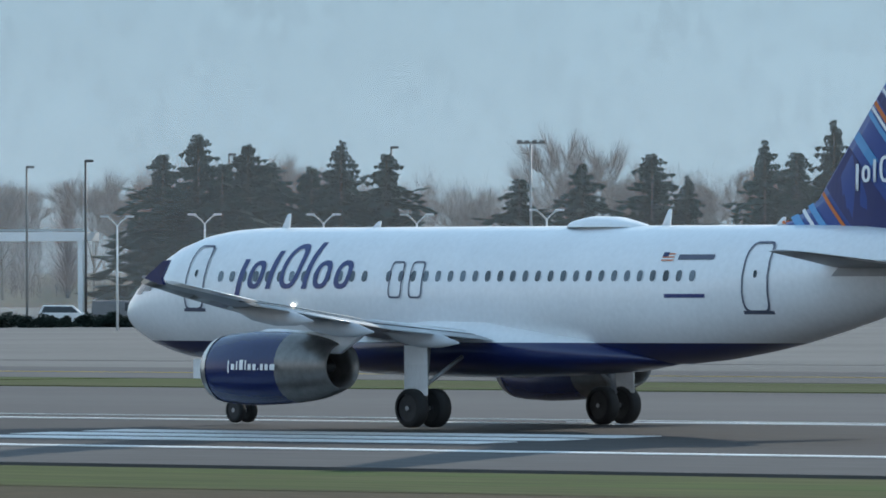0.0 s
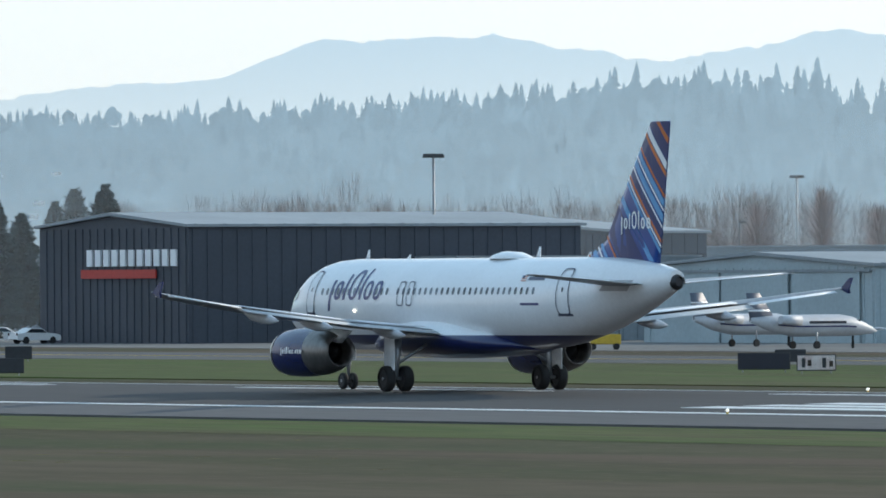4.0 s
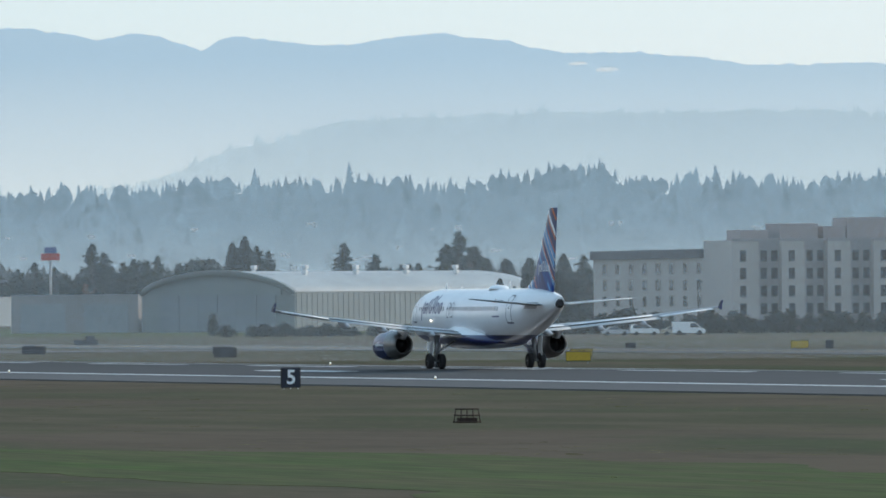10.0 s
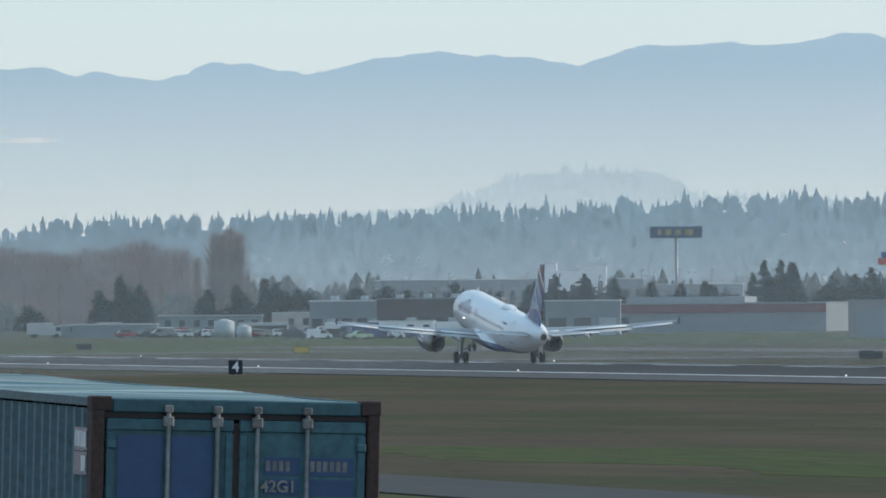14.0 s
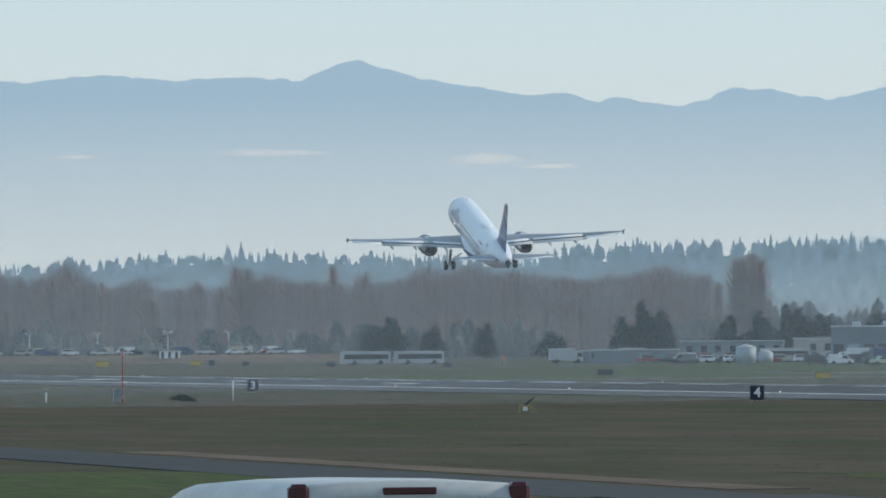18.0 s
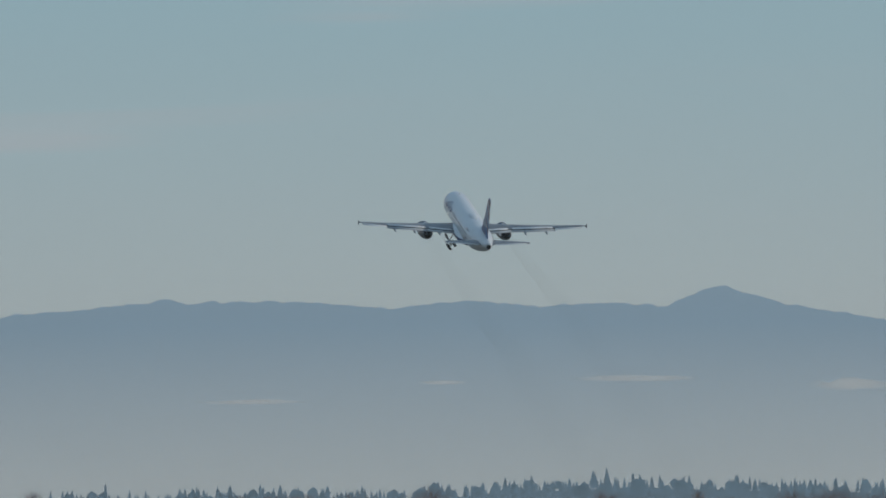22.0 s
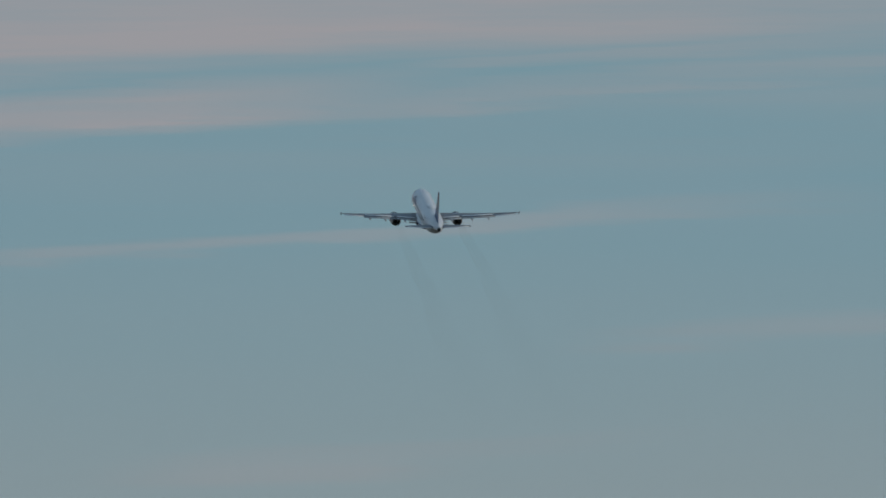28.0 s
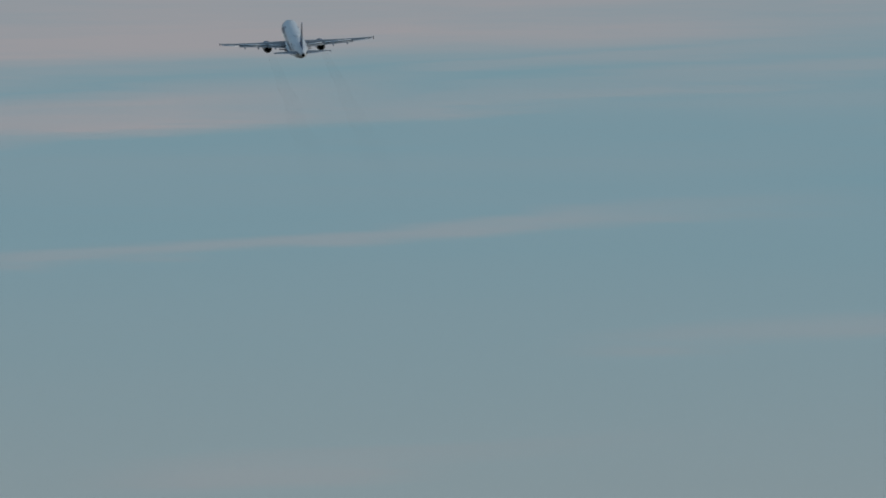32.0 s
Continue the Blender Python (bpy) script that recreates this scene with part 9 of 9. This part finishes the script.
for x in (0.0, 2.42):
    cube_part("side_window", cab, GLASSY, x - 0.01, x + 0.03, 13.6, 14.5, 2.0, 2.75)
part("exhaust_stack", tube(bmesh.new(), (2.3, 12.55, 1.0), (2.3, 12.55, 3.5), 0.08, 0.08, 10), GALV, cab, "chrome exhaust stack")

bus = thing("shuttle_bus", "white shuttle bus with dark red corner lamps", "bus")
BH, BW = 3.09, 2.35
bm = bmesh.new()
rings = []
for y, h_, k in ((0.0, BH - 0.14, 0.965), (0.06, BH - 0.02, 0.995), (0.2, BH, 1.0), (2.0, BH, 1.0), (4.4, BH - 0.02, 1.0), (5.6, BH - 0.05, 0.99), (6.6, BH - 0.12, 0.97), (7.0, BH - 0.7, 0.93)):
    w_ = BW / 2 * k
    rings.append([(-w_, y, 0.45), (-w_, y, h_ - 0.26), (-w_ + 0.05, y, h_ - 0.12), (-w_ + 0.17, y, h_ - 0.03), (-w_ * 0.5, y, h_), (0, y, h_ + 0.012), (w_ * 0.5, y, h_), (w_ - 0.17, y, h_ - 0.03), (w_ - 0.05, y, h_ - 0.12), (w_, y, h_ - 0.26), (w_, y, 0.45)])
BUS_PAINT = mat("dull_white_bus_paint", (0.52, 0.52, 0.50), 0.4, vary=0.1, scale=1.5, fine=10)
part("body", loft(bm, rings), BUS_PAINT, bus, "white rounded bus body")
cube_part("hood", bus, BUS_PAINT, -0.95, 0.95, 6.9, 7.9, 0.5, 1.4, "", 0.12)
for s in (-1, 1):
    cube_part("corner_lamp", bus, TAIL, s * 1.075 - 0.1, s * 1.075 + 0.1, -0.02, 0.14, BH - 0.24, BH - 0.02, "dark red corner lamp", 0.04)
    cube_part("side_window", bus, GLASSY, s * BW / 2 - 0.012, s * BW / 2 + 0.012, 0.6, 4.2, 1.5, 2.4)
    for y in (1.2, 6.6):
        part("wheel", tube(bmesh.new(), (s * 0.85, y, 0.38), (s * 1.12, y, 0.38), 0.38, 0.38, 16), RUBBER, bus)
cube_part("brake_lamp", bus, TAIL, -0.26, 0.26, -0.015, 0.05, BH - 0.13, BH - 0.06, "narrow dark red brake lamp", 0.01)
cube_part("rear_window", bus, GLASSY, -0.75, 0.75, -0.012, 0.02, 1.6, 2.5)
cube_part("roof_seam", bus, GALV, -1.0, 1.0, -0.01, 0.03, BH - 0.19, BH - 0.17)

# small pale green pickup on the far side
pick = park("pickup", "green", 11.46, 2290, -75, "moving on the perimeter road")


# thin dark exhaust smoke that trails behind the engines
def smoke_mat():
    m = bpy.data.materials.new("thin_exhaust_smoke")
    m.use_nodes = True
    n, l = m.node_tree.nodes, m.node_tree.links
    n.remove(n["Principled BSDF"])
    soot, clear, mix, tc, sep, fade, tex, fac = (n.new(k) for k in ("ShaderNodeBsdfDiffuse", "ShaderNodeBsdfTransparent", "ShaderNodeMixShader", "ShaderNodeTexCoord", "ShaderNodeSeparateXYZ", "ShaderNodeMapRange", "ShaderNodeTexNoise", "ShaderNodeMath"))
    soot.inputs["Color"].default_value = (0.10, 0.09, 0.08, 1)
    l.new(tc.outputs["Object"], sep.inputs["Vector"])
    l.new(sep.outputs["Y"], fade.inputs["Value"])
    for k, v in zip(("From Min", "From Max", "To Min", "To Max"), (-330, -25, 0.0, 0.055)):
        fade.inputs[k].default_value = v
    tex.inputs["Scale"].default_value, tex.inputs["Detail"].default_value = 0.06, 3
    l.new(tc.outputs["Object"], tex.inputs["Vector"])
    fac.operation = "MULTIPLY"
    l.new(fade.outputs["Result"], fac.inputs[0])
    l.new(tex.outputs["Fac"], fac.inputs[1])
    l.new(fac.outputs["Value"], mix.inputs["Fac"])
    l.new(clear.outputs["BSDF"], mix.inputs[1])
    l.new(soot.outputs["BSDF"], mix.inputs[2])
    l.new(mix.outputs["Shader"], n["Material Output"].inputs["Surface"])
    return m


SMOKE = smoke_mat()
smoke = thing("exhaust_smoke", "two thin brown-grey exhaust trails behind an airliner", "smoke")
for side in (-1, 1):
    rings = []
    for i in range(27):
        y = -13.0 * i
        r = 0.7 + 0.008 * -y
        x = side * 6.05 * (1 + 0.0004 * -y) + 0.9 * noise.noise(Vector((y * 0.02, side * 5, 0))) * min(1.0, -y / 100)
        rings.append([(x + r * math.sin(a), y, 1.9 + r * math.cos(a) + 0.8 * noise.noise(Vector((y * 0.02, side, 4))) * min(1.0, -y / 100)) for a in [math.pi * (0.5 + q / 8) for q in range(9)]])
    part("trail", loft(bmesh.new(), rings, close=False, cap=False), SMOKE, smoke)


# ---- what moves ----
def turn_about(pivot, axis, degrees):
    p = Vector(pivot)
    return Matrix.Translation(p) @ Matrix.Rotation(radians(degrees), 4, axis) @ Matrix.Translation(-p)


def motions():
    rows = []
    for t, x, y, z, up, roll, head in PLANE_ROWS:
        rows.append((t, Matrix.Translation((x, y, z)) @ Matrix.Rotation(radians(-head), 4, "Z") @ Matrix.Rotation(radians(up), 4, "X") @ Matrix.Rotation(radians(-roll), 4, "Y")))
    walk(plane, rows)
    # the smoke lies along the flown path, level over the runway and sloping after lift-off
    trail = []
    for t, x, y, z, up, roll, head in PLANE_ROWS:
        climb = 0.0 if t < 15 else min(9.6, (t - 15) * 1.35)
        trail.append((t, Matrix.Translation((x, y, z + 0.35 * min(1.0, z))) @ Matrix.Rotation(radians(-head - 0.35 * climb), 4, "Z") @ Matrix.Rotation(radians(climb), 4, "X")))
    walk(smoke, trail)
    nose, left, right = GEARS
    # the struts stretch as the wheels leave the ground, then the legs fold away
    steps = ((0, 0, 0), (12.2, 0, 0), (12.8, 0, 0.3), (20.1, 0, 0.3), (20.6, 15, 0.3), (21.1, 45, 0.3), (21.6, 75, 0.2), (22.1, 98, 0), (32, 98, 0))
    walk(nose, [(t, turn_about((0, 12.28, 2.0), "X", a) @ Matrix.Translation((0, 0, -d))) for t, a, d in steps])
    steps = ((0, 0, 0), (14.2, 0, 0), (15.0, 0, 0.42), (20.9, 0, 0.42), (21.5, 12, 0.42), (22.1, 40, 0.42), (22.7, 68, 0.3), (23.2, 86, 0.1), (32, 86, 0))
    walk(left, [(t, turn_about((-3.75, 0.1, 2.55), "Y", -a) @ Matrix.Translation((0, 0, -d))) for t, a, d in steps])
    walk(right, [(t, turn_about((3.75, 0.1, 2.55), "Y", a) @ Matrix.Translation((0, 0, -d))) for t, a, d in steps])

    def drive(ob, x, y, heading, speed, t0, lift=0.0, pitch=0.0, roll=0.0):
        """A steady run along the near road."""
        a = radians(heading)
        rows = []
        for i in range(129):
            t = i * 0.25
            yy = y + speed * (t - t0) * math.cos(a)
            rows.append((t, Matrix.Translation((x + speed * (t - t0) * math.sin(a), yy, lane_z(yy + 5) + lift)) @ Matrix.Rotation(-a, 4, "Z") @ Matrix.Rotation(radians(pitch * min(1.0, max(0.0, (t - 11.75) / 1.35))), 4, "X") @ Matrix.Rotation(radians(roll), 4, "Y")))
        walk(ob, rows)

    drive(truck, 16.98, 81.22, -3.5, 19.8, 13.5, 0.0, 0.9, 1.6)
    drive(bus, 17.06, 113.54, -2.64, 22.15, 18.3)
    base = pick.matrix_world.copy()
    walk(pick, [(0, base), (11.5, base), (14.5, Matrix.Translation((0.45 * 9, -9.0 * 0.9 * 0, 0)) @ base), (32, Matrix.Translation((0.45 * 9, 0, 0)) @ base)])


motions()
